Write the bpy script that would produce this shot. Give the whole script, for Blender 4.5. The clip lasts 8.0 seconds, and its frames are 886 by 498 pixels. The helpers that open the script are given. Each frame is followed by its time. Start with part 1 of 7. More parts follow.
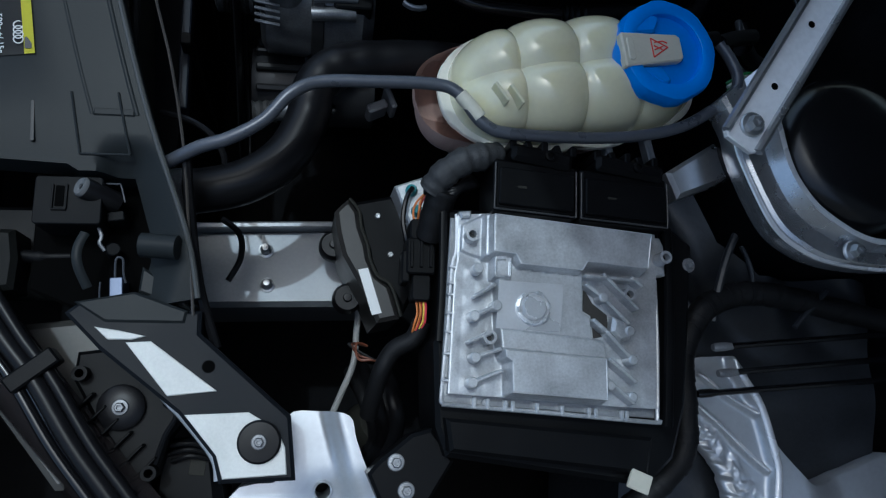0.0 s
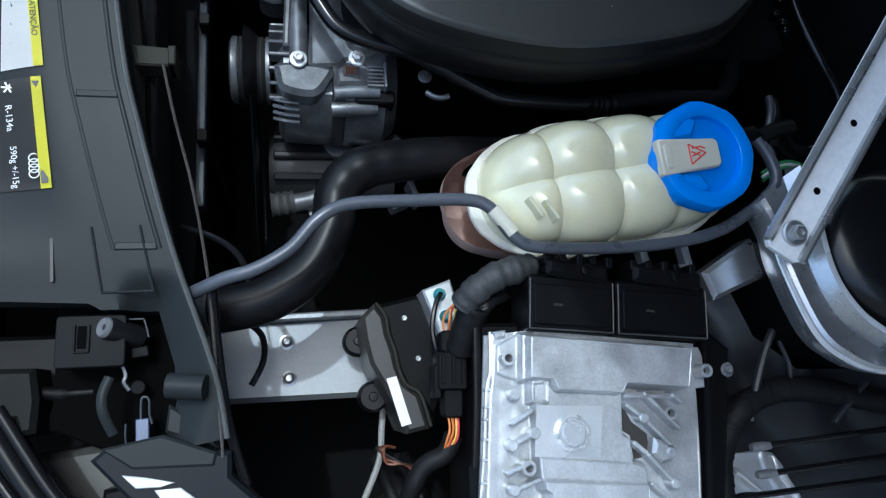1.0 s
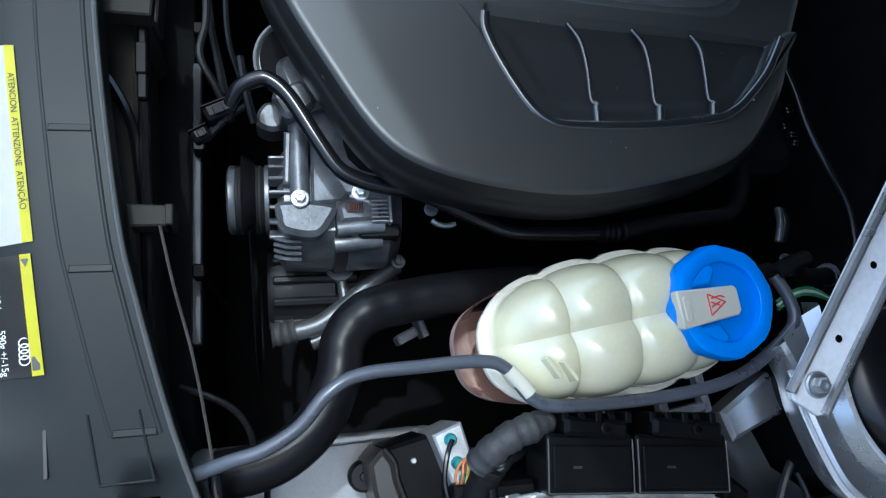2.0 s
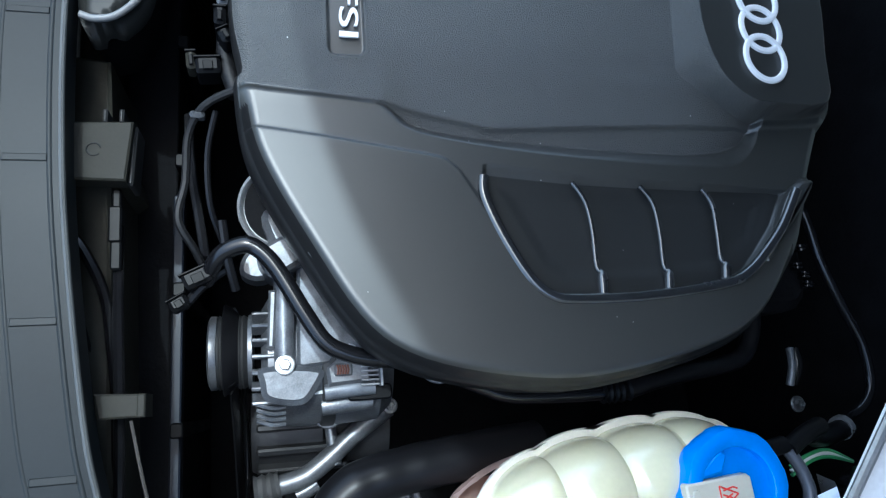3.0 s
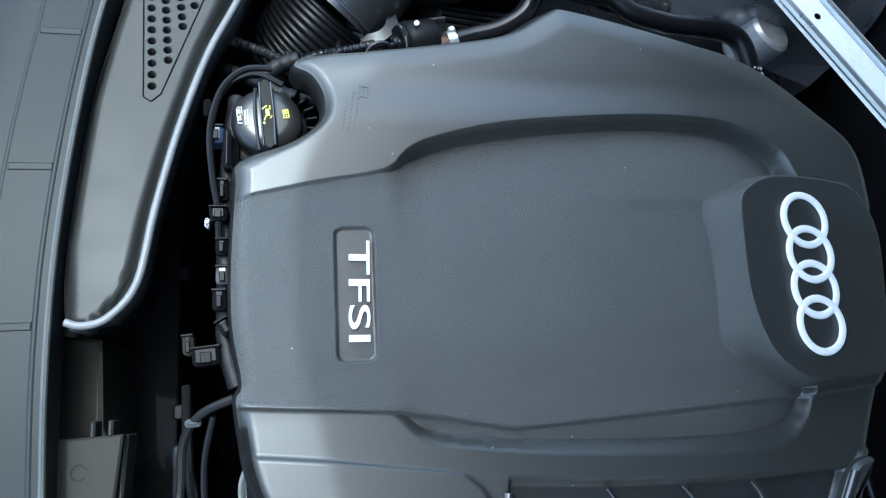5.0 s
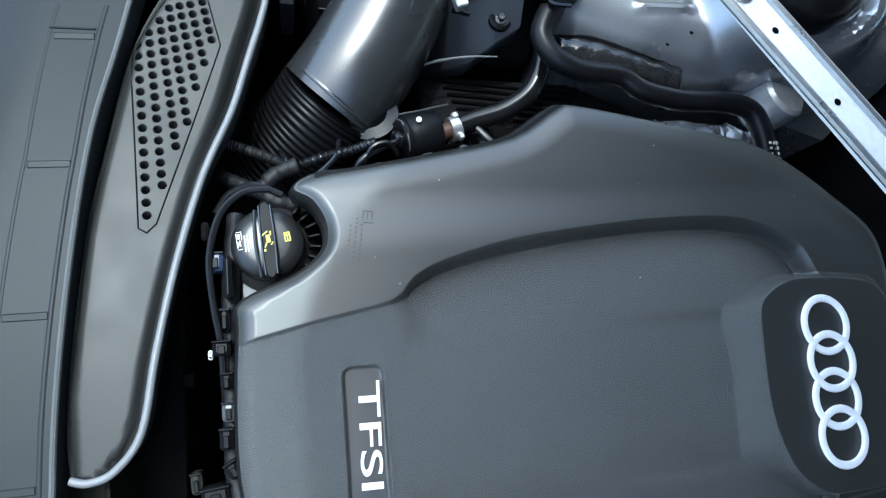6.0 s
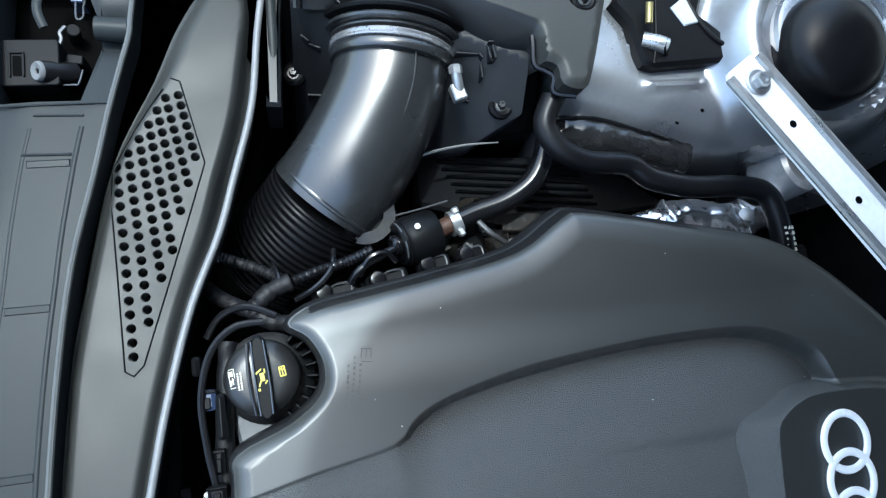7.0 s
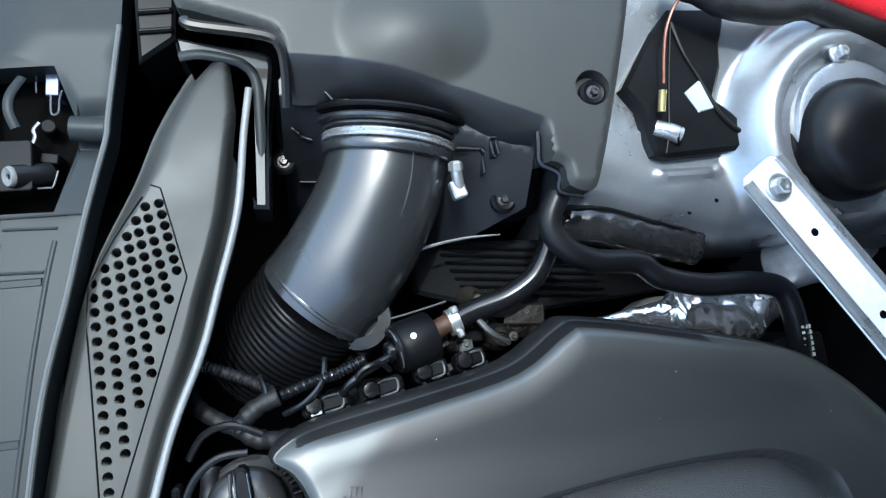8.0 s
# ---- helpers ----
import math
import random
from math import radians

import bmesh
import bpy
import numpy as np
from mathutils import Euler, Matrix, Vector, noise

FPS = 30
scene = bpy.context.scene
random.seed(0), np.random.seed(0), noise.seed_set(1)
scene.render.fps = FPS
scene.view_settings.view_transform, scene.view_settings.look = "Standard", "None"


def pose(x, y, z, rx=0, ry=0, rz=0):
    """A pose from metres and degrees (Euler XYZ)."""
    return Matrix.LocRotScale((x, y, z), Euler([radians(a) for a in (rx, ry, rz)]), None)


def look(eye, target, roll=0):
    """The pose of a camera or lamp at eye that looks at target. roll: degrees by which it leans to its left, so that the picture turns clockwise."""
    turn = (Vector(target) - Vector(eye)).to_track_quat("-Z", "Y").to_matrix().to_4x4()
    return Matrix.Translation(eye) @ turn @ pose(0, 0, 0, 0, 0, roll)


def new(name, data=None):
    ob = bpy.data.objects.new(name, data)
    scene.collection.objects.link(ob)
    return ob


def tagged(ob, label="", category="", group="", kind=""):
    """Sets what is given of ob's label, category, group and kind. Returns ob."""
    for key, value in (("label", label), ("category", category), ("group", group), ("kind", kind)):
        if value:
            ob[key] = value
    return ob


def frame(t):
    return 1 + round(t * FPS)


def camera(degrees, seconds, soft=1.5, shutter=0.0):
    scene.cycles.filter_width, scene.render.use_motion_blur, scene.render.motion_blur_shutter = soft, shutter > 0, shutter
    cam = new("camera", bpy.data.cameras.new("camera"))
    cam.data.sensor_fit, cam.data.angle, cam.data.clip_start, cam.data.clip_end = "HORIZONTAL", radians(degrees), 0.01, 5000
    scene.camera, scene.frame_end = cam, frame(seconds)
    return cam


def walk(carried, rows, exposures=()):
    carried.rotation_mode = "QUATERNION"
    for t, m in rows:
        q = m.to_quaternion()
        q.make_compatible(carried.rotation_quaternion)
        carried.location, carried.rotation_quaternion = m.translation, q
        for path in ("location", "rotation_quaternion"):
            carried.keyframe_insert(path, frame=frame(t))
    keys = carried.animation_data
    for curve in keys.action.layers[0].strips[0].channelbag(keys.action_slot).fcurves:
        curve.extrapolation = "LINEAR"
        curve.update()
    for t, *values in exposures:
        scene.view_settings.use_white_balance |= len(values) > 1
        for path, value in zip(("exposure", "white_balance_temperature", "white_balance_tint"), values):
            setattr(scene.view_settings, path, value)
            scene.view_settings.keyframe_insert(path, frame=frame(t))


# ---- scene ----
cam = camera(67.7, 8.0, soft=1.25)
METRES, EYE, TILT, LEAN, TURN = 1.0, 1.5, -76.5, -12.0, -2.4
ROWS = [
    (0.0, 0.0, 0.0, 0.0, 0.0, -0.0, 0.0),
    (0.5, -0.0123, 0.0116, 0.0561, 0.1, -0.75, 0.36),
    (1.0, -0.0269, 0.0207, 0.111, -0.01, -0.89, 0.97),
    (2.5, -0.0523, 0.0615, 0.3119, -1.89, -0.47, 1.96),
    (3.0, -0.0415, 0.0839, 0.3827, -1.77, -0.32, 1.28),
    (3.5, -0.0286, 0.104, 0.4468, -1.11, 0.09, 0.87),
    (4.0, -0.028, 0.119, 0.5029, -0.91, 0.79, 0.69),
    (4.5, -0.0337, 0.1307, 0.5597, -0.74, 0.72, 0.74),
    (5.0, -0.0392, 0.1382, 0.6174, -0.47, 0.04, 1.19),
    (6.5, -0.0428, 0.1729, 0.8043, -0.59, -4.25, 3.6),
    (7.0, -0.0362, 0.1948, 0.8624, -0.6, -5.4, 4.04),
    (7.5, -0.0292, 0.2176, 0.9128, -0.45, -6.04, 3.9),
    (8.0, -0.026, 0.2374, 0.9579, -0.36, -6.46, 3.54),
]
EXPOSURES = [(0.0, 0.66, 5350, -1), (0.25, 1.0, 5380, -1), (0.5, 1.26, 5400, -1), (1.0, 1.66, 5450, -1), (2.5, 2.10, 5400, -1), (4.0, 2.90, 5450, -4), (5.0, 2.82, 5450, -4), (6.5, 2.70, 5580, -3), (8.0, 2.90, 5620, -3)]
walk(cam, [(t, pose(0, 0, EYE, TILT, LEAN, TURN) @ pose(METRES * x, METRES * y, METRES * z, 90 + pitch, roll, yaw)) for t, x, y, z, yaw, pitch, roll in ROWS], EXPOSURES)

# ---- light ----
world = bpy.data.worlds.new("world")
scene.world = world
world.use_nodes = True
wn = world.node_tree.nodes
sky = wn.new("ShaderNodeTexSky")
sky.sky_type = "NISHITA"
sky.sun_disc = False
sky.air_density, sky.dust_density, sky.ozone_density = 1.0, 4.0, 0.6
SUN_EL, SUN_AZ = 72.0, 125.0          # degrees: height, and direction it shines from in the plan
sky.sun_elevation = radians(SUN_EL)
sky.sun_rotation = radians(90 - SUN_AZ)
wn["Background"].inputs["Strength"].default_value = 0.095
world.node_tree.links.new(sky.outputs[0], wn["Background"].inputs["Color"])
sun = new("sun", bpy.data.lights.new("sun", "SUN"))
sun.data.energy, sun.data.angle, sun.data.color = 0.44, radians(0.8), (0.94, 0.98, 1.0)
_a, _e = radians(SUN_AZ), radians(SUN_EL)
sun.matrix_world = look((0, 0, 0), (-math.cos(_a) * math.cos(_e), -math.sin(_a) * math.cos(_e), -math.sin(_e)))
scene.view_settings.exposure = 0.0


# ---- materials ----
def mat(name, color, rough=0.5, metal=0.0, bump=0.0, bscale=400.0, var=0.15, vscale=25.0, rvar=0.05, coat=0.0,
        spec=0.5, sss=0.0, dust=0.0):
    m = bpy.data.materials.new(name)
    m.use_nodes = True
    nt = m.node_tree
    n, l = nt.nodes, nt.links
    b = n["Principled BSDF"]
    tc = n.new("ShaderNodeTexCoord")
    big = n.new("ShaderNodeTexNoise")
    big.inputs["Scale"].default_value = vscale
    big.inputs["Detail"].default_value = 5
    fine = n.new("ShaderNodeTexNoise")
    fine.inputs["Scale"].default_value = vscale * 14
    fine.inputs["Detail"].default_value = 3
    for q in (big, fine):
        l.new(tc.outputs["Object"], q.inputs["Vector"])
    mixf = n.new("ShaderNodeMath")
    mixf.operation = "MULTIPLY_ADD"
    l.new(fine.outputs["Fac"], mixf.inputs[0])
    mixf.inputs[1].default_value = 0.45
    l.new(big.outputs["Fac"], mixf.inputs[2])
    ramp = n.new("ShaderNodeMapRange")
    l.new(mixf.outputs[0], ramp.inputs["Value"])
    ramp.inputs["From Min"].default_value, ramp.inputs["From Max"].default_value = 0.45, 1.0
    ramp.inputs["To Min"].default_value, ramp.inputs["To Max"].default_value = 1 - var, 1 + var
    col = n.new("ShaderNodeVectorMath")
    col.operation = "SCALE"
    col.inputs[0].default_value = color
    l.new(ramp.outputs[0], col.inputs["Scale"])
    out = col.outputs[0]
    if dust:
        speck = n.new("ShaderNodeTexNoise")
        speck.inputs["Scale"].default_value = 900
        l.new(tc.outputs["Object"], speck.inputs["Vector"])
        cut = n.new("ShaderNodeMapRange")
        cut.inputs["From Min"].default_value, cut.inputs["From Max"].default_value = 0.72, 0.80
        cut.inputs["To Max"].default_value = dust
        l.new(speck.outputs["Fac"], cut.inputs["Value"])
        mx = n.new("ShaderNodeMix")
        mx.data_type = "RGBA"
        l.new(cut.outputs[0], mx.inputs["Factor"])
        l.new(out, mx.inputs["A"])
        mx.inputs["B"].default_value = (0.3, 0.29, 0.27, 1)
        out = mx.outputs["Result"]
    l.new(out, b.inputs["Base Color"])
    rr = n.new("ShaderNodeMapRange")
    l.new(big.outputs["Fac"], rr.inputs["Value"])
    rr.inputs["From Min"].default_value, rr.inputs["From Max"].default_value = 0.3, 0.7
    rr.inputs["To Min"].default_value, rr.inputs["To Max"].default_value = max(rough - rvar, 0.03), min(rough + rvar, 1)
    l.new(rr.outputs[0], b.inputs["Roughness"])
    b.inputs["Metallic"].default_value = metal
    b.inputs["Specular IOR Level"].default_value = spec
    b.inputs["Coat Weight"].default_value = coat
    b.inputs["Coat Roughness"].default_value = 0.08
    if sss:
        b.inputs["Subsurface Weight"].default_value = sss
        b.inputs["Subsurface Radius"].default_value = (0.02, 0.018, 0.01)
        b.inputs["Subsurface Scale"].default_value = 0.5
    if bump:
        bt = n.new("ShaderNodeTexNoise")
        bt.inputs["Scale"].default_value = bscale
        bt.inputs["Detail"].default_value = 2
        l.new(tc.outputs["Object"], bt.inputs["Vector"])
        bp = n.new("ShaderNodeBump")
        bp.inputs["Strength"].default_value = bump
        bp.inputs["Distance"].default_value = 0.002
        l.new(bt.outputs["Fac"], bp.inputs["Height"])
        l.new(bp.outputs[0], b.inputs["Normal"])
    return m


COVER = mat("cover_plastic", (0.026, 0.0268, 0.0252), 0.44, 0, 0.0, 900, 0.05, rvar=0.01, spec=1.0)
GRAIN = mat("grained_plastic", (0.043, 0.044, 0.042), 0.46, 0, 0.8, 1150, 0.08, rvar=0.02, spec=1.0)
PANEL = mat("panel_plastic", (0.0175, 0.0205, 0.0220), 0.42, 0, 0.03, 1400, 0.10, spec=0.14, rvar=0.02)
DUCT = mat("duct_plastic", (0.0270, 0.0280, 0.0265), 0.45, 0, 0.03, 1400, 0.08, spec=0.25)
BLACK = mat("black_plastic", (0.0036, 0.0038, 0.0044), 0.42, 0, 0.03, 700, 0.25, spec=0.12)
GLOSS = mat("gloss_black", (0.006, 0.006, 0.007), 0.2, 0, 0.0, 300, 0.2)
RUBBER = mat("rubber", (0.0065, 0.0065, 0.0075), 0.33, 0, 0.03, 900, 0.2, spec=0.22)
TAPE = mat("cloth_tape", (0.0065, 0.0065, 0.0072), 0.55, 0, 0.2, 320, 0.3, spec=0.3)
DIRT = mat("grimy_black", (0.0065, 0.0065, 0.0072), 0.75, 0, 0.4, 120, 0.5, spec=0.08)
CAST = mat("cast_aluminium", (0.52, 0.53, 0.54), 0.38, 0.55, 0.22, 700, 0.28, 55)
ALU = mat("machined_aluminium", (0.62, 0.63, 0.65), 0.3, 0.45, 0.08, 500, 0.1)
MIDCAST = mat("grey_aluminium", (0.32, 0.325, 0.335), 0.36, 0.5, 0.05, 500, 0.25, 40)
GREYCAST = mat("alternator_casting", (0.15, 0.155, 0.165), 0.36, 0.6, 0.04, 300, 0.45, 40)
TOWER = mat("tower_paint", (0.60, 0.61, 0.63), 0.28, 0.85, 0.04, 300, 0.12, 15)
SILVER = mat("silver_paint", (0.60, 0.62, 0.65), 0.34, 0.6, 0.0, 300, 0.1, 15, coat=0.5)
SILVERDIM = mat("dusty_silver_paint", (0.36, 0.37, 0.39), 0.42, 0.45, 0.1, 300, 0.25, 18)
ZINC = mat("zinc_steel", (0.50, 0.51, 0.52), 0.3, 0.8, 0.1, 300, 0.15)
CREAM = mat("tank_plastic", (0.74, 0.71, 0.49), 0.13, 0, 0.0, 200, 0.06, 14, sss=0.3, spec=1.0, coat=0.4)
PINK = mat("coolant_filled_plastic", (0.60, 0.41, 0.35), 0.30, 0, 0.0, 200, 0.15, 12)
BLUE = mat("blue_cap", (0.012, 0.22, 0.80), 0.33, 0, 0.06, 400, 0.08)
BEIGE = mat("beige_label", (0.55, 0.53, 0.44), 0.45, 0, 0.05, 300, 0.08)
REDINK = mat("red_ink", (0.62, 0.04, 0.03), 0.6)
WHITE = mat("white_label", (0.80, 0.80, 0.78), 0.45, var=0.04)
YELLOW = mat("yellow_label", (0.80, 0.76, 0.03), 0.45, var=0.05)
INK = mat("black_ink", (0.02, 0.02, 0.02), 0.5)
YELLOWINK = mat("yellow_ink", (0.62, 0.54, 0.08), 0.5)
ORANGE = mat("orange_wire", (0.62, 0.20, 0.05), 0.4)
REDWIRE = mat("red_wire", (0.65, 0.05, 0.08), 0.4)
YELWIRE = mat("yellow_wire", (0.75, 0.55, 0.08), 0.4)
BROWN = mat("brown_wire", (0.20, 0.07, 0.04), 0.45)
GREENW = mat("green_wire", (0.06, 0.30, 0.10), 0.45)
TEAL = mat("teal_fitting", (0.03, 0.22, 0.24), 0.4)
KHAKI = mat("shroud_plastic", (0.026, 0.0255, 0.021), 0.6, 0, 0.1, 300, 0.15, spec=0.15)
FOIL = mat("heat_shield", (0.85, 0.85, 0.86), 0.17, 0.92, 0.25, 60, 0.12)
WING = mat("wing_paint", (0.36, 0.37, 0.39), 0.30, 0.75, 0.0, 300, 0.1, 15, coat=0.5)
# shade inside holes and wells, put into a near-black colour
HOLE = mat("hole_dark", (0.0015, 0.0015, 0.0015), 0.9, spec=0.05)
COPPER = mat("copper_wire", (0.15, 0.055, 0.035), 0.4, 0.3)
BRASS = mat("brass", (0.42, 0.36, 0.16), 0.35, 0.7)
REDBODY = mat("red_cover", (0.60, 0.02, 0.03), 0.3, 0, coat=0.6)
GREYPIPE = mat("grey_coated_pipe", (0.085, 0.092, 0.11), 0.3, 0.25, 0.04, 300, 0.1)
# sunlight on the corner bracket, put into a pale colour
SUNPATCH = mat("sun_patch_paint", (0.72, 0.72, 0.68), 0.55, 0.0, 0.15, 200, 0.12, 30)
WHITEMETAL = mat("polished_badge", (0.95, 0.95, 0.95), 0.25, 0.0, 0.05, 300, 0.03)
CONCRETE = mat("concrete", (0.28, 0.27, 0.26), 0.85, 0, 0.3, 60, 0.2, 3)


# ---- mesh helpers ----
def thing(name, label, category, group="", kind="", at=(0, 0, 0)):
    ob = new(name)
    ob.empty_display_size = 0.02
    ob.location = at
    return tagged(ob, label, category, group, kind)


def part(name, bm, material, parent=None, label="", flat=False):
    bmesh.ops.recalc_face_normals(bm, faces=bm.faces)
    me = bpy.data.meshes.new(name)
    bm.to_mesh(me)
    bm.free()
    me.materials.append(material)
    if not flat:
        me.polygons.foreach_set("use_smooth", [True] * len(me.polygons))
        me.set_sharp_from_angle(angle=radians(38))
    ob = new(name, me)
    if parent is not None:
        ob.parent = parent
        o, base = parent, Vector((0, 0, 0))
        while o is not None:
            base += o.location
            o = o.parent
        if base.length:
            me.transform(Matrix.Translation(-base))
    if label:
        tagged(ob, label)
    return ob


def solo(name, bm, material, label, category, group="", kind="", flat=False):
    return tagged(part(name, bm, material, None, "", flat), label, category, group, kind)


def spline(pts, n=8, closed=False):
    """Points along a smooth curve through the given ones."""
    p = [Vector(q) for q in pts]
    out, m = [], len(p)
    for i in range(m if closed else m - 1):
        if closed:
            a, b, c, d = p[i - 1], p[i], p[(i + 1) % m], p[(i + 2) % m]
        else:
            a, b, c, d = p[max(i - 1, 0)], p[i], p[i + 1], p[min(i + 2, m - 1)]
        for k in range(n):
            t = k / n
            out.append(0.5 * ((2 * b) + (c - a) * t + (2 * a - 5 * b + 4 * c - d) * t * t + (3 * b - a - 3 * c + d) * t ** 3))
    if not closed:
        out.append(p[-1])
    return out


def tube(bm, pts, r, seg=12, n=6, caps=True, smooth=True, rfun=None, flat=1.0):
    """A round (or flattened) tube along points; rfun(u) scales the radius along it."""
    path = spline(pts, n) if smooth else [Vector(q) for q in pts]
    m = len(path)
    tang = [(path[min(i + 1, m - 1)] - path[max(i - 1, 0)]).normalized() for i in range(m)]
    nrm = tang[0].orthogonal().normalized()
    if abs(tang[0].z) < 0.9:
        nrm = (Vector((0, 0, 1)) - tang[0] * tang[0].z).normalized()
    rings = []
    for i in range(m):
        nrm = (nrm - tang[i] * nrm.dot(tang[i])).normalized()
        bi = tang[i].cross(nrm)
        rr = r * (rfun(i / (m - 1)) if rfun else 1)
        rings.append([bm.verts.new(path[i] + (nrm * math.cos(a) * flat + bi * math.sin(a)) * rr)
                      for a in [2 * math.pi * k / seg for k in range(seg)]])
    for i in range(m - 1):
        for k in range(seg):
            bm.faces.new((rings[i][k], rings[i][(k + 1) % seg], rings[i + 1][(k + 1) % seg], rings[i + 1][k]))
    if caps:
        bm.faces.new(rings[0][::-1])
        bm.faces.new(rings[-1])
    return bm


def offset(poly, d):
    """The closed plan outline moved inwards by d."""
    p = [Vector(q[:2]) for q in poly]
    area = sum(p[i - 1].x * p[i].y - p[i].x * p[i - 1].y for i in range(len(p)))
    s = 1 if area > 0 else -1
    out = []
    for i in range(len(p)):
        a, b = (p[i] - p[i - 1]), (p[(i + 1) % len(p)] - p[i])
        a = a.normalized() if a.length else a
        b = b.normalized() if b.length else b
        na, nb = Vector((-a.y, a.x)), Vector((-b.y, b.x))
        k = na + nb
        k = k / max(k.dot(na), 0.35) if k.length > 1e-6 else na
        out.append(p[i] + k * d * s)
    return out


def slab(bm, poly, z0, z1, bev=0.002, m=None):
    """A plate of any outline from z0 up to z1 with softened upper edges; m places it."""
    rows = [(0.0, z0), (0.0, z1 - bev), (bev, z1)] if bev else [(0.0, z0), (0.0, z1)]
    rings = []
    for d, z in rows:
        q = offset(poly, d) if d else [Vector(v[:2]) for v in poly]
        ring = []
        for v in q:
            w = Vector((v.x, v.y, z))
            ring.append(bm.verts.new(m @ w if m is not None else w))
        rings.append(ring)
    k = len(poly)
    for a, b in zip(rings, rings[1:]):
        for i in range(k):
            bm.faces.new((a[i], a[(i + 1) % k], b[(i + 1) % k], b[i]))
    bm.faces.new(rings[0][::-1])
    top = bm.faces.new(rings[-1])
    bmesh.ops.triangulate(bm, faces=[top], ngon_method="EAR_CLIP")
    return bm


def rrect(cx, cy, sx, sy, r=0.004, turn=0.0, n=4):
    """A rounded rectangle in plan."""
    out = []
    r = min(r, sx / 2 - 1e-4, sy / 2 - 1e-4)
    c, s = math.cos(radians(turn)), math.sin(radians(turn))
    for k, (qx, qy) in enumerate(((1, 1), (-1, 1), (-1, -1), (1, -1))):
        for i in range(n + 1):
            a = math.pi / 2 * (k + i / n)
            x, y = qx * (sx / 2 - r) + r * math.cos(a), qy * (sy / 2 - r) + r * math.sin(a)
            out.append((cx + c * x - s * y, cy + s * x + c * y))
    return out


def box(bm, x, y, z, sx, sy, sz, turn=0.0, r=0.003, bev=0.0015, m=None):
    """A rounded block that stands on z."""
    return slab(bm, rrect(x, y, sx, sy, r, turn, 3), z, z + sz, min(bev, sz / 3), m)


def lathe(bm, prof, at, axis=(0, 0, 1), seg=24):
    """A turned body: rows of radius and height along an axis from a place."""
    q = Vector((0, 0, 1)).rotation_difference(Vector(axis).normalized()).to_matrix()
    rings = []
    for r, h in prof:
        if r < 1e-6:
            rings.append([bm.verts.new(Vector(at) + q @ Vector((0, 0, h)))])
        else:
            rings.append([bm.verts.new(Vector(at) + q @ Vector((r * math.cos(2 * math.pi * k / seg), r * math.sin(2 * math.pi * k / seg), h)))
                          for k in range(seg)])
    for a, b in zip(rings, rings[1:]):
        for k in range(seg):
            k2 = (k + 1) % seg
            if len(a) == 1 and len(b) == 1:
                continue
            if len(a) == 1:
                bm.faces.new((a[0], b[k2], b[k]))
            elif len(b) == 1:
                bm.faces.new((a[k], a[k2], b[0]))
            else:
                bm.faces.new((a[k], a[k2], b[k2], b[k]))
    if len(rings[0]) > 1:
        bm.faces.new(rings[0][::-1])
    if len(rings[-1]) > 1:
        bm.faces.new(rings[-1])
    return bm


def rod(bm, at, r, h, axis=(0, 0, 1), seg=16, bev=0.0008):
    return lathe(bm, [(r - bev, 0), (r, bev), (r, h - bev), (r - bev, h)], at, axis, seg)


def sm(a, b, x):
    t = min(max((x - a) / (b - a), 0.0), 1.0)
    return t * t * (3 - 2 * t)


def inside(x, y, poly):
    hit, n = False, len(poly)
    j = n - 1
    for i in range(n):
        (xi, yi), (xj, yj) = poly[i][:2], poly[j][:2]
        if (yi > y) != (yj > y) and x < (xj - xi) * (y - yi) / (yj - yi) + xi:
            hit = not hit
        j = i
    return hit


def sdist(px, py, poly, closed=True):
    """Distances of many plan points to an outline, plus inside, minus outside (unsigned for open lines)."""
    px, py = np.asarray(px, float), np.asarray(py, float)
    best = np.full(px.shape, 1e9)
    odd = np.zeros(px.shape, bool)
    n = len(poly)
    for i in range(n if closed else n - 1):
        ax, ay = poly[i][:2]
        bx, by = poly[(i + 1) % n][:2]
        dx, dy = bx - ax, by - ay
        t = np.clip(((px - ax) * dx + (py - ay) * dy) / max(dx * dx + dy * dy, 1e-12), 0, 1)
        best = np.minimum(best, np.hypot(px - ax - t * dx, py - ay - t * dy))
        if abs(dy) > 1e-12:
            odd ^= ((ay > py) != (by > py)) & (px < dx * (py - ay) / dy + ax)
    return np.where(odd, best, -best) if closed else best


def nsm(a, b, x):
    t = np.clip((x - a) / (b - a), 0, 1)
    return t * t * (3 - 2 * t)


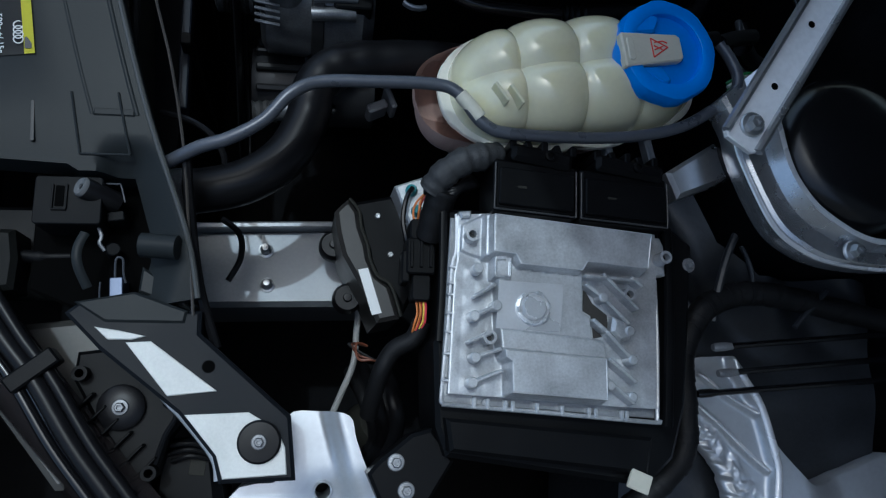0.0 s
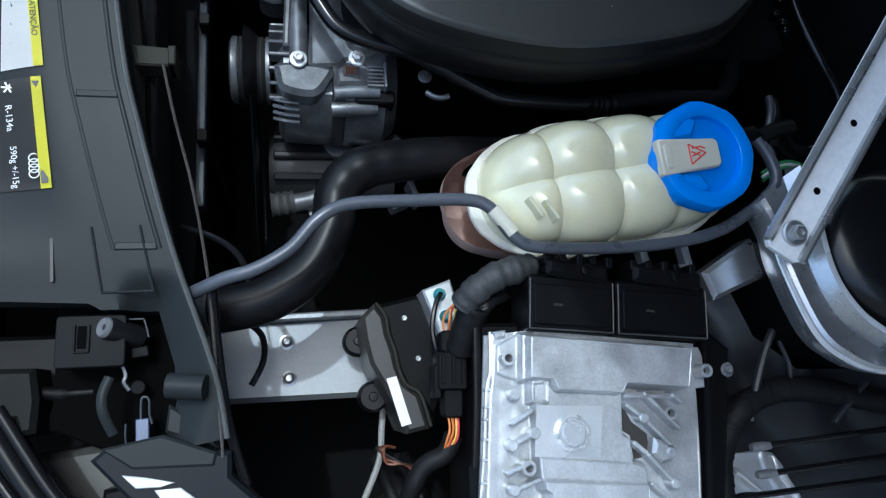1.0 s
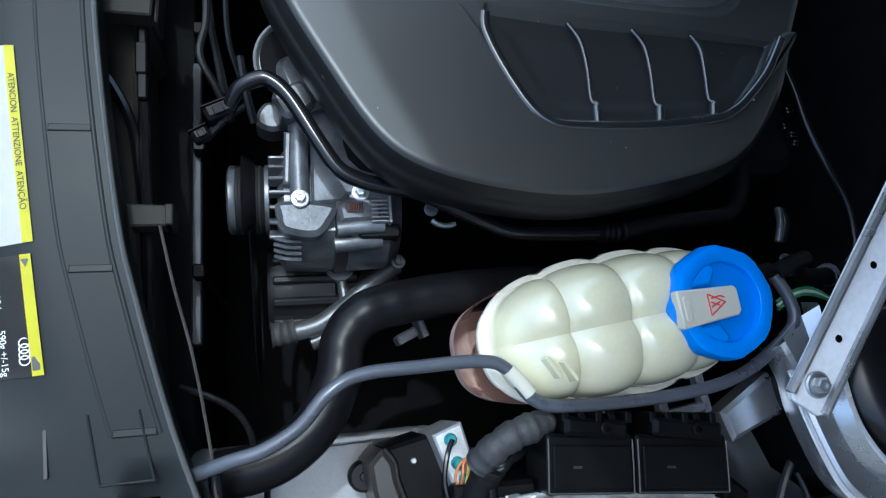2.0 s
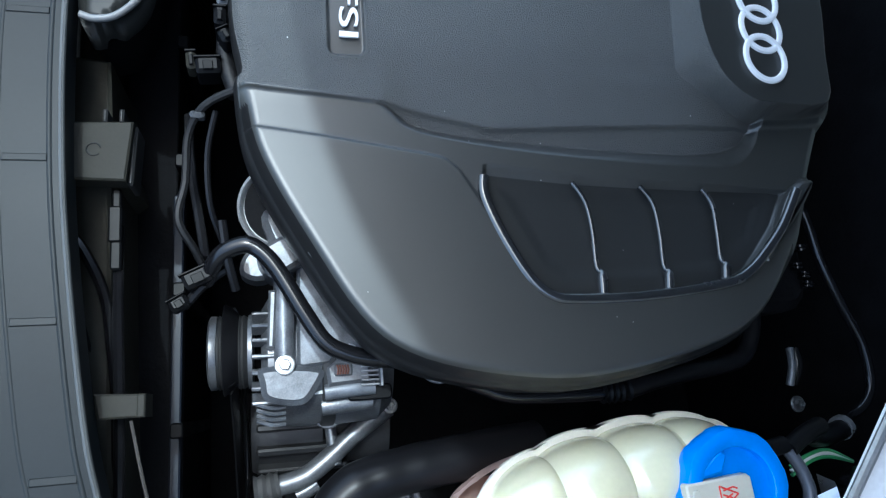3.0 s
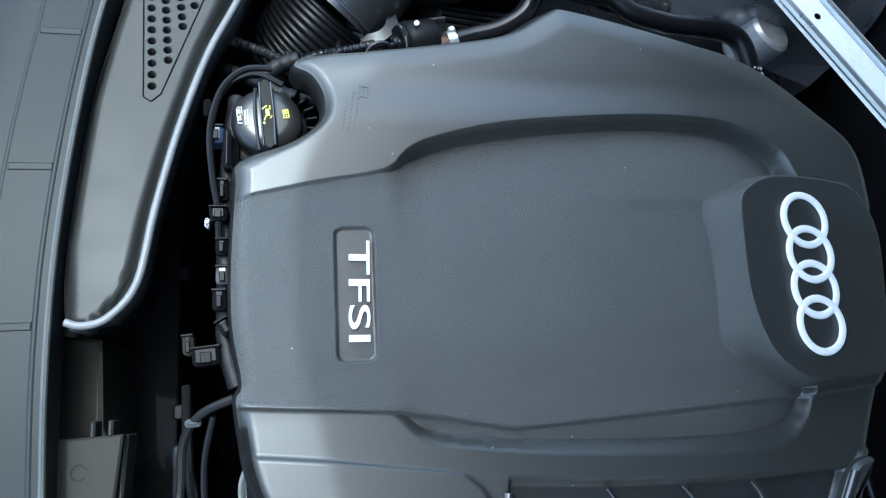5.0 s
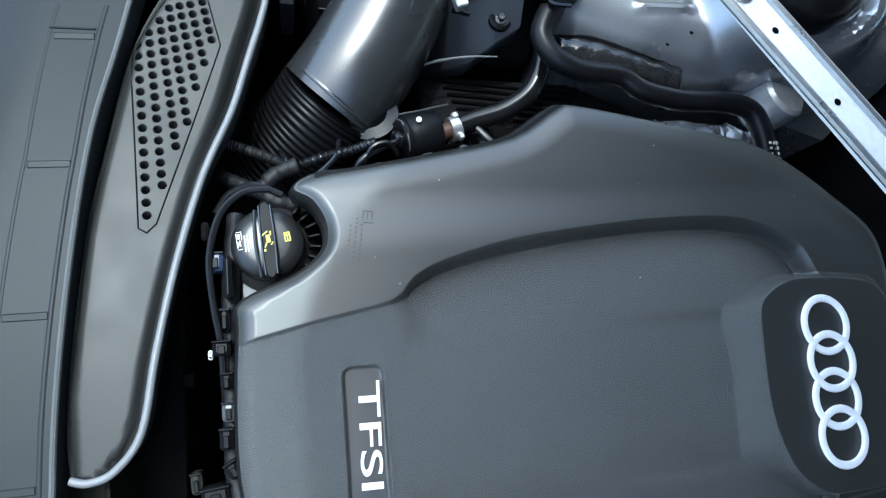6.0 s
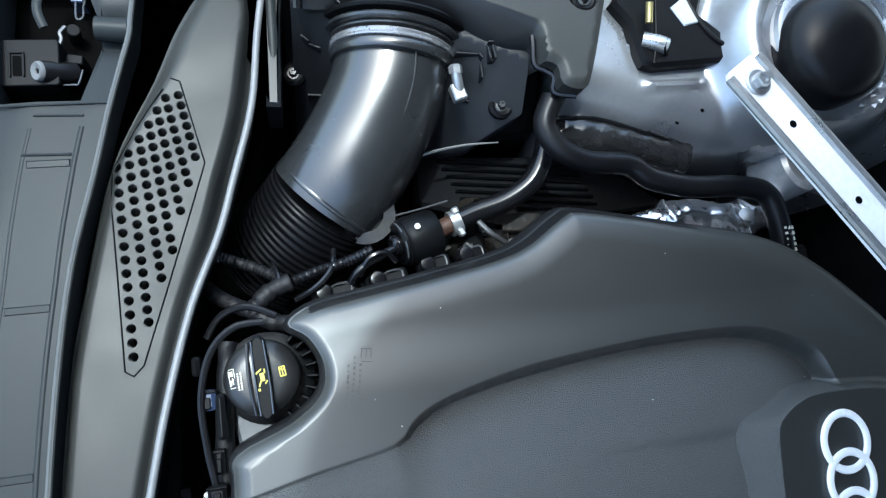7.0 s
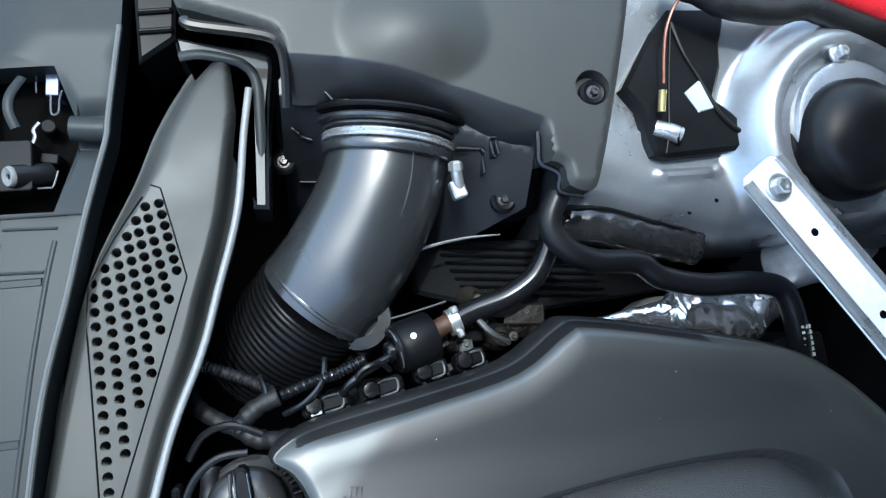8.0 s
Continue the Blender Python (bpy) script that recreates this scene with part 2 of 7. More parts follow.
def sheet(outline, zfun, res=0.005, skirt=0.0, holes=(), lines=()):
    """A moulded shell over a plan outline: its height is zfun(x, y) on arrays; a skirt hangs from the rim."""
    from mathutils import geometry
    o = [Vector(q[:2]) for q in outline]
    dense = []
    for i, a in enumerate(o):
        b = o[(i + 1) % len(o)]
        k = max(1, int((b - a).length / (res * 0.7)))
        dense += [a.lerp(b, j / k) for j in range(k)]
    xs, ys = [v.x for v in dense], [v.y for v in dense]
    gx, gy = np.meshgrid(np.arange(min(xs), max(xs), res), np.arange(min(ys), max(ys), res))
    gx[1::2] += res / 2
    gx, gy = gx.ravel(), gy.ravel()
    keep = sdist(gx, gy, dense) > res * 0.5
    for h in holes:
        keep &= sdist(gx, gy, h) < -res * 0.4
    for ln in lines:
        keep &= np.abs(sdist(gx, gy, ln, False)) > res * 0.45
    pts = dense + [Vector((a, b)) for a, b in zip(gx[keep], gy[keep])]
    edges = [(i, (i + 1) % len(dense)) for i in range(len(dense))]
    for h in holes:
        k0 = len(pts)
        pts += [Vector(q[:2]) for q in h]
        edges += [(k0 + i, k0 + (i + 1) % len(h)) for i in range(len(h))]
    for ln in lines:
        q = [Vector(w[:2]) for w in ln]
        step = []
        for a, b in zip(q, q[1:]):
            k = max(1, int((b - a).length / res))
            step += [a.lerp(b, j / k) for j in range(k)]
        step.append(q[-1])
        ok = sdist([w.x for w in step], [w.y for w in step], dense) > res * 0.35
        prev = None
        for w, good in zip(step, ok):
            if good:
                pts.append(w)
                if prev is not None:
                    edges.append((prev, len(pts) - 1))
                prev = len(pts) - 1
            else:
                prev = None
    v2, e2, f2, ov, _, _ = geometry.delaunay_2d_cdt(pts, edges, [], 1, 1e-6)
    vx, vy = np.array([v.x for v in v2]), np.array([v.y for v in v2])
    vz = zfun(vx, vy)
    bm = bmesh.new()
    vs = [bm.verts.new((a, b, c)) for a, b, c in zip(vx, vy, vz)]
    for f in f2:
        cx, cy = sum(vx[i] for i in f) / len(f), sum(vy[i] for i in f) / len(f)
        if any(inside(cx, cy, h) for h in holes):
            continue
        bm.faces.new([vs[i] for i in f])
    loose = [v for v in bm.verts if not v.link_faces]
    bmesh.ops.delete(bm, geom=loose, context="VERTS")
    bmesh.ops.remove_doubles(bm, verts=bm.verts[:], dist=res * .2)
    bmesh.ops.dissolve_degenerate(bm, edges=bm.edges[:], dist=res * .06)
    bmesh.ops.triangulate(bm, faces=bm.faces[:])
    if skirt:
        rim = [e for e in bm.edges if len(e.link_faces) == 1]
        ext = bmesh.ops.extrude_edge_only(bm, edges=rim)
        for v in ext["geom"]:
            if isinstance(v, bmesh.types.BMVert):
                v.co.z -= skirt
    return bm


def smooth_normals(ob, zfun, e=0.0009):
    """Shades a moulded sheet by the true slope of its surface."""
    v = np.array([q.co[:] for q in ob.data.vertices])
    gx = (zfun(v[:, 0] + e, v[:, 1]) - zfun(v[:, 0] - e, v[:, 1])) / (2 * e)
    gy = (zfun(v[:, 0], v[:, 1] + e) - zfun(v[:, 0], v[:, 1] - e)) / (2 * e)
    n = np.stack([-gx, -gy, np.ones(len(v))], 1)
    n /= np.linalg.norm(n, axis=1)[:, None]
    skirt = np.abs(zfun(v[:, 0], v[:, 1]) - v[:, 2]) > 1e-4
    n[skirt] = np.array([q.normal[:] for q in ob.data.vertices])[skirt]
    ob.data.normals_split_custom_set_from_vertices([tuple(q) for q in n])


def dome_bolt(parent, at, r=0.008, material=None, axis=(0, 0, 1), name="bolt"):
    """A flanged hexagon screw as a part."""
    bm = bmesh.new()
    lathe(bm, [(r, 0), (r, r * 0.18), (r * 0.9, r * 0.28), (r * 0.62, r * 0.3)], at, axis, 20)
    lathe(bm, [(r * 0.62, r * 0.28), (r * 0.62, r * 0.75), (r * 0.5, r * 0.9), (r * 0.3, r * 0.9), (r * 0.26, r * 0.7), (0, r * 0.68)], at, axis, 6)
    return part(name, bm, material or ZINC, parent)


def words(text, size, at, turn, material, parent, depth=0.0006, name="lettering", bold=0.0, shear=1.0, length=0.0):
    """Raised letters that lie flat; turn is their angle in plan."""
    cu = bpy.data.curves.new(name, "FONT")
    cu.body, cu.size, cu.extrude, cu.align_x, cu.align_y = text, size, depth, "CENTER", "CENTER"
    cu.offset = bold
    tmp = bpy.data.objects.new(name, cu)
    scene.collection.objects.link(tmp)
    bpy.context.view_layer.update()
    me = bpy.data.meshes.new_from_object(tmp.evaluated_get(bpy.context.evaluated_depsgraph_get()))
    bpy.data.objects.remove(tmp)
    if length:
        wide = [v.co.x for v in me.vertices]
        shear = length / (max(wide) - min(wide))
    me.transform(pose(*at, 0, 0, turn) @ Matrix.Diagonal((shear, 1, 1, 1)))
    me.materials.clear()
    me.materials.append(material)
    ob = new(name, me)
    if parent is not None:
        ob.parent = parent
        o = parent
        while o is not None:
            me.transform(Matrix.Translation(-o.location))
            o = o.parent
    return ob


# ---- setting ----
SKYBLOCK = mat("skyblock_plaster", (0.22, 0.21, 0.19), 0.85, 0, 0.2, 40, 0.15, 2)
bm = bmesh.new()
slab(bm, [(-60, -60), (60, -60), (60, 60), (-60, 60)], -0.2, 0.0, 0)
solo("ground", bm, CONCRETE, "grey concrete ground under the car", "ground", kind="structure", flat=True)
bm = bmesh.new()
slab(bm, [(-0.5, -0.62), (0.95, -0.62), (0.95, 1.95), (-0.5, 1.95)], 0.40, 0.42, 0.003)
solo("undertray", bm, DIRT, "grimy black plastic undertray below the engine", "undertray", kind="structure")
bm = bmesh.new()
box(bm, 0.70, 0.66, 0.42, 0.04, 2.3, 0.58, 0)
solo("wall_firewall", bm, DIRT, "black insulated firewall behind the engine", "wall", kind="structure")
for nm, yy in (("wall_side_a", -0.50), ("wall_side_b", 1.80)):
    bm = bmesh.new()
    box(bm, 0.12, yy, 0.42, 1.2, 0.04, 0.54, 0)
    solo(nm, bm, DIRT, "black inner wing panel closing the engine bay", "wall", kind="structure")
bm = bmesh.new()
box(bm, -0.47, 0.66, 0.42, 0.05, 2.3, 0.53, 0)
solo("wall_front", bm, DIRT, "black bumper carrier closing the bay at the front", "wall", kind="structure")

# unseen panels added beyond the bay's open middle to keep sky light out
for nm, poly, z0, z1 in (("wall_block_front", [(-.50, 1.29), (-.07, 1.29), (-.07, 1.42), (.75, 1.42), (.75, 1.84), (-.50, 1.84)], .895, .915),
                         ("wall_block_rear", [(-.50, -.52), (.74, -.52), (.74, -.24), (-.50, -.24)], .80, .82)):
    bm = bmesh.new()
    slab(bm, poly, z0, z1, .003)
    solo(nm, bm, DIRT, "unseen dark panel added to keep sky light out of the engine bay", "wall", kind="structure")

# unseen wall added beside the car to darken the sky on its low-y side
for nm, yy in (("wall_skyblock", -1.35),):
    bm = bmesh.new()
    box(bm, 2.75, yy, 0.0, 9.0, 0.15, 3.00, 0)
    solo(nm, bm, SKYBLOCK, "unseen olive grey wall added to cut sky light on one side", "wall", kind="structure")
# the raised bonnet over the bay: silver inner frame with a dark insulation mat
BONW, BONM = 0.86, 0.62


def bonnet_edge(y):
    return -0.208 + (3.0 if y > 1.03 else 0.92) * (max(y, 0.76) - 1.03) ** 2 + 0.5 * max(0.76 - y, 0)


def bonnet_sheet(ys, u0, u1, lift, thick):
    bm = bmesh.new()
    rows = []
    for u in (u0, (u0 + u1) / 2, u1):
        rows.append([bm.verts.new((bonnet_edge(y) * (1 - u) + 0.85 * u, y, 2.05 * (1 - u) + 1.06 * u + lift)) for y in ys])
    for p, q in zip(rows, rows[1:]):
        for i in range(len(ys) - 1):
            bm.faces.new((p[i], p[i + 1], q[i + 1], q[i]))
    bmesh.ops.recalc_face_normals(bm, faces=bm.faces)
    bmesh.ops.solidify(bm, geom=bm.faces[:], thickness=thick)
    return bm


bonnet = thing("bonnet", "raised silver bonnet with a dark insulation mat open above the engine bay", "bonnet", kind="structure")
part("inner_frame", bonnet_sheet([0.66 + BONW * k / 40 for k in range(-40, 41)], 0, 1, 0, 0.025), SILVER, bonnet)
part("insulation_mat", bonnet_sheet([0.66 + BONM * k / 12 for k in range(-12, 13)], 0.10, 0.97, -0.034, 0.006),
     mat("bonnet_lining", (.024, .024, .026), .6, 0, 0, 300, .1, 6), bonnet, "dark felt insulation mat")

# ---- engine block ----
engine = thing("engine_block", "dark grimy engine block under the plastic cover", "engine")
bm = bmesh.new()
box(bm, 0.27, 0.655, 0.42, 0.50, 0.40, 0.50, 0, 0.03, 0.01)
part("block", bm, DIRT, engine)
for k in range(6):
    bm = bmesh.new()
    box(bm, 0.06 + 0.09 * k, 0.905, 0.80, 0.06, 0.07, 0.09, 4, 0.006)
    part("head_flange", bm, DIRT, engine)

# ---- engine cover ----
COV = [(-.056, .800), (-.059, .745), (-.058, .695), (-.051, .655), (-.055, .642), (-.050, .601), (-.037, .565), (-.009, .513),
       (.028, .453), (.065, .422), (.125, .403), (.202, .394), (.278, .403), (.355, .423), (.400, .453), (.433, .501), (.464, .568), (.490, .622),
       (.506, .645), (.515, .690), (.518, .755), (.520, .815), (.513, .850), (.490, .880), (.456, .912), (.408, .938), (.318, .962), (.232, .980),
       (.210, .976), (.168, .951), (.100, .937), (.046, .928), (.008, .921), (-.012, .908), (.002, .896), (.0115, .876), (.0080, .855),
       (-.014, .837), (-.053, .820)]
cov_out = [tuple(v) for v in spline(COV, 4, True)]
cov_north = cov_out[88:133]


def bend(pts, n=3):
    return [tuple(v) for v in spline(pts, n, True)]


# the sunken grained panel: top and foot of the wall round it
PAN_A = bend([(-.080, .6425), (-.050, .6393), (.000, .6346), (.050, .6284), (.064, .6180), (.0771, .6074), (.1107, .5986), (.1947, .5876), (.3207, .5793),
              (.3791, .5810), (.4047, .5985), (.4176, .6218), (.440, .680), (.445, .770), (.4294, .8265), (.4156, .8440), (.3850, .8585), (.3525, .8660),
              (.2883, .8670), (.2264, .8630), (.1576, .8555), (.1009, .8420), (.0745, .8300), (.0560, .8130), (.0014, .8022), (-.053, .7900), (-.080, .7850)])
PAN_B = bend([(-.080, .6440), (-.050, .6408), (.000, .6361), (.054, .6295), (.068, .6230), (.0831, .6140), (.1353, .6047), (.2279, .5973), (.3077, .5938),
              (.3501, .5943), (.3839, .6000), (.4100, .6181), (.430, .680), (.435, .770), (.4240, .8180), (.4110, .8345), (.3850, .8500), (.3470, .8580),
              (.2911, .8595), (.2284, .8555), (.1586, .8465), (.1016, .8345), (.0746, .8220), (.0600, .8115), (.0014, .8007), (-.053, .7885), (-.080, .7835)])
BEAD = [(.1375, .5660), (.1370, .5487), (.1488, .5173), (.1686, .4819), (.1856, .4665), (.2085, .4625), (.2770, .4634), (.3456, .4712), (.3718, .4807),
        (.3949, .4998), (.4169, .5235), (.4380, .5560)]
BAND = [(-.08, .641), (.058, .629), (.15, .61), (.42, .62), (.54, .63), (.50, .58), (.455, .569)] + BEAD[::-1][:-2] + [
        (.136, .540), (.129, .5522), (.1174, .5709), (.1053, .5809), (.0885, .5846), (.0078, .5977), (-.08, .609)]
# grille pocket: brink and floor
POC_A = [(.4370, .5585), (.4160, .5590), (.2797, .5645), (.1904, .5724), (.1390, .5783)] + BEAD[1:-1]
POC_B = [(.4330, .5560), (.4200, .5575), (.3474, .5574), (.2829, .5592), (.2217, .5620), (.1924, .5647), (.1400, .5699)] + [
        (x + .002, y + .003) for x, y in BEAD[1:9]] + [(x - .003, y + .002) for x, y in BEAD[9:-1]]
FOLD = [(.150, .560), (.1677, .5286), (.1855, .4924), (.2033, .4806), (.2274, .4803), (.2825, .4814), (.3522, .4876), (.3898, .5102), (.412, .550)]
# emblem plateau: foot and brink
HUM_A = bend([(.3300, .7860), (.3320, .7400), (.3290, .6900), (.3310, .6640), (.3650, .6436), (.3952, .6289), (.4178, .6270), (.4870, .6340), (.5000, .645),
              (.5110, .755), (.4960, .803), (.4700, .8100), (.4100, .8140), (.3813, .8106), (.3565, .7990)])
HUM_B = bend([(.3540, .7850), (.3500, .7550), (.3475, .7200), (.3490, .6950), (.3555, .6700), (.3660, .6510), (.3860, .6370), (.4100, .6330), (.4800, .6395),
              (.4900, .690), (.4990, .755), (.4860, .792), (.4600, .8040), (.4027, .8071), (.3801, .8037), (.3640, .7960)])
BADGE = rrect(.0300, .7160, .0300, .1010, .0065)


def between(x, y, a, b):
    """0 outside outline a, 1 inside outline b, rising evenly from one to the other."""
    da, db = np.maximum(sdist(x, y, a), 0), np.maximum(-sdist(x, y, b), 0)
    return da / np.maximum(da + db, 1e-7)


def cover_z(x, y):
    d = sdist(x, y, cov_out)
    north = nsm(.84, .92, y)
    dn = sdist(x, y, cov_north, False)
    z = 1.013 - .004 * (1 - np.clip(d / .008, 0, 1)) ** 1.7 - .008 * north * (1 - np.clip(dn / .030, 0, 1)) ** 1.7
    z = z - .010 * nsm(.18, .05, d) * nsm(.30, .50, x)
    tight = .012 - .0085 * np.exp(-(np.hypot(x + .020, y - .870) / .048) ** 4)
    z = z + .0062 * nsm(.625, .69, y) * np.clip(d / tight, 0, 1) ** .7 * nsm(.90, .85, y)
    z = z - .013 * (1 - np.clip(dn / .011, 0, 1)) ** 1.4 * nsm(-.012, .04, x) * nsm(.40, .30, x)
    z = z - .015 * (1 - np.clip(d / .0105, 0, 1)) ** 1.3 * nsm(.645, .61, y) * nsm(.44, .40, x)
    z = z - .004 * nsm(-.0015, .0025, sdist(x, y, BAND))
    deep = .0018 + (.0095 + .007 * nsm(.70, .78, y)) * nsm(.052, .090, x)
    inb = np.maximum(sdist(x, y, PAN_B), 0)
    swell = ((deep - .0018) * 1.0 + .003 * nsm(.1, .25, x)) * (1 - np.exp(-inb / .030))
    z = z + (swell - deep) * between(x, y, PAN_A, PAN_B)
    z = z - .0022 * nsm(.068, .056, np.abs(y - .722)) * nsm(.16, .30, x)
    z = z - .0065 * between(x, y, POC_A, POC_B) - .0022 * nsm(-.002, .010, sdist(x, y, FOLD))
    k = between(x, y, HUM_A, HUM_B)
    k = k + .10 * np.sin(2 * np.pi * k) * -.5
    z = z * (1 - k) + (1.0310 - .1 * (x - .4155)) * k
    b = sdist(x, y, BADGE)
    z = z - .0022 * nsm(-.0004, .0016, b) + .0005 * np.exp(-((b + .0014) / .0008) ** 2)
    return z


cover = thing("engine_cover", "dark grey moulded plastic engine cover with grained centre and metal emblem", "engine cover")
def loop(poly, d=0.0):
    q = offset(poly, d) if d else [Vector(v[:2]) for v in poly]
    return q + [q[0]]


creases = [loop(q, e) for q, es in ((PAN_A, (-.0014, 0)), (PAN_B, (0, .0014)), (BAND, (-.0027, -.0015, .0005, .0025, .0037)), (POC_A, (-.0014, 0)), (POC_B, (0, .0014)),
                                    (HUM_A, (-.0014, 0)), (HUM_B, (0, .0014))) for e in es] + [
           loop(BADGE, -.0028), loop(BADGE, -.0014), loop(BADGE, -.0004), loop(BADGE, .0006), loop(BADGE, .0016), loop(BADGE, .0028), loop(cov_out, .0015), loop(cov_out, .003), loop(cov_out, .0045), loop(cov_out, .0065), loop(cov_out, .0085), loop(cov_out, .0107), loop(cov_out, .0135), loop(cov_out, .018), loop(cov_out, .023)]
body = part("cover_shell", sheet(cov_out, cover_z, 0.0034, 0.0, (), creases), COVER, cover)
smooth_normals(body, cover_z)
body.data.materials.append(GRAIN)
body.data.materials.append(mat("pocket_plastic", (.022, .023, .023), .36, 0, .0, 900, .06, rvar=0.01))
RIMMAT = mat("rim_dark", (.010, .010, .0105), .4, 0, .0, 900, .1, spec=.25)
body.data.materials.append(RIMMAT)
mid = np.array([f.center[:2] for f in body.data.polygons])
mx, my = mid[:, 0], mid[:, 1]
# the shell's outermost band takes the darker rim colour
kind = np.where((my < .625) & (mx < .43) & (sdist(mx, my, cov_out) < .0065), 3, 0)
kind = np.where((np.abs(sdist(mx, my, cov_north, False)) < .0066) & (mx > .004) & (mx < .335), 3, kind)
kind = np.where(sdist(mx, my, POC_B) > 0, 2, kind)
kind = np.where((sdist(mx, my, PAN_B) > 0) & (sdist(mx, my, BADGE) < 0) & (sdist(mx, my, HUM_B) < 0), 1, kind)
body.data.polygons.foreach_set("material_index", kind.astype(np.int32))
# the hanging rim of the cover, darker than the shell's top
bm = bmesh.new()
rows = []
for d, dz in ((.0004, -.0012), (-.0022, -.004), (-.0036, -.012), (-.0040, -.028), (0.004, -0.05)):
    q = offset(cov_out, d)
    zz = cover_z(np.array([v[0] for v in cov_out]), np.array([v[1] for v in cov_out]))
    rows.append([bm.verts.new((v.x, v.y, z + dz)) for v, z in zip(q, zz)])
for a, b in zip(rows, rows[1:]):
    for i in range(len(a)):
        j = (i + 1) % len(a)
        bm.faces.new((a[i], a[j], b[j], b[i]))
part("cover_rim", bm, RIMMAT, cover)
# moulded step along the lower front edge
bm = bmesh.new()
tube(bm, [(.000, .510, .998), (.033, .461, .998), (.067, .432, .998), (.078, .428, .997)], .0050, 10, 6, flat=0.6)
part("edge_moulding", bm, COVER, cover)
# grille: bead, end piece and slats
TRIM = mat("gloss_trim", (.016, .017, .019), .24, 0, 0, 300, .1, spec=1.0, coat=1.0)
bm = bmesh.new()
tube(bm, [(x, y, 1.0115) for x, y in BEAD], .0048, 12, 5, flat=.8)
part("grille_trim", bm, TRIM, cover, "shiny black bead round the grille pocket")
bm = bmesh.new()
slab(bm, [tuple(v) for v in spline([(.4010, .5040), (.4223, .5408), (.4348, .5584), (.4464, .5650), (.4594, .5643), (.4445, .5429), (.4216, .5184), (.3900, .4905)], 3, True)],
     1.004, 1.0135, .0035)
part("grille_end", bm, COVER, cover)
for pts in ([(.2158, .5622), (.2263, .5450), (.2307, .5195), (.2306, .4902), (.2340, .4833), (.2327, .4636)],
            [(.2790, .5594), (.2900, .5438), (.2939, .5176), (.2933, .4898), (.2965, .4828), (.2938, .4662)],
            [(.3402, .5571), (.3489, .5426), (.3508, .5159), (.3502, .4945), (.3533, .4882), (.3497, .4711)]):
    bm = bmesh.new()
    tube(bm, [(x, y, z) for (x, y), z in zip(pts, (1.0085, 1.008, 1.0062, 1.006, 1.0072, 1.0085))], .0027, 10, 5,
         rfun=lambda u: 0.9 + 0.75 * sm(.74, .82, u))
    part("slat", bm, TRIM, cover)
# badge and emblem
words("TFSI", .0222, (.0318, .7165, 1.0178), -91.5, WHITEMETAL, cover, .0010, "lettering", .0001, 1.0, .0755)
for k in range(4):
    bm = bmesh.new()
    cx, cy = .4158 - .0012 * k, .7667 - .0302 * k
    cz = 1.0322
    seg, sec = 40, 8
    R, r = .0222, .0033
    vs = [[bm.verts.new((cx + (R + r * math.cos(b)) * math.cos(a), cy + (R + r * math.cos(b)) * math.sin(a), cz + .0006 * (k % 2) - .1 * (R + r * math.cos(b)) * math.cos(a) + r * 0.7 * math.sin(b)))
           for b in [2 * math.pi * j / sec for j in range(sec)]] for a in [2 * math.pi * i / seg for i in range(seg)]]
    for i in range(seg):
        for j in range(sec):
            bm.faces.new((vs[i][j], vs[(i + 1) % seg][j], vs[(i + 1) % seg][(j + 1) % sec], vs[i][(j + 1) % sec]))
    part("emblem_ring", bm, WHITEMETAL, cover, "bright metal ring of the emblem")
# small moulded lettering, too small to read
bm = bmesh.new()
for k, (x0, count) in enumerate(((.0245, 8), (.0285, 10), (.0325, 9))):
    for j in range(count):
        px, py = x0 + .0006 * j, .846 + .0038 * j - .002 * k
        box(bm, px, py, float(cover_z(np.array([px]), np.array([py]))[0]) - .0004, .0016, .0021 + .0008 * ((j * 7 + k) % 3 - 1), .0007, -8, .0003, .0001)
for px, py, sx, sy in ((.0385, .8790, .0007, .0095), (.0455, .8790, .0007, .0095), (.0420, .8838, .0070, .0007), (.0420, .8742, .0070, .0007), (.0420, .8790, .0006, .0090)):
    box(bm, px, py, float(cover_z(np.array([px]), np.array([py]))[0]) - .0004, sx, sy, .0008, -8, .0002, .0001)
tagged(part("moulded_mark", bm, COVER, cover), kind="stuff")

# pale dust specks on the cover
bm = bmesh.new()
rng = random.Random(5)
for k in range(26):
    sx, sy = rng.uniform(-.03, .44), rng.uniform(.44, .95)
    if sdist([sx], [sy], cov_out)[0] > .02:
        sz = float(cover_z(np.array([sx]), np.array([sy]))[0])
        rod(bm, (sx, sy, sz - .0003), rng.uniform(.00025, .0005), .0006, (0, 0, 1), 6, .0002)
speck = part("dust_speck", bm, WHITE, cover)
tagged(speck, kind="stuff")

# ---- radiator support panel ----
EDGE = [(-.107, 1.246), (-.111, 1.212), (-.1160, 1.168), (-.1175, 1.152), (-.125, 1.122), (-.1335, 1.087), (-.1450, 1.033), (-.1610, .965), (-.172, .880), (-.180, .780), (-.182, .703), (-.180, .620), (-.174, .529), (-.158, .395),
        (-.145, .333), (-.119, .234), (-.088, .141), (-.078, .088)]
edge = spline(EDGE, 4)
pan_out = [tuple(v) for v in edge] + [(-.115, .082), (-.126, .086), (-.118, .120), (-.120, .145), (-.132, .188), (-.170, .188), (-.178, .193), (-.235, .196), (-.43, .20), (-.43, 1.33), (-.20, 1.33), (-.104, 1.30)]
pan_out = pan_out[::-1]
LATCH_A = [(-.168, .188), (-.132, .188), (-.120, .145), (-.118, .120), (-.127, .088), (-.155, .088), (-.168, .130)]
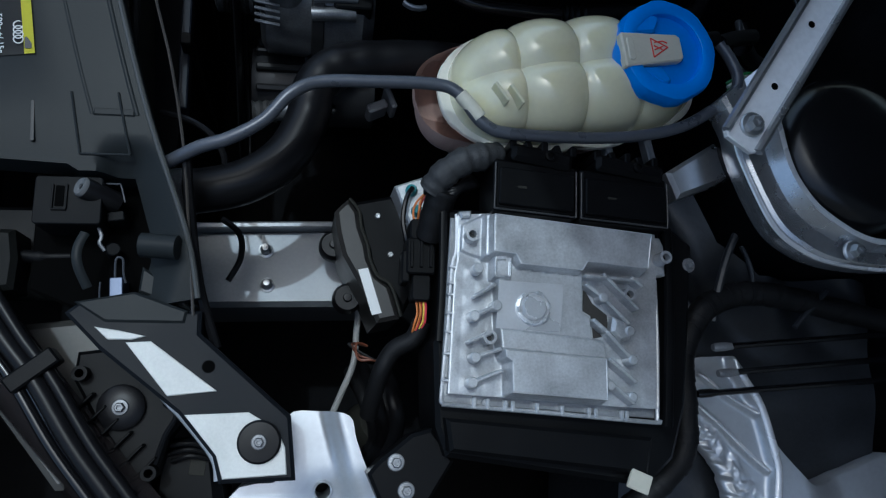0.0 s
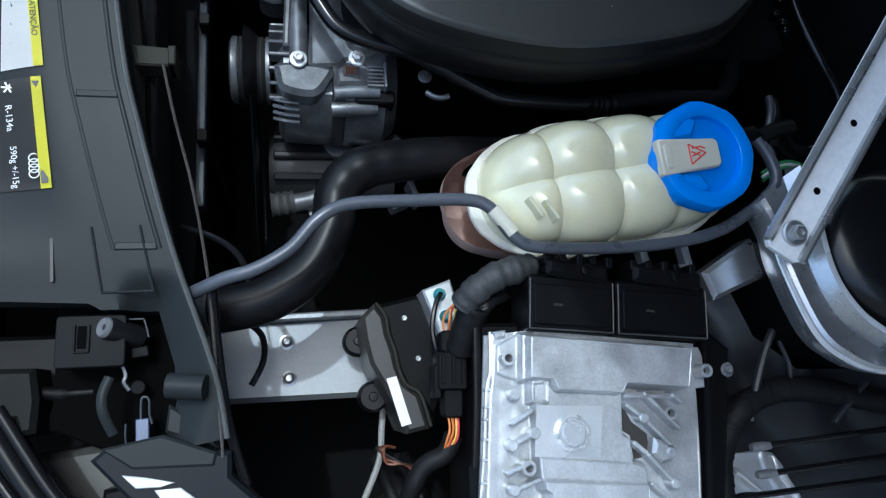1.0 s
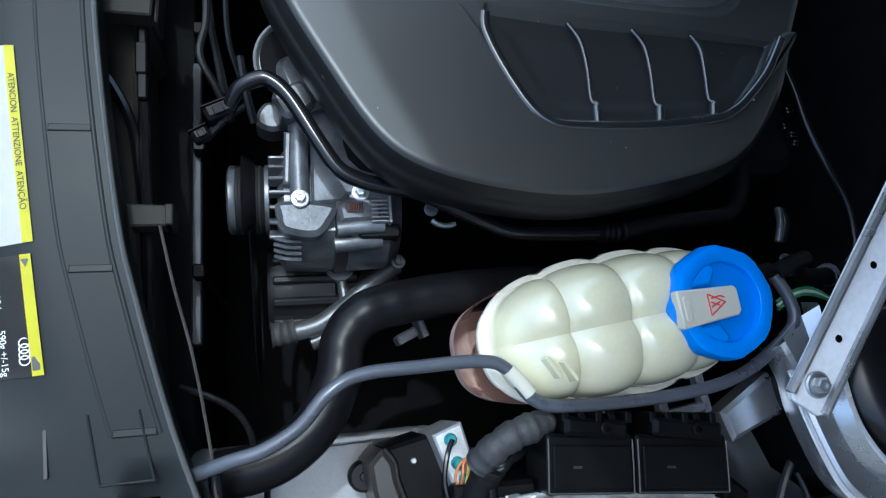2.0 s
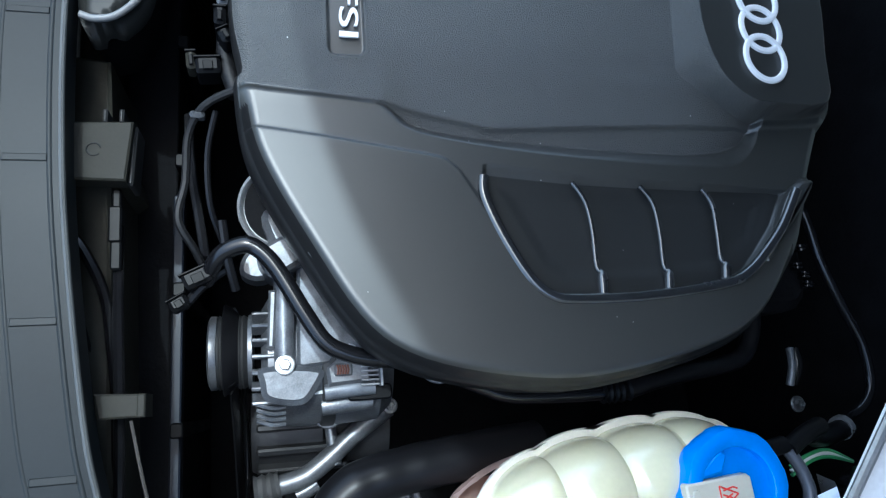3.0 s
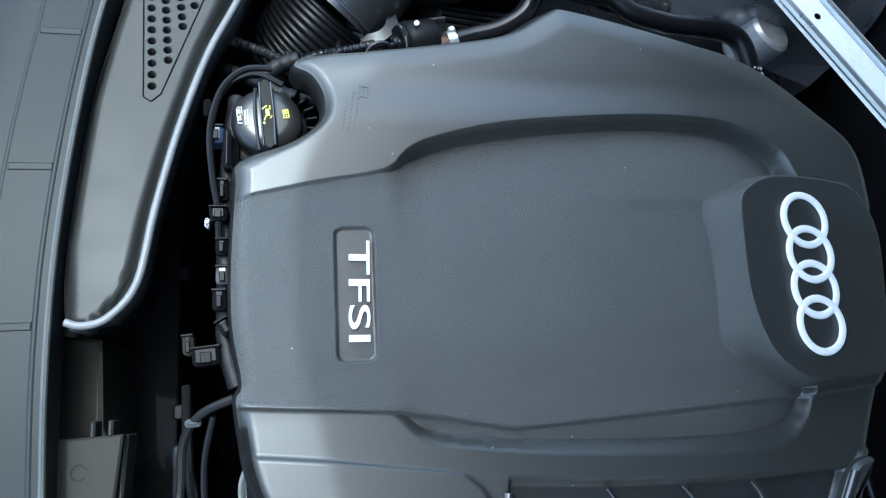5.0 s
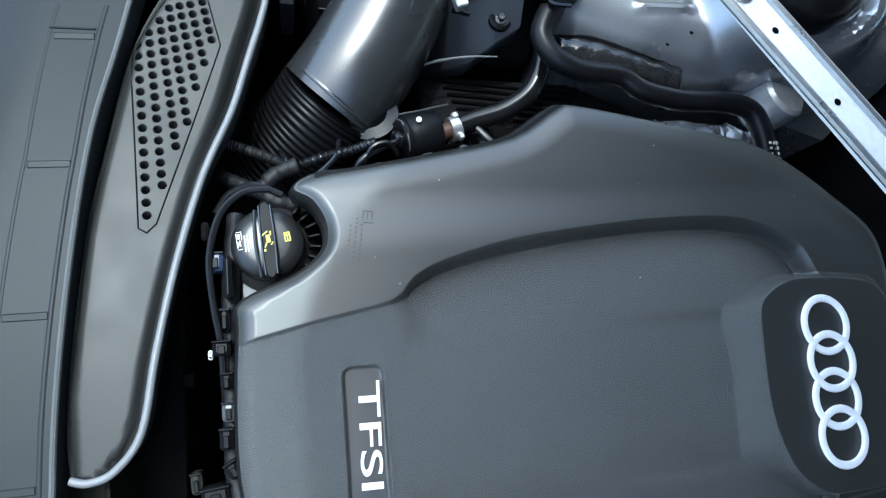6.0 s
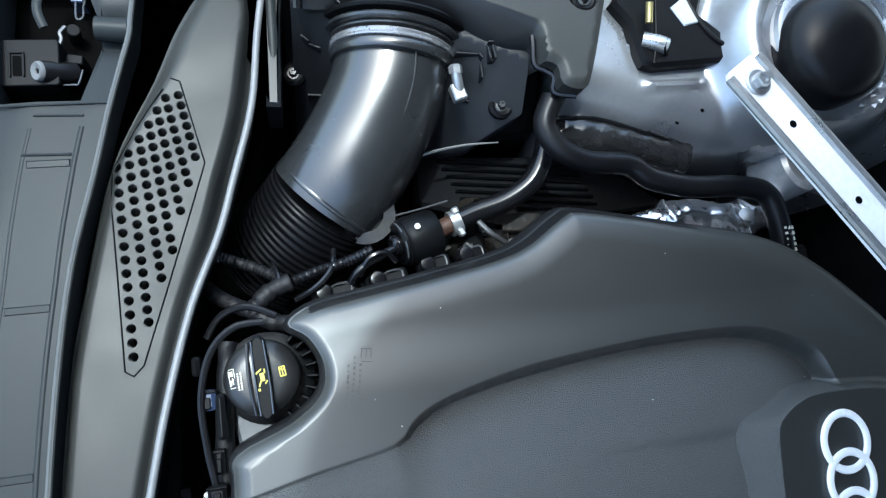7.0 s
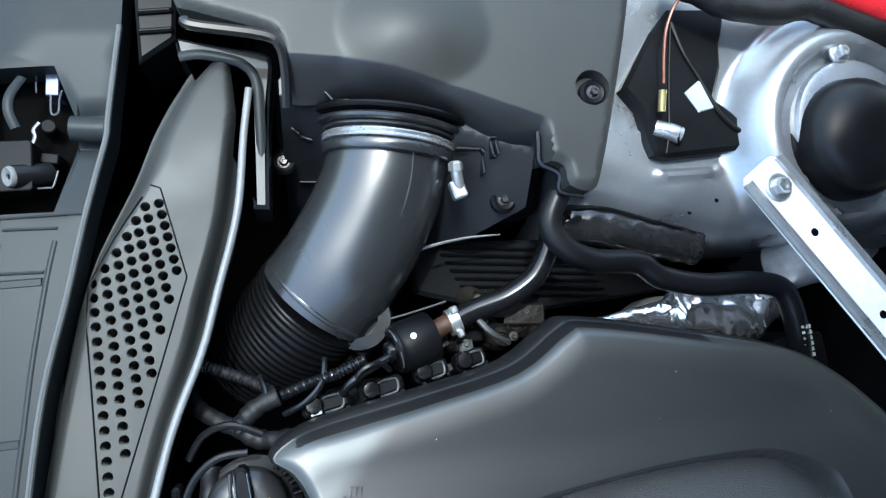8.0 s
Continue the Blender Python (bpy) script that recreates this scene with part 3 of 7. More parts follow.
LATCH_B = [(-0.2169, 1.0969), (-0.1545, 1.0969), (-0.1432, 1.1510), (-0.1444, 1.1729), (-0.1565, 1.2152), (-0.2149, 1.2140)]


FOLD_Y, FOLD_Z = [1.094, 1.143, 1.149, 1.177, 1.186, 1.240], [0, -.013, -.019, -.019, -.012, 0]      # sloped facets beside the second latch


def pan_base(x, y):
    return .991 - .115 * (y - .68) ** 2


def pan_z(x, y):
    ex = np.interp(y, [v[1] for v in edge[::-1]], [v[0] for v in edge[::-1]])
    z = pan_base(x, y)
    e = ex - x
    z = z - .012 * nsm(.055, .13, e) * nsm(.22, .3, y)
    away = np.maximum(-sdist(x, y, LATCH_A), 0)
    z = z - .017 * np.clip(1 - away / .026, 0, 1) * nsm(-.158, -.142, x) * nsm(.0, .006, e)
    return z + np.interp(y, FOLD_Y, FOLD_Z) * nsm(-.190, -.162, x) * nsm(-.001, .004, e)


support = thing("radiator_support", "dark grey plastic radiator support panel along the front of the bay", "panel")
rim = [(float(np.interp(y, [v[1] for v in edge[::-1]], [v[0] for v in edge[::-1]])), y) for y in np.arange(.10, 1.225, .012)]
part("panel", sheet(pan_out, pan_z, 0.006, 0.03, (LATCH_B,), [[(x - e, y) for x, y in rim] for e in (.003, .055)] + [[(-.1420, y), (-.1235, y)] for y in FOLD_Y]), PANEL, support)
for y in (.236, .356, .464, .584, .703, .822, .937, 1.046):
    ex = float(np.interp(y, [v[1] for v in EDGE[::-1]], [v[0] for v in EDGE[::-1]]))
    bm = bmesh.new()
    box(bm, ex - (.0345 if y > 1 else .0262), y, float(pan_base(ex, y)) - .0072, .0330, .0088, .0080, 0, .0015, .0022)
    part("rib", bm, PANEL, support)

for pts in ([(-.1215, .1295, .958), (-.107, .128, .960), (-.094, .1265, .962)], [(-0.1444, 1.1630, .957), (-0.1321, 1.1619, .957), (-0.1197, 1.1610, .957)]):
    bm = bmesh.new()
    tube(bm, pts, .0098, 16, 3)
    part("lever_guide", bm, PANEL, support)
for pts in ([(-0.1775, 0.2507), (-0.1692, 0.2010)], [(-0.1692, 0.2010), (-0.1326, 0.2013)], [(-0.1432, 0.2519), (-0.1326, 0.2013)], [(-.187, 1.0855), (-.152, 1.0845)], [(-.195, 1.0540), (-.161, 1.0530)], [(-.215, 1.0935), (-.150, 1.0945), (-.133, 1.0940)]):
    bm = bmesh.new()
    tube(bm, [(x, y, float(pan_base(x, y)) + .0004) for x, y in pts], .0011, 8, 3)
    part("pad_ridge", bm, PANEL, support)
# highlight on the panel's lip, put into a strip paler than the panel
bm = bmesh.new()
tube(bm, [(v[0] - .0008, v[1], float(pan_base(v[0], v[1])) + .0012) for v in edge], .0023, 8, 1, True, False)
part("edge_flange", bm, mat("edge_glint", (.06, .063, .062), .45), support, "panel edge with a painted highlight")
for e in (.0095, .0430):
    bm = bmesh.new()
    path = [(v[0] - e - (.008 if e < .02 else .0105) * sm(.94, 1.06, v[1]), v[1]) for v in edge if .215 < v[1] < 1.086]
    tube(bm, [(x, y, float(pan_z(np.array([x]), np.array([y]))[0]) - (.0022 if e < .02 else .0026)) for x, y in path], .0030, 14, 1, True, False)
    part("moulded_ridge", bm, PANEL, support)
for poly, z0, z1 in (([(-.124, .116), (-.092, .094), (-.086, .080), (-.126, .095)], .930, .9405), ([(-.169, .086), (-.126, .0935), (-.086, .078), (-.088, .068), (-.146, .070)], .925, .9520)):
    bm = bmesh.new()
    slab(bm, poly, z0, z1, .002)
    part("end_facet", bm, PANEL, support)
guide = thing("air_guide", "black ribbed plastic guide beside the intake duct", "air guide")
bm = bmesh.new()
slab(bm, [(-.094, 1.212), (-.066, 1.232), (-.062, 1.30), (-.096, 1.32)], .90, .962, .003)
part("guide_body", bm, BLACK, guide)
for k in range(3):
    bm = bmesh.new()
    box(bm, -.080, 1.238 + .016 * k, .960, .026, .004, .006, 4, .001)
    part("guide_rib", bm, BLACK, guide)

# ---- intake duct ----
DR = [(-.016, 1.171), (-.030, 1.090), (-.048, 1.030), (-.062, .985), (-.085, .930), (-.105, .860), (-.120, .790), (-.130, .734), (-.148, .709)]
DL = [(-.165, .703), (-.177, .706), (-.180, .760), (-.171, .880), (-.160, .944), (-.137, 1.044), (-.102, 1.116), (-.0845, 1.158), (-.067, 1.191), (-.048, 1.216), (-.012, 1.226)]
dr = spline(DR, 6)
duct_out = [tuple(v) for v in spline(DR, 5)] + [tuple(v) for v in spline(DL, 4)]
MESH = [(-.0880, 1.1130), (-.0810, 1.1100), (-.0660, 1.0420), (-.1170, .8890), (-.1240, .8820), (-.1300, .8860), (-.1370, 1.0430)]
perf = []
for bx, by, sx, sy in ((-0.1309, 1.0424, 0.00049, -0.01045), (-0.1207, 1.0338, 0.00066, -0.00943), (-0.1107, 1.0360, 0.00091, -0.00919), (-0.1014, 1.0384, 0.00111, -0.00917), (-0.0906, 1.0319, 0.00141, -0.00909), (-0.0809, 1.0352, 0.00163, -0.00875), (-0.0729, 1.0472, 0.00164, -0.00854)):
    for j in range(-9, 18):
        px, py = bx + sx * j, by + sy * j
        if sdist([px], [py], MESH)[0] > .0040:
            perf.append([(px + .0037 * math.cos(a), py + .0037 * math.sin(a)) for a in [2 * math.pi * k / 10 for k in range(10)]])


def duct_z(x, y):
    er = np.interp(y, [v[1] for v in dr[::-1]], [v[0] for v in dr[::-1]])
    e = er - x
    left = np.interp(y, [v[1] for v in DL], [v[0] for v in DL])
    z = .972 + .013 * nsm(1.02, .74, y) - .010 * nsm(1.13, 1.24, y)
    z = z - .008 * (1 - nsm(.002, .010 + .006 * nsm(.88, 1.10, y), e)) ** 1.2 - .012 * nsm(.013, .004, e) * nsm(.92, 1.04, y)
    z = z - .013 * (1 - nsm(0, .012 + .010 * nsm(1.06, 1.14, y), x - left)) ** 1.6
    return z


duct = thing("intake_duct", "grey plastic air intake duct with a perforated panel", "air duct")
smooth_normals(part("duct_shell", sheet(duct_out, duct_z, 0.0040, 0.035, perf,
    [[(v.x - e, v.y) for v in dr if .745 < v.y < 1.15] for e in (.002, .0045, .007, .0095, .012, .0155)]
    + [[(v.x + e, v.y) for v in spline(DL, 4) if .77 < v.y < 1.15] for e in (.003, .006, .009, .012, .017)]), DUCT, duct), duct_z)
# dark filler added inside the duct so the perforations look black
bm = bmesh.new()
slab(bm, offset(duct_out, .004), .88, .940, 0)
part("hole_backing", bm, DIRT, duct)
bm = bmesh.new()
lip = [(x + .0025, y, .966 + .018 * sm(1.04, .74, y)) for x, y in [(-.0150, 1.188), (-.0215, 1.150)] + DR[1:] + DL[:2]]
tube(bm, lip, .0030, 10, 5)
part("edge_lip", bm, mat("lip_plastic", (.15, .155, .16), .45), duct, "pale rounded edge of the duct")

bm = bmesh.new()
line = [tuple(v) for v in MESH] + [MESH[0]]
pts = []
for a, b in zip(line, line[1:]):
    pts += [Vector(a).lerp(Vector(b), k / 8) for k in range(8)]
tube(bm, [(v.x, v.y, float(duct_z(np.array([v.x]), np.array([v.y]))[0]) + .0002) for v in pts], .0006, 5, 1, True, False)
part("panel_groove", bm, BLACK, duct)


# ---- expansion tank ----
tank = thing("expansion_tank", "cream translucent coolant expansion tank with bulging ribs and pinkish coolant", "coolant tank")
TM = pose(.258, .296, .945, 0, 0, 8.0)


def lobes(u):
    return abs(math.sin((u + .0094) / .0564 * math.pi)) ** .42


def tank_body(half, lo, hi, wide, high, material, name, label="", shift=0.0, pinch=1.0):
    bm = bmesh.new()
    ns, na = 150, 72
    grid = []
    for i in range(ns + 1):
        s = math.sin(math.pi / 2 * (-1 + 2 * i / ns))
        s = max(-.9999, min(.9999, s))
        u = s * half + shift
        R = (1 - abs(s) ** 3) ** (1 / 2.2)
        m = lobes(u)
        V = wide * R ** .8 * (1 - .10 * pinch * (1 - m))
        H = high * R * (1 - .17 * pinch * (1 - m)) * (1 - .12 * sm(-.06, -.125, u))
        row = []
        for k in range(na + 1):
            a = lo + (hi - lo) * k / na
            ca, sa = math.cos(a), math.sin(a)
            g = 1 - .15 * math.exp(-abs(ca) / .10)
            row.append(bm.verts.new(TM @ Vector((u, V * math.copysign(abs(ca) ** .78, ca), H * abs(sa) ** .78 * g))))
        grid.append(row)
    for i in range(ns):
        for k in range(na):
            bm.faces.new((grid[i][k], grid[i + 1][k], grid[i + 1][k + 1], grid[i][k + 1]))
    return part(name, bm, material, tank, label)


tank_body(.124, 0.0, math.pi, .060, .064, CREAM, "upper_shell")
tank_body(.138, -math.pi, 0.0, .056, -.105, PINK, "lower_shell", "lower tank half tinted pink by coolant", -.018, .25)
bm = bmesh.new()
ring = []
for k in range(160):
    a = 2 * math.pi * k / 160
    c, s = math.cos(a), math.sin(a)
    u = .1345 * math.copysign(abs(c) ** .80, c)
    ring.append((u, (.0650 + .0045 * (lobes(u) - .6)) * math.copysign(abs(s) ** .80, s)))
slab(bm, ring, -.0030, .0030, .0012, TM)
part("seam_flange", bm, mat("flange_plastic", (.80, .77, .66), .35, 0, 0, 300, .06), tank, "pale welded seam flange")
bm = bmesh.new()
box(bm, -.092, -.024, .036, .003, .020, .018, 25, .001, .0005, TM)
box(bm, -.080, -.029, .040, .003, .020, .018, 25, .001, .0005, TM)
part("lug", bm, CREAM, tank)
bm = bmesh.new()
box(bm, .318, .213, .93, .050, .008, .012, 8, .002)
box(bm, .296, .228, .93, .008, .040, .012, 8, .002)
box(bm, .340, .230, .93, .008, .040, .012, 8, .002)
part("bracket", bm, mat("bracket_grey", (.16, .17, .19), .4), tank)
bm = bmesh.new()
lathe(bm, [(.034, 0), (.034, .02), (.030, .022)], (.326, .3045, .978), (.04, -.05, 1), 32)
part("neck", bm, CREAM, tank)

CM = Matrix.Translation((.3262, .3044, .996)) @ pose(0, 0, 0, 3, 2, 7)
cap = thing("tank_cap", "bright blue screw cap with beige warning label on the expansion tank", "cap")
bm = bmesh.new()
seg = 96
prof = [(.0485, 0, 1), (.0495, .003, 1), (.0490, .013, 1), (.0475, .017, .8), (.044, .0185, .3), (.036, .0185, 0), (.0345, .0175, 0), (.0335, .0125, 0), (.0, .0125, 0)]
rings = []
for r, h, sc in prof:
    if r == 0:
        rings.append([bm.verts.new(CM @ Vector((0, 0, h)))])
        continue
    row = []
    for k in range(seg):
        a = 2 * math.pi * k / seg
        w = 1 + sc * .013 * (1 if math.cos(8 * a) > .1 else -1) * min(1, abs(math.cos(8 * a) - .1) * 4)
        row.append(bm.verts.new(CM @ Vector((r * w * math.cos(a), r * w * math.sin(a), h))))
    rings.append(row)
for a, b in zip(rings, rings[1:]):
    for k in range(seg):
        if len(b) == 1:
            bm.faces.new((a[k], a[(k + 1) % seg], b[0]))
        else:
            bm.faces.new((a[k], a[(k + 1) % seg], b[(k + 1) % seg], b[k]))
part("cap_body", bm, BLUE, cap)
bm = bmesh.new()
slab(bm, [(-.0490, -.0145), (-.0475, -.0160), (.0080, -.0130), (.0115, -.0095), (.0115, .0095), (.0080, .0125), (-.0475, .0160), (-.0490, .0145)], .0125, .0205, .0015, CM)
part("label_bar", bm, BEIGE, cap, "beige label bar across the cap")
bm = bmesh.new()
slab(bm, rrect(-.0415, 0, .0065, .022, .003), .0203, .0217, .0006, CM)
part("label_ridge", bm, BEIGE, cap)
bm = bmesh.new()
for p, q in (((-.020, -.009), (-.020, .009)), ((-.020, .009), (-.004, 0)), ((-.004, 0), (-.020, -.009)), ((-.018, -.002), (-.009, .001)), ((-.018, .002), (-.010, -.002)),
             ((-.017, .005), (-.008, .006)), ((-.008, .006), (-.004, .004))):
    tube(bm, [CM @ Vector((p[0], p[1], .0206)), CM @ Vector((q[0], q[1], .0206))], .0007, 5, 2, smooth=False)
part("warning_sign", bm, REDINK, cap, "red warning triangle")
for s in (1, -1):
    bm = bmesh.new()
    fill = [(-.0375, .0165), (-.0140, .0165), (-.0100, .0190), (-.0040, .0300), (-.0120, .0340), (-.0250, .0260)]
    slab(bm, [tuple(v) for v in spline([(x, s * y) for x, y in fill][::s], 3, True)], .0120, .0182, .0025, CM)
    part("grip_rib", bm, BLUE, cap)

# ---- coolant pipe in front of the tank ----
pipe = thing("coolant_line", "thin grey coated line bent round the expansion tank", "pipe")
bm = bmesh.new()
tube(bm, [(-.110, .200, .950), (-.081, .209, .968), (-.057, .215, .975), (-.030, .230, .980), (-.008, .253, .985), (.017, .265, .985), (.065, .268, .985), (.112, .269, .985), (.134, .262, .985),
          (.156, .236, .982), (.186, .228, .980), (.280, .229, .980), (.348, .241, .985), (.401, .273, .988), (.412, .290, .99), (.408, .310, .99), (.398, .328, .99)], .0055, 12, 8)
part("line", bm, GREYPIPE, pipe)
bm = bmesh.new()
tube(bm, [(.136, .2605, .985), (.146, .249, .984), (.153, .240, .983)], .0064, 12, 4)
part("sleeve", bm, BEIGE, pipe, "pale paper tag round the line")
bm = bmesh.new()
tube(bm, [(.398, .328, .99), (.420, .338, .985), (.445, .345, .98)], .008, 10, 5)
tube(bm, [(.395, .333, .99), (.378, .330, .99)], .0075, 10, 5)
part("connector", bm, BLACK, pipe)

# ---- large radiator hose ----
hose = thing("radiator_hose", "thick black ribbed rubber radiator hose", "hose")
bm = bmesh.new()
tube(bm, [(-.16, .200, .86), (-.10, .194, .895), (-.050, .202, .905), (-.014, .228, .905), (.006, .266, .905), (.013, .300, .905), (.035, .323, .905), (.078, .333, .903),
          (.140, .340, .897), (.21, .345, .88)], .0205, 20, 14, rfun=lambda u: 1 + (.012 * math.sin(u * 700) if u > .45 else 0))
part("hose_body", bm, RUBBER, hose)
bm = bmesh.new()
tube(bm, [(-.110, .1945, .891), (-.103, .194, .894), (-.096, .194, .896)], .0222, 20, 3)
part("hose_clamp", bm, GREYCAST, hose)

# ---- engine control unit ----
EM = pose(.215, .070, .950, 0, 0, -5.5)
ECUCAST = mat("control_unit_casting", (.52, .53, .545), .36, .5, .05, 900, .32, 34)
EDGEALU = mat("casting_glint", (.62, .63, .65), .35, .6)
ecu = thing("engine_control_unit", "ribbed cast aluminium engine control unit in a black tray", "control unit")
E_BASE = [(-.0862, .0411), (-.0881, .0797), (-.0554, .0850), (.0984, .0820), (.0985, .0393), (.0965, -.0750), (.0655, -.0750), (-.0885, -.0725), (-.0880, .0267)]
E_TOP = [(-.0623, .0783), (.0841, .0756), (.0797, .0428), (.0230, .0436), (.0183, .0356), (-.0380, .0359), (-.0420, .0440), (-.0614, .0444)]
E_SQUARE = [(-.0583, .0440), (-.0420, .0440), (-.0423, .0247), (-.0579, .0246)]
E_MAIN = [(-.0535, .0234), (-.0568, .0373), (-.0351, .0437), (.0237, .0437), (.0239, .0024), (.0305, -.0015), (.0323, -.0192), (.0441, -.0218), (.0460, -.0383), (-.0338, -.0417), (-.0473, -.0378), (-.0516, -.0179)]
E_MID = [(-.0507, -.0174), (.0314, -.0206), (.0425, -.0233), (.0450, -.0369), (-.0348, -.0417), (-.0483, -.0392)]
E_LOW = [(-.0482, -.0346), (.0415, -.0365), (.0424, -.0716), (-.0405, -.0702), (-.0419, -.0448), (-.0471, -.0416)]
E_WALL = [(-.0660, .0802), (-.0540, .0810), (-.0540, .0439), (-.0655, .0425)]
E_PAD = [(-.0850, .0700), (-.0652, .0815), (-.0641, .0422), (-.0780, .0450), (-.0850, .0478)]
ECI = EM.inverted()


def ecu_z(x, y):
    # a casting: filleted plateaus of five heights on a base plate
    lx = ECI[0][0] * x + ECI[0][1] * y + ECI[0][3]
    ly = ECI[1][0] * x + ECI[1][1] * y + ECI[1][3]
    h = .012 + .0003 * np.sin(lx * 310) * np.sin(ly * 270)
    for poly, top, out in ((E_PAD, .0150, .0012), (E_WALL, .0230, .0030), (E_MAIN, .0215, .0022), (E_MID, .0245, .0030), (E_SQUARE, .0262, .0020), (E_LOW, .0310, .0034), (E_TOP, .0340, .0036)):
        d = sdist(lx, ly, poly)
        h = np.maximum(h, .012 + (top - .012) * nsm(-out, .0011, d))
    d = sdist(lx, ly, E_SQUARE)
    h = np.where(ly < .0400, h - .0016 * nsm(.0014, .0026, d), h)
    return .950 + h


foot = [(q.x, q.y) for q in (EM @ Vector((a, b, 0)) for a, b in E_BASE)]
housing = part("housing", sheet(foot, ecu_z, .00125, .014), ECUCAST, ecu)
smooth_normals(housing, ecu_z, .0005)
# clipped frame round the foot of the housing: rails, webs and steel spring plates
RAILS = (([(-.0938, -.0771), (-.0915, -.0810), (-.0838, -.0816), (-.0021, -.0834), (.0959, -.0863), (.1000, -.0835), (.1007, -.0722), (.1020, -.0146), (.1010, .0405)], .0020),
         ([(-.0885, .0823), (-.0875, .0494), (-.0903, .0346), (-.0913, -.0149), (-.0930, -.0514), (-.0938, -.0771)], .0016))
for line, rr in RAILS:
    bm = bmesh.new()
    tube(bm, [EM @ Vector((a, b, .0050)) for a, b in line], rr, 8, 4)
    part("edge_rail", bm, ECUCAST, ecu)
for k, u in enumerate((.10, .165, .25, .285, .405, .530, .665, .70, .835, .86)):
    bm = bmesh.new()
    x, y = -.0838 + u * .180, -.0786 - u * .0045
    box(bm, x, y, .0005, .0034, .0090, .0070, 0, .0006, .0006, EM)
    part("edge_web", bm, ECUCAST, ecu)
for y in (.034, .020, .010, -.006, -.022, -.040, -.062):
    bm = bmesh.new()
    box(bm, -.0895 + (y - .034) * .02, y, .0005, .0060, .0024, .0070, 0, .0006, .0006, EM)
    part("edge_web", bm, ECUCAST, ecu)
for x, y, sx, sy in ((-.0470, -.0788, .0240, .0055), (.0540, -.0818, .0240, .0055), (-.0905, -.0310, .0045, .0150), (-.0893, .0270, .0045, .0120), (-.0915, -.0510, .0045, .0180), (.0995, .0200, .0045, .0150), (.0990, -.0260, .0045, .0150)):
    bm = bmesh.new()
    slab(bm, rrect(x, y, sx, sy, .0008), .001, .0045, .0006, EM)
    part("spring_plate", bm, MIDCAST, ecu, "grey steel spring plate")
bm = bmesh.new()
slab(bm, [(-.0925, .0800), (.1000, .0800), (.1010, -.0830), (-.0935, -.0800)], -.003, .0008, .0006, EM)
part("base_flange", bm, MIDCAST, ecu)
bm = bmesh.new()
slab(bm, [(.0970, .0793), (.1040, .0793), (.1075, .0720), (.1085, .0442), (.0970, .0423)], .002, .0120, .0015, EM)
part("ear", bm, ECUCAST, ecu)
bm = bmesh.new()
slab(bm, [(-.0890, .0815), (-.0780, .0835), (-.0780, .0775), (-.0860, .0760)], .000, .0170, .0015, EM)
part("ear", bm, ECUCAST, ecu)
bm = bmesh.new()
slab(bm, [(-.0525, .0231), (.0056, .0246), (.0034, -.0168), (-.0536, -.0175)], .0215, .0223, .0003, EM)
part("machined_pad", bm, ALU, ecu, "machined square pad")
bm = bmesh.new()
lathe(bm, [(.0150, 0), (.0150, .003), (.0132, .0036), (.0124, .0020), (.0112, .0020), (.0106, .0045), (.0096, .0055), (0, .0056)], EM @ Vector((-.022, .0017, .0222)), (0, 0, 1), 40)
part("vent_plug", bm, ALU, ecu, "round bright vent plug")
bm = bmesh.new()
for k in range(6):
    a = radians(60 * k + 10)
    box(bm, -.022 + .0135 * math.cos(a), .0017 + .0135 * math.sin(a), .0224, .0030, .0050, .0042, 60 * k + 10, .0008, .0006, EM)
part("plug_clip", bm, ECUCAST, ecu)
ribs = [(0.0413, 0.0375, 0.0747, 0.0084), (0.0251, 0.0268, 0.0414, 0.0160), (0.0414, 0.0160, 0.0659, -0.0049), (0.0314, -0.0035, 0.0440, -0.0130), (0.0440, -0.0130, 0.0682, -0.0359), (0.0461, -0.0360, 0.0717, -0.0545), (0.0423, -0.0520, 0.0696, -0.0725), (0.0671, 0.0369, 0.0791, 0.0294), (0.0241, 0.0339, 0.0713, 0.0343), (-0.0738, 0.0070, -0.0559, 0.0192), (-0.0733, -0.0092, -0.0545, 0.0009), (-0.0773, -0.0312, -0.0573, -0.0218), (-0.0709, -0.0431, -0.0489, -0.0343), (-0.0725, -0.0635, -0.0471, -0.0522)]
for x0, y0, x1, y1 in ribs:
    bm = bmesh.new()
    L = math.hypot(x1 - x0, y1 - y0)
    slab(bm, rrect((x0 + x1) / 2, (y0 + y1) / 2, L, .0034, .0015, math.degrees(math.atan2(y1 - y0, x1 - x0))), .012, .0260, .0012, EM)
    part("fin", bm, ECUCAST, ecu)
for x, y, r in ((-.0717, .0311, .0048), (-.0545, .0009, .0046), (-.0733, -.0092, .0046), (-.0709, -.0431, .0046), (-.0725, -.0635, .0046), (.0682, -.0359, .0044),
                (.0658, -.0110, .0044), (.0673, -.0668, .0042), (.0472, -.0586, .0042), (.0414, .0160, .0044)):
    bm = bmesh.new()
    rod(bm, EM @ Vector((x, y, .012)), r, .0145, (0, 0, 1), 16, .001)
    part("boss", bm, ECUCAST, ecu)
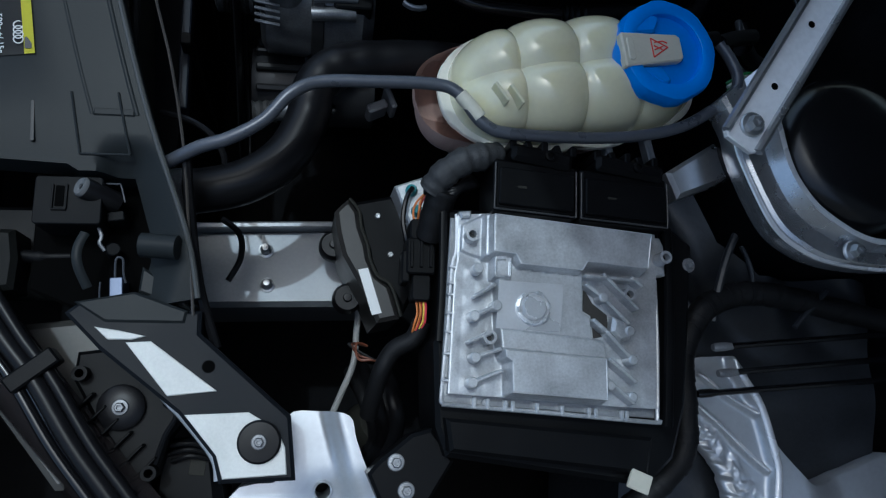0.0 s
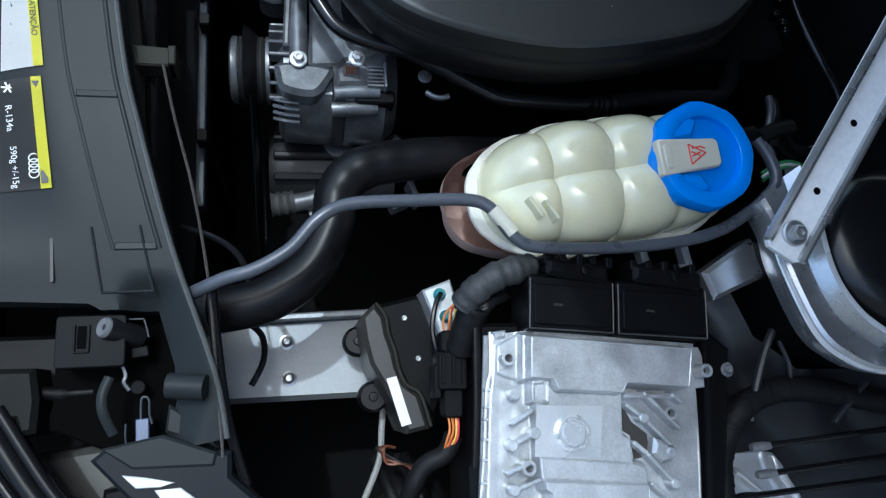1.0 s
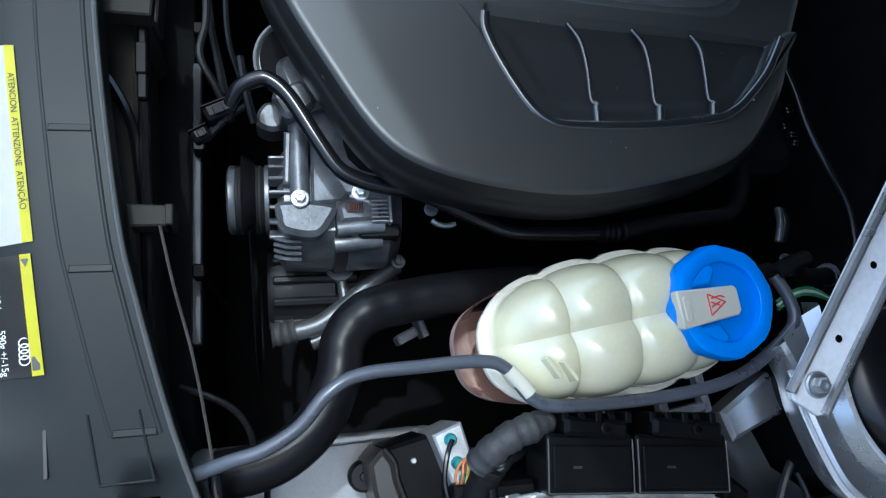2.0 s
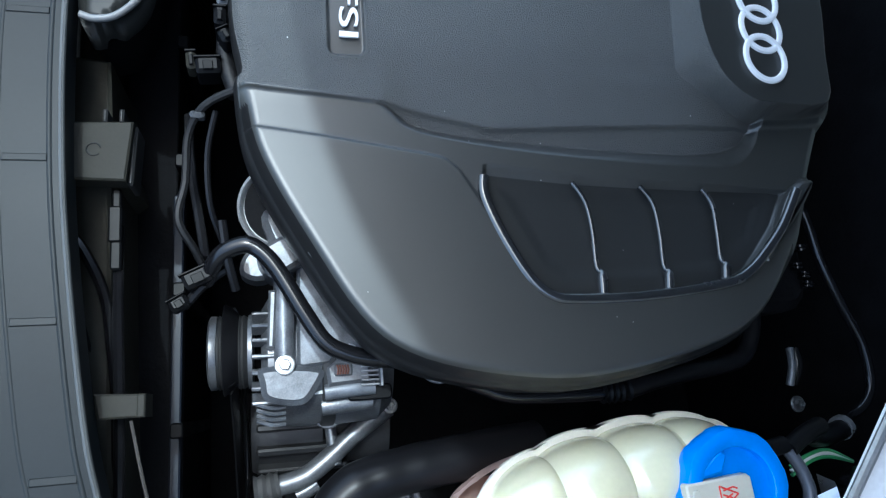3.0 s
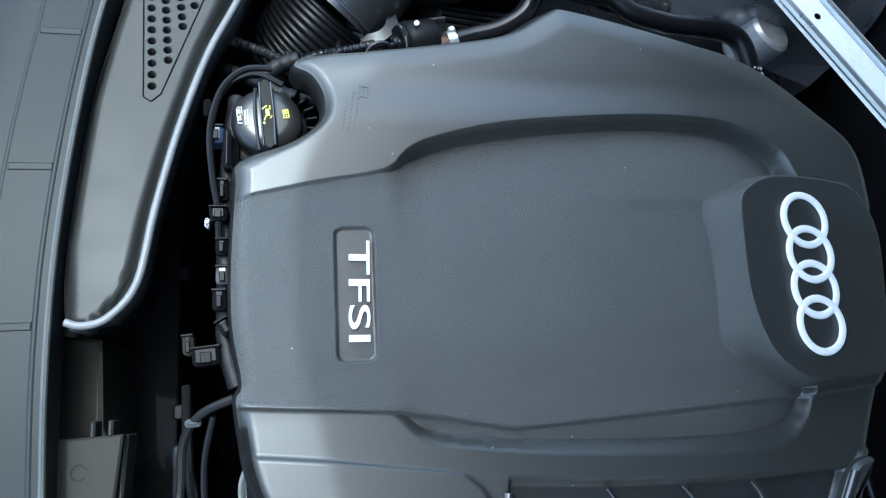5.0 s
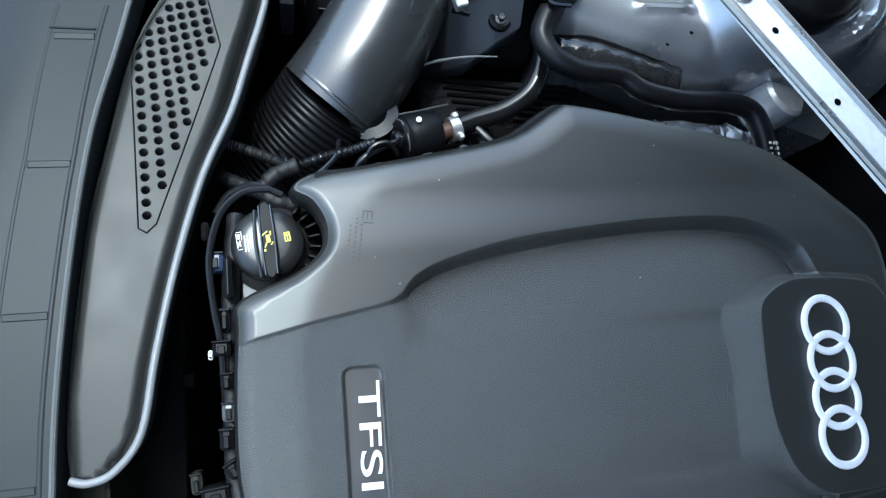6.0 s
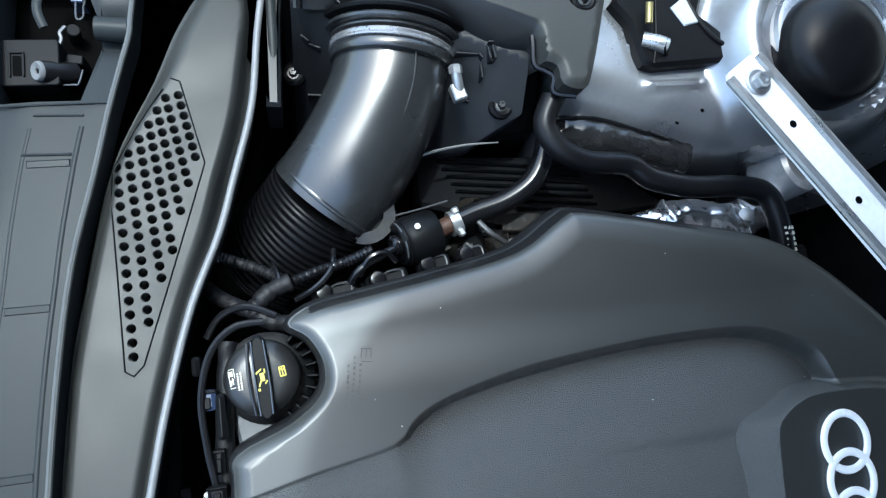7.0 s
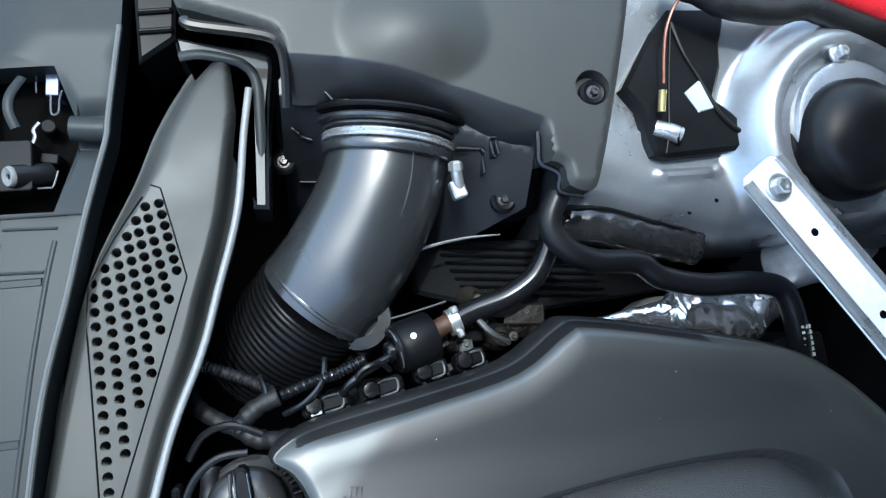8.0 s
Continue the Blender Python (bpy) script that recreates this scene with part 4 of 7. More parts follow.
for x, y in ((-.0781, .0597), (.1011, .0579), (.0657, .0208), (-.0596, -.0259)):
    bm = bmesh.new()
    lathe(bm, [(.0058, 0), (.0058, .0155), (.0034, .0155), (.0032, .008), (0, .008)], EM @ Vector((x, y, .0112)), (0, 0, 1), 20)
    eye = part("screw_eye", bm, ECUCAST, ecu)
    bm = bmesh.new()
    lathe(bm, [(.0031, 0), (0, .0001)], EM @ Vector((x, y, .0196)), (0, 0, 1), 16)
    part("screw_hole", bm, INK, eye)
# edge highlights of the casting, painted as thin pale tubes
for zz, pts in ((.0338, E_TOP), (.0308, E_LOW)):
    bm = bmesh.new()
    rim = offset(pts, .0009)
    rim = rim + rim[:1]
    fine = []
    for a, b in zip(rim, rim[1:]):
        fine += [Vector(a).lerp(Vector(b), k / 6) for k in range(6)]
    tube(bm, [EM @ Vector((v.x, v.y, zz)) for v in fine], .0006, 6, 1, True, False)
    part("edge_glint", bm, EDGEALU, ecu, "painted highlight along the casting edge")
# grime and the shade of the deep pit, both in one dark slab
bm = bmesh.new()
slab(bm, [(.0275, .0260), (.0365, .0120), (.0500, .0030), (.0520, -.0150), (.0372, -.0185), (.0345, .0010), (.0272, .0050)], .0118, .0128, .0003, EM)
part("grime_shade_pocket", bm, mat("grime_shade_brown", (.030, .026, .022), .7, 0, .2, 300, .4), ecu, "brown grime and pit shade between the fins")
bm = bmesh.new()
slab(bm, [(.0515, .0005), (.0701, -.0060), (.0682, -.0183), (.0572, -.0207), (.0492, -.0127)], .012, .0240, .003, EM)
part("clip_block", bm, ECUCAST, ecu)
# tray
tray = thing("control_unit_tray", "black plastic tray carrying the engine control unit", "tray")
bm = bmesh.new()
slab(bm, [(.128, .170), (.121, .060), (.113, .050), (.112, -.020), (.120, -.045), (.299, -.080), (.327, -.058), (.345, -.013), (.372, .137), (.340, .165)], .86, .942, .004)
part("tray_base", bm, BLACK, tray)
bm = bmesh.new()
slab(bm, [(.1175, -.013), (.300, -.038), (.292, -.068), (.120, -.040)], .935, .958, .003)
part("front_box", bm, BLACK, tray)
bm = bmesh.new()
tube(bm, [(.126, .166, .945), (.122, .10, .946), (.117, .05, .946)], .004, 8, 4, flat=.6)
part("side_rail", bm, BLACK, tray)
bm = bmesh.new()
tube(bm, [(.338, .15, .955), (.332, .08, .955), (.318, -.03, .952)], .005, 8, 4, flat=.6)
part("side_rail", bm, BLACK, tray)
bm = bmesh.new()
slab(bm, [(.112, -.022), (.094, -.026), (.066, -.046), (.056, -.056), (.066, -.08), (.105, -.085), (.13, -.05)], .90, .925, .003)
part("foot", bm, BLACK, tray)
for p in ((.080, -.048, .925), (.088, -.071, .925), (.365, .118, .94)):
    dome_bolt(tray, p, .0072, MIDCAST)
bm = bmesh.new()
slab(bm, rrect(.283, -.073, .020, .016, .001, -25), .956, .9585, .0003)
part("paper_label", bm, BEIGE, tray, "small folded paper label")

# ---- control unit plugs ----
PM = pose(.243, .178, .945, 0, 0, -5.5)
for k, (x0, x1) in enumerate(((-.078, -.001), (.002, .088))):
    plug = thing("control_unit_plug", "wide black plastic plug with locking lever on the control unit", "plug", "control unit plugs")
    bm = bmesh.new()
    slab(bm, rrect((x0 + x1) / 2, -.002, x1 - x0, .048, .003), -.02, .030, .003, PM)
    part("plug_body", bm, BLACK, plug)
    bm = bmesh.new()
    slab(bm, rrect((x0 + x1) / 2, -.004, x1 - x0 - .008, .034, .002), .029, .0335, .001, PM)
    part("lever", bm, BLACK, plug)
    bm = bmesh.new()
    slab(bm, rrect((x0 + x1) / 2 + .004, .027, x1 - x0 - .02, .016, .004, -4), -.02, .036, .004, PM)
    part("cable_hood", bm, BLACK, plug)
    for q in range(5):
        bm = bmesh.new()
        slab(bm, rrect(x0 + .016 + q * .014, .036, .006, .010, .002, 20 * (q % 2)), -.01, .032 + .002 * (q % 3), .001, PM)
        part("hood_clip", bm, BLACK, plug)
    # lit edges of the plug, painted as thin grey tubes
    for ea, eb in (((x0 + .001, -.0245), (x1 - .001, -.0245)), ((x0 + .001, .018), (x0 + .001, -.0245)), ((x1 - .001, .018), (x1 - .001, -.0245))):
        bm = bmesh.new()
        tube(bm, [PM @ Vector((*ea, .0298)), PM @ Vector(((ea[0] + eb[0]) / 2, (ea[1] + eb[1]) / 2, .0302)), PM @ Vector((*eb, .0298))], .0008, 6, 2)
        part("edge_bead", bm, mat("plug_glint_grey", (.05, .05, .05), .4), plug)
    bm = bmesh.new()
    slab(bm, rrect((x0 + x1) / 2, -.022, x1 - x0, .018, .002), -.02, .012, .002, PM)
    part("collar", bm, BLACK, plug)
    bm = bmesh.new()
    lathe(bm, [(.005, 0), (.005, .003), (.003, .0035), (.003, .001), (0, .001)], PM @ Vector(((x0 + x1) / 2 + .01, .027, .036)), (0, 0, 1), 16)
    part("latch_knob", bm, BLACK, plug)
    bm = bmesh.new()
    slab(bm, rrect((x0 + x1) / 2 - .014, -.004, .008, .0022, .0004), .0335, .0338, 0, PM)
    part("moulded_mark", bm, KHAKI, plug)
harness = thing("taped_harness", "grey cloth-taped wiring harness running into the plug", "wiring harness")
bm = bmesh.new()
tube(bm, [(.118, .150, .915), (.122, .172, .935), (.127, .186, .948)], .0135, 14, 6, rfun=lambda u: 1 + .03 * math.sin(u * 23))
part("loom", bm, TAPE, harness)
bm = bmesh.new()
tube(bm, [(.116, .186, .945), (.124, .196, .956), (.141, .207, .962), (.160, .213, .962), (.178, .218, .958)], .0125, 16, 10,
     rfun=lambda u: 1 + .05 * math.sin(u * 29) + .04 * math.sin(u * 61 + 1) - .25 * sm(.75, 1, u))
part("tape_sleeve", bm, mat("grey_tape", (.030, .031, .033), .6, 0, .35, 220, .3), harness, "dusty grey cloth tape")
for k in range(3):
    bm = bmesh.new()
    tube(bm, [(.112, .196 - .004 * k, .935), (.132, .186 - .003 * k, .950), (.150, .190 + .003 * k, .946), (.160, .196, .936)], .0042, 10, 6)
    part("lead", bm, RUBBER, harness)

# ---- frame rail ----
rail = thing("frame_rail", "bare silver-painted frame rail with two studs", "frame rail")
bm = bmesh.new()
slab(bm, [(-.20, .200), (.12, .207), (.12, .112), (-.20, .113)], .60, .735, .006)
part("rail_body", bm, mat("rail_paint", (.27, .28, .295), .45, .6, .03, 400, .15, 20), rail)
bm = bmesh.new()
slab(bm, [(-.20, .196), (.12, .203), (.12, .211), (-.20, .204)], .70, .752, .002)
part("rail_flange", bm, SILVERDIM, rail)
for p in ((-.038, .177, .735), (-.036, .137, .735)):
    bm = bmesh.new()
    lathe(bm, [(.0085, 0), (.0085, .0015), (.006, .002), (.006, .008), (.0035, .010), (.0035, .018), (0, .0185)], p, (0, 0, 1), 16)
    part("stud", bm, ZINC, rail)

# ---- bracketed module beside the rail ----
module = thing("abs_module", "black rounded control module with white label on rubber mounts", "module")
bm = bmesh.new()
slab(bm, [(.0335, .187), (.041, .195), (.047, .200), (.056, .187), (.058, .171), (.064, .152), (.066, .139), (.073, .122), (.086, .112), (.095, .080),
          (.073, .076), (.063, .102), (.055, .117), (.041, .143), (.036, .165)], .77, .868, .004)
part("module_lid", bm, mat("module_plastic", (.030, .028, .026), .4), module)
bm = bmesh.new()
slab(bm, [(.049, .200), (.093, .209), (.104, .187), (.111, .165), (.118, .118), (.101, .086), (.088, .111), (.075, .121), (.068, .138), (.066, .151), (.060, .170), (.058, .186)], .77, .855, .004)
part("module_base", bm, BLACK, module)
bm = bmesh.new()
tube(bm, [(.048, .200, .868), (.057, .187, .869), (.059, .171, .869), (.065, .152, .869), (.067, .139, .869), (.074, .122, .869), (.087, .112, .869), (.096, .082, .868)], .0018, 8, 5)
part("seam", bm, KHAKI, module)
bm = bmesh.new()
slab(bm, [(.0555, .128), (.0650, .130), (.0775, .0855), (.0680, .0835)], .8680, .8686, 0)
part("white_label", bm, WHITE, module, "white paper strip label")
for p in ((.036, .170, .78), (.050, .112, .78)):
    bm = bmesh.new()
    lathe(bm, [(.016, 0), (.016, .012), (.013, .018), (.005, .018), (.004, .022), (0, .0222)], p, (0, 0, 1), 24)
    part("rubber_mount", bm, RUBBER, module)
for p in ((.077, .186, .853), (.089, .146, .853)):
    dome_bolt(module, p, .005, ZINC)
bm = bmesh.new()
for q in range(5):
    slab(bm, rrect(.077 + .002 * q, .172 - .0045 * q, .006, .0018, .0003), .8532, .8536, 0)
part("marking", bm, KHAKI, module)

plate_t = thing("hydraulic_block", "silver hydraulic block with a small dark brake line", "hydraulic block")
bm = bmesh.new()
slab(bm, [(.091, .209), (.119, .219), (.132, .168), (.108, .160)], .80, .885, .002)
part("block_body", bm, CAST, plate_t)
bm = bmesh.new()
for p in ((.107, .204), (.112, .183), (.118, .168)):
    lathe(bm, [(.006, 0), (.006, .004), (.004, .008), (.002, .008)], (p[0], p[1], .885), (0, 0, 1), 12)
part("fitting", bm, TEAL, plate_t)
bm = bmesh.new()
tube(bm, [(.107, .204, .895), (.100, .192, .90), (.096, .170, .90), (.100, .145, .895), (.104, .13, .86)], .0025, 8, 6)
part("brake_line", bm, GLOSS, plate_t)

# ---- wire plug ----
wplug = thing("wire_plug", "black inline plug with orange and red wires", "plug")
bm = bmesh.new()
box(bm, .109, .131, .892, .027, .034, .026, -3, .003)
box(bm, .110, .157, .895, .020, .020, .020, -3, .004)
box(bm, .109, .103, .895, .018, .026, .018, -3, .004)
box(bm, .095, .122, .895, .008, .030, .020, -3, .002)
part("plug_body", bm, BLACK, wplug)
bm = bmesh.new()
for q in (-.009, 0, .009):
    box(bm, .109 + q, .133, .918, .0028, .026, .003, -3, .0006, .0004)
part("plug_rib", bm, BLACK, wplug)
for k, (c, dx) in enumerate(((ORANGE, -.004), (REDWIRE, 0), (YELWIRE, .003), (REDWIRE, .005), (ORANGE, -.001))):
    bm = bmesh.new()
    tube(bm, [(.110 + dx, .165, .906), (.110 + dx * 1.4, .176, .909 + .002 * k), (.113 + dx, .186, .915), (.124, .197, .925)], .0011, 6, 5)
    part("wire", bm, c, wplug)
    bm = bmesh.new()
    tube(bm, [(.109 + dx, .092, .905), (.109 + dx * .8, .080, .905 + .001 * k), (.107 + dx, .070, .902), (.102, .058, .89)], .0011, 6, 5)
    part("wire", bm, c, wplug)
bm = bmesh.new()
tube(bm, [(.112, .074, .893), (.104, .058, .888), (.086, .048, .88), (.074, .026, .87), (.066, -.01, .84)], .009, 10, 6)
part("loom", bm, TAPE, wplug)


# ---- labels on the support panel ----
def pz(x, y):
    return float(pan_z(np.array([x]), np.array([y]))[0])


def tilt_plate(name, poly, h, material, parent, label=""):
    """A thin sticker that follows the panel."""
    bm = bmesh.new()
    a, b, c, d = [Vector(q) for q in poly]
    n = 10
    grid = [[a.lerp(b, i / n).lerp(d.lerp(c, i / n), j / n) for j in range(n + 1)] for i in range(n + 1)]
    up = [[bm.verts.new((v.x, v.y, pz(v.x, v.y) + h)) for v in row] for row in grid]
    for i in range(n):
        for j in range(n):
            bm.faces.new((up[i][j], up[i + 1][j], up[i + 1][j + 1], up[i][j + 1]))
    bmesh.ops.solidify(bm, geom=bm.faces[:], thickness=.0004)
    return part(name, bm, material, parent, label)


def drape(ob, x, y):
    co = np.array([v.co[:] for v in ob.data.vertices])
    up = pan_z(co[:, 0], co[:, 1]) - pz(x, y)
    for v, h in zip(ob.data.vertices, up):
        v.co.z += h


sticker = tilt_plate("warning_label", [(-.250, .528), (-.2325, .528), (-.2145, .377), (-.246, .373)], .0010, WHITE, support, "white caution label with yellow margin")
tilt_plate("label_margin", [(-.2395, .528), (-.2325, .528), (-.2145, .377), (-.2215, .376)], .0016, YELLOW, sticker)
drape(words("ATENCION  ATTENZIONE  ATEN\u00c7\u00c3O", .0062, (-.2275, .453, pz(-.227, .453) + .0020), -83.5, INK, sticker, .0001), -.227, .453)
bm = bmesh.new()
for k in range(9):
    box(bm, -.243 + .0005 * k, .52 - .015 * k, pz(-.243, .52 - .015 * k) + .0011, .0016, .010, .0003, 6, .0002, 0)
part("small_print", bm, INK, sticker)
sticker = tilt_plate("refrigerant_label", [(-.256, .365), (-.2160, .368), (-.2055, .281), (-.247, .279)], .0010, INK, support, "black refrigerant label with white print and a yellow strip")
tilt_plate("label_strip", [(-.2235, .3675), (-.2160, .368), (-.2055, .281), (-.2135, .2805)], .0016, YELLOW, sticker)
drape(words("R-134a", .0072, (-.2385, .336, pz(-.238, .336) + .0018), -84, WHITE, sticker, .0001), -.238, .336)
drape(words("590g +/-15g", .0068, (-.2335, .298, pz(-.233, .298) + .0018), -84, WHITE, sticker, .0001), -.233, .298)
for k in range(4):
    bm = bmesh.new()
    c = Vector((-.2195 + .0004 * k, .3045 - .0042 * k, pz(-.219, .30) + .0019))
    tube(bm, [c + Vector((.0034 * math.cos(a), .0034 * math.sin(a), 0)) for a in [2 * math.pi * q / 18 for q in range(19)]], .0005, 5, 1, False, False)
    part("printed_ring", bm, WHITE, sticker)
bm = bmesh.new()
for q in range(3):
    a = radians(60 * q)
    box(bm, -.240, .360, pz(-.240, .360) + .0012, .0095, .0012, .0004, 60 * q, .0002, 0)
part("snowflake_sign", bm, WHITE, sticker)
bm = bmesh.new()
slab(bm, [(-.2225, .3640), (-.2170, .3645), (-.2190, .3585)], pz(-.22, .362) + .0017, pz(-.22, .362) + .0021, 0)
part("triangle_sign", bm, INK, sticker)
bm = bmesh.new()
box(bm, -.2110, .2895, pz(-.211, .2895) + .0015, .0050, .0100, .0005, 6, .001, 0)
part("book_sign", bm, INK, sticker)

# slots in the panel
bm = bmesh.new()
box(bm, -.204, .226, pz(-.204, .226) - .002, .0028, .034, .0032, 4, .001, .0003)
part("slot", bm, INK, support)


# ---- bonnet latches ----
SWITCH = mat("switch_plastic", (.0065, .007, .008), .5, spec=.08)
CLAW = mat("claw_steel", (.10, .105, .115), .35, .6)
BLUED = mat("blued_steel", (.07, .085, .13), .35, .5)
GREYRUB = mat("grey_rubber", (.13, .135, .14), .6, spec=.2)


def latch(M, name_label):
    t = thing("bonnet_latch", name_label, "latch", "bonnet latches")

    def piece(name, material, make, label=""):
        bm = bmesh.new()
        make(bm)
        return part(name, bm, material, t, label)

    def line(pts, r, flat=1.0):
        return lambda bm: tube(bm, [M @ Vector(v) for v in pts], r, 8, 4, flat=flat)

    def bar(x, y, sx, sy, z0, z1, turn=0.0, r=.001):
        return lambda bm: slab(bm, rrect(x, y, sx, sy, r, turn), z0, z1, min(.0008, sx * .2), M)

    piece("latch_well", HOLE, lambda bm: slab(bm, [(-.050, .052), (.034, .052), (.046, .02), (.040, -.062), (-.012, -.062), (-.050, -.045)], -.10, -.055, .002, M))
    block = piece("switch_block", SWITCH, bar(-.0145, .0195, .049, .039, -.055, -.018, 0, .003))
    for x, y, sx, sy in ((-.0255, .022, .0016, .020), (-.0155, .022, .0016, .020), (-.0205, .0115, .011, .0016)):
        bm = bmesh.new()
        slab(bm, rrect(x, y, sx, sy, .0006), -.019, -.0162, .0004, M)
        part("slot_frame", bm, SWITCH, block)
    bm = bmesh.new()
    slab(bm, rrect(-.0205, .0225, .0064, .017, .001), -.019, -.0174, .0002, M)
    part("slot", bm, HOLE, block)
    a, b = M @ Vector((-.004, .029, -.014)), M @ Vector((.022, .021, -.042))
    piece("rubber_buffer", RUBBER, lambda bm: lathe(bm, [(.0072, 0), (.0086, .002), (.0092, .030)], a, (b - a), 24))
    piece("buffer_head", GREYRUB, lambda bm: lathe(bm, [(.0022, .0005), (.0026, -.0010), (.0068, -.0022), (.0080, -.0006), (.0080, .0014)], a, (b - a), 24), "grey worn head of the buffer")
    piece("spring_wire", CLAW, line([(.006, .036, -.026), (.018, .036, -.026), (.021, .035, -.027), (.024, .022, -.030)], .0008))
    piece("claw", CLAW, bar(.006, .0105, .006, .011, -.050, -.030, 6))
    piece("pawl", SWITCH, bar(.017, .011, .013, .008, -.052, -.032, 8))
    piece("spring_strip", CLAW, line([(.004, .005, -.030), (.008, -.006, -.031), (.007, -.012, -.031), (.011, -.018, -.032)], .0016, .6))
    piece("pivot", SWITCH, lambda bm: rod(bm, M @ Vector((.013, -.016, -.052)), .0055, .018, (.2, 0, 1), 14))
    piece("catch_hook", CLAW, line([(.020, -.040, -.032), (.020, -.026, -.031), (.0225, -.0235, -.031), (.0255, -.026, -.031), (.026, -.036, -.032), (.028, -.044, -.033)], .0009))
    piece("striker_plate", BLUED, bar(.0215, -.050, .010, .021, -.052, -.031, 3))
    piece("guide_pin", CLAW, line([(.009, -.043, -.034), (.009, -.052, -.034), (.0105, -.060, -.035), (.0165, -.061, -.035)], .0007))
    piece("release_lever", PANEL, line([(.001, -.008, -.014), (-.003, -.021, -.012), (-.002, -.034, -.013), (.004, -.050, -.020)], .0036, .45))
    return t


latch(pose(-.163, .146, .975, 0, 0, 0), "black bonnet latch with rubber buffer and zinc claw")
latch(pose(-.185, 1.158, .968, 0, 0, 0) @ Matrix.Diagonal((1, -1, 1, 1)), "black bonnet latch with grey-tipped rubber buffer")

# ---- corner bracket at the wing ----
wing = thing("corner_bracket", "black corner bracket with painted sun patches and rubber washers", "bracket")
bm = bmesh.new()
slab(bm, [(-.166, .086), (-.105, .079), (-.076, .078), (-.076, .060), (-.006, -.006), (-.002, -.055), (-.059, -.054), (-.064, -.034), (-.090, -.001), (-.150, .050), (-.176, .078)], .928, .950, .003)
part("bracket_plate", bm, mat("bracket_black", (.0088, .0105, .0135), .45, spec=.14), wing)
# sun patches on the black bracket, painted as thin pale plates
bm = bmesh.new()
for poly in ([(-.153, .0665), (-.136, .0635), (-.116, .0585), (-.126, .0560), (-.143, .0565)],):
    slab(bm, poly, .9485, .9525, .0008)
part("sun_patch", bm, SUNPATCH, wing, "sun patch painted on the bracket")
bm = bmesh.new()
slab(bm, [(-.130, .0540), (-.112, .0545), (-.062, .015), (-.098, .0125)], .9485, .9525, .0008)
part("sun_patch", bm, SUNPATCH, wing, "sun patch painted on the bracket")
bm = bmesh.new()
slab(bm, [(-.085, -.002), (-.038, -.002), (-.016, -.016), (-.010, -.030), (-.0085, -.050), (-.0560, -.0505), (-.0610, -.0330)], .9485, .9525, .0008)
part("sun_patch", bm, SUNPATCH, wing, "sun patch painted on the bracket")
bm = bmesh.new()
tube(bm, [(-.132, .052, .946), (-.100, .010, .944), (-.088, -.003, .944), (-.064, -.034, .944), (-.060, -.052, .944)], .003, 8, 5)
part("rolled_edge", bm, SILVERDIM, wing)
bm = bmesh.new()
lathe(bm, [(.0050, 0), (0, .0002)], (-.069, .034, .9502), (0, 0, 1), 16)
part("bolt_hole", bm, HOLE, wing)


def washer_bolt(parent, at, r):
    bm = bmesh.new()
    lathe(bm, [(r, 0), (r, .0025), (r * .9, .004), (r * .3, .0045)], at, (0, 0, 1), 28)
    part("rubber_washer", bm, RUBBER, parent)
    dome_bolt(parent, (at[0], at[1], at[2] + .004), r * .36, GREYCAST)


washer_bolt(wing, (-.0295, -.0245, .9522), .0165)

lampmount = thing("headlamp_mount", "black ribbed plastic headlamp mount with screw and washer", "headlamp mount")
bm = bmesh.new()
slab(bm, [(-.178, .052), (-.150, .055), (-.128, .030), (-.100, .012), (-.092, -.005), (-.104, -.020), (-.112, -.050), (-.124, -.055), (-.160, -.005), (-.180, .030)], .875, .902, .003)
part("mount_body", bm, BLACK, lampmount)
for k in range(6):
    bm = bmesh.new()
    box(bm, -.168 + .010 * k, .012 - .0105 * k, .90, .018, .0022, .010, 45, .0008)
    part("rib", bm, BLACK, lampmount)
for a in ((-.172, .034), (-.116, -.046)):
    bm = bmesh.new()
    lathe(bm, [(.006, 0), (.006, .016), (.0035, .016), (.0032, .004)], (a[0], a[1], .898), (0, 0, 1), 16)
    part("screw_tower", bm, BLACK, lampmount)
bm = bmesh.new()
tube(bm, [(-.108, .008, .905), (-.098, -.002, .906), (-.106, -.018, .905), (-.113, -.040, .905)], .0025, 8, 5)
part("edge_rib", bm, BLACK, lampmount)
washer_bolt(lampmount, (-.141, .006, .904), .0185)

lamp = thing("headlamp", "black back of a headlamp with a grey type plate", "headlamp")
bm = bmesh.new()
slab(bm, [(-.118, -.024), (-.082, -.022), (-.068, -.034), (-.062, -.075), (-.07, -.13), (-.13, -.13), (-.122, -.07)], .80, .880, .008)
part("lamp_housing", bm, BLACK, lamp)
bm = bmesh.new()
slab(bm, rrect(-.0835, -.045, .013, .015, .001, -8), .8795, .8805, .0003)
part("type_plate", bm, KHAKI, lamp)
for k in range(3):
    bm = bmesh.new()
    tube(bm, [(-.112 + .004 * k, -.028 - .006 * k, .884), (-.088, -.026 - .005 * k, .888), (-.066, -.034 - .004 * k, .884)], .0022, 8, 5)
    part("cable", bm, RUBBER, lamp)

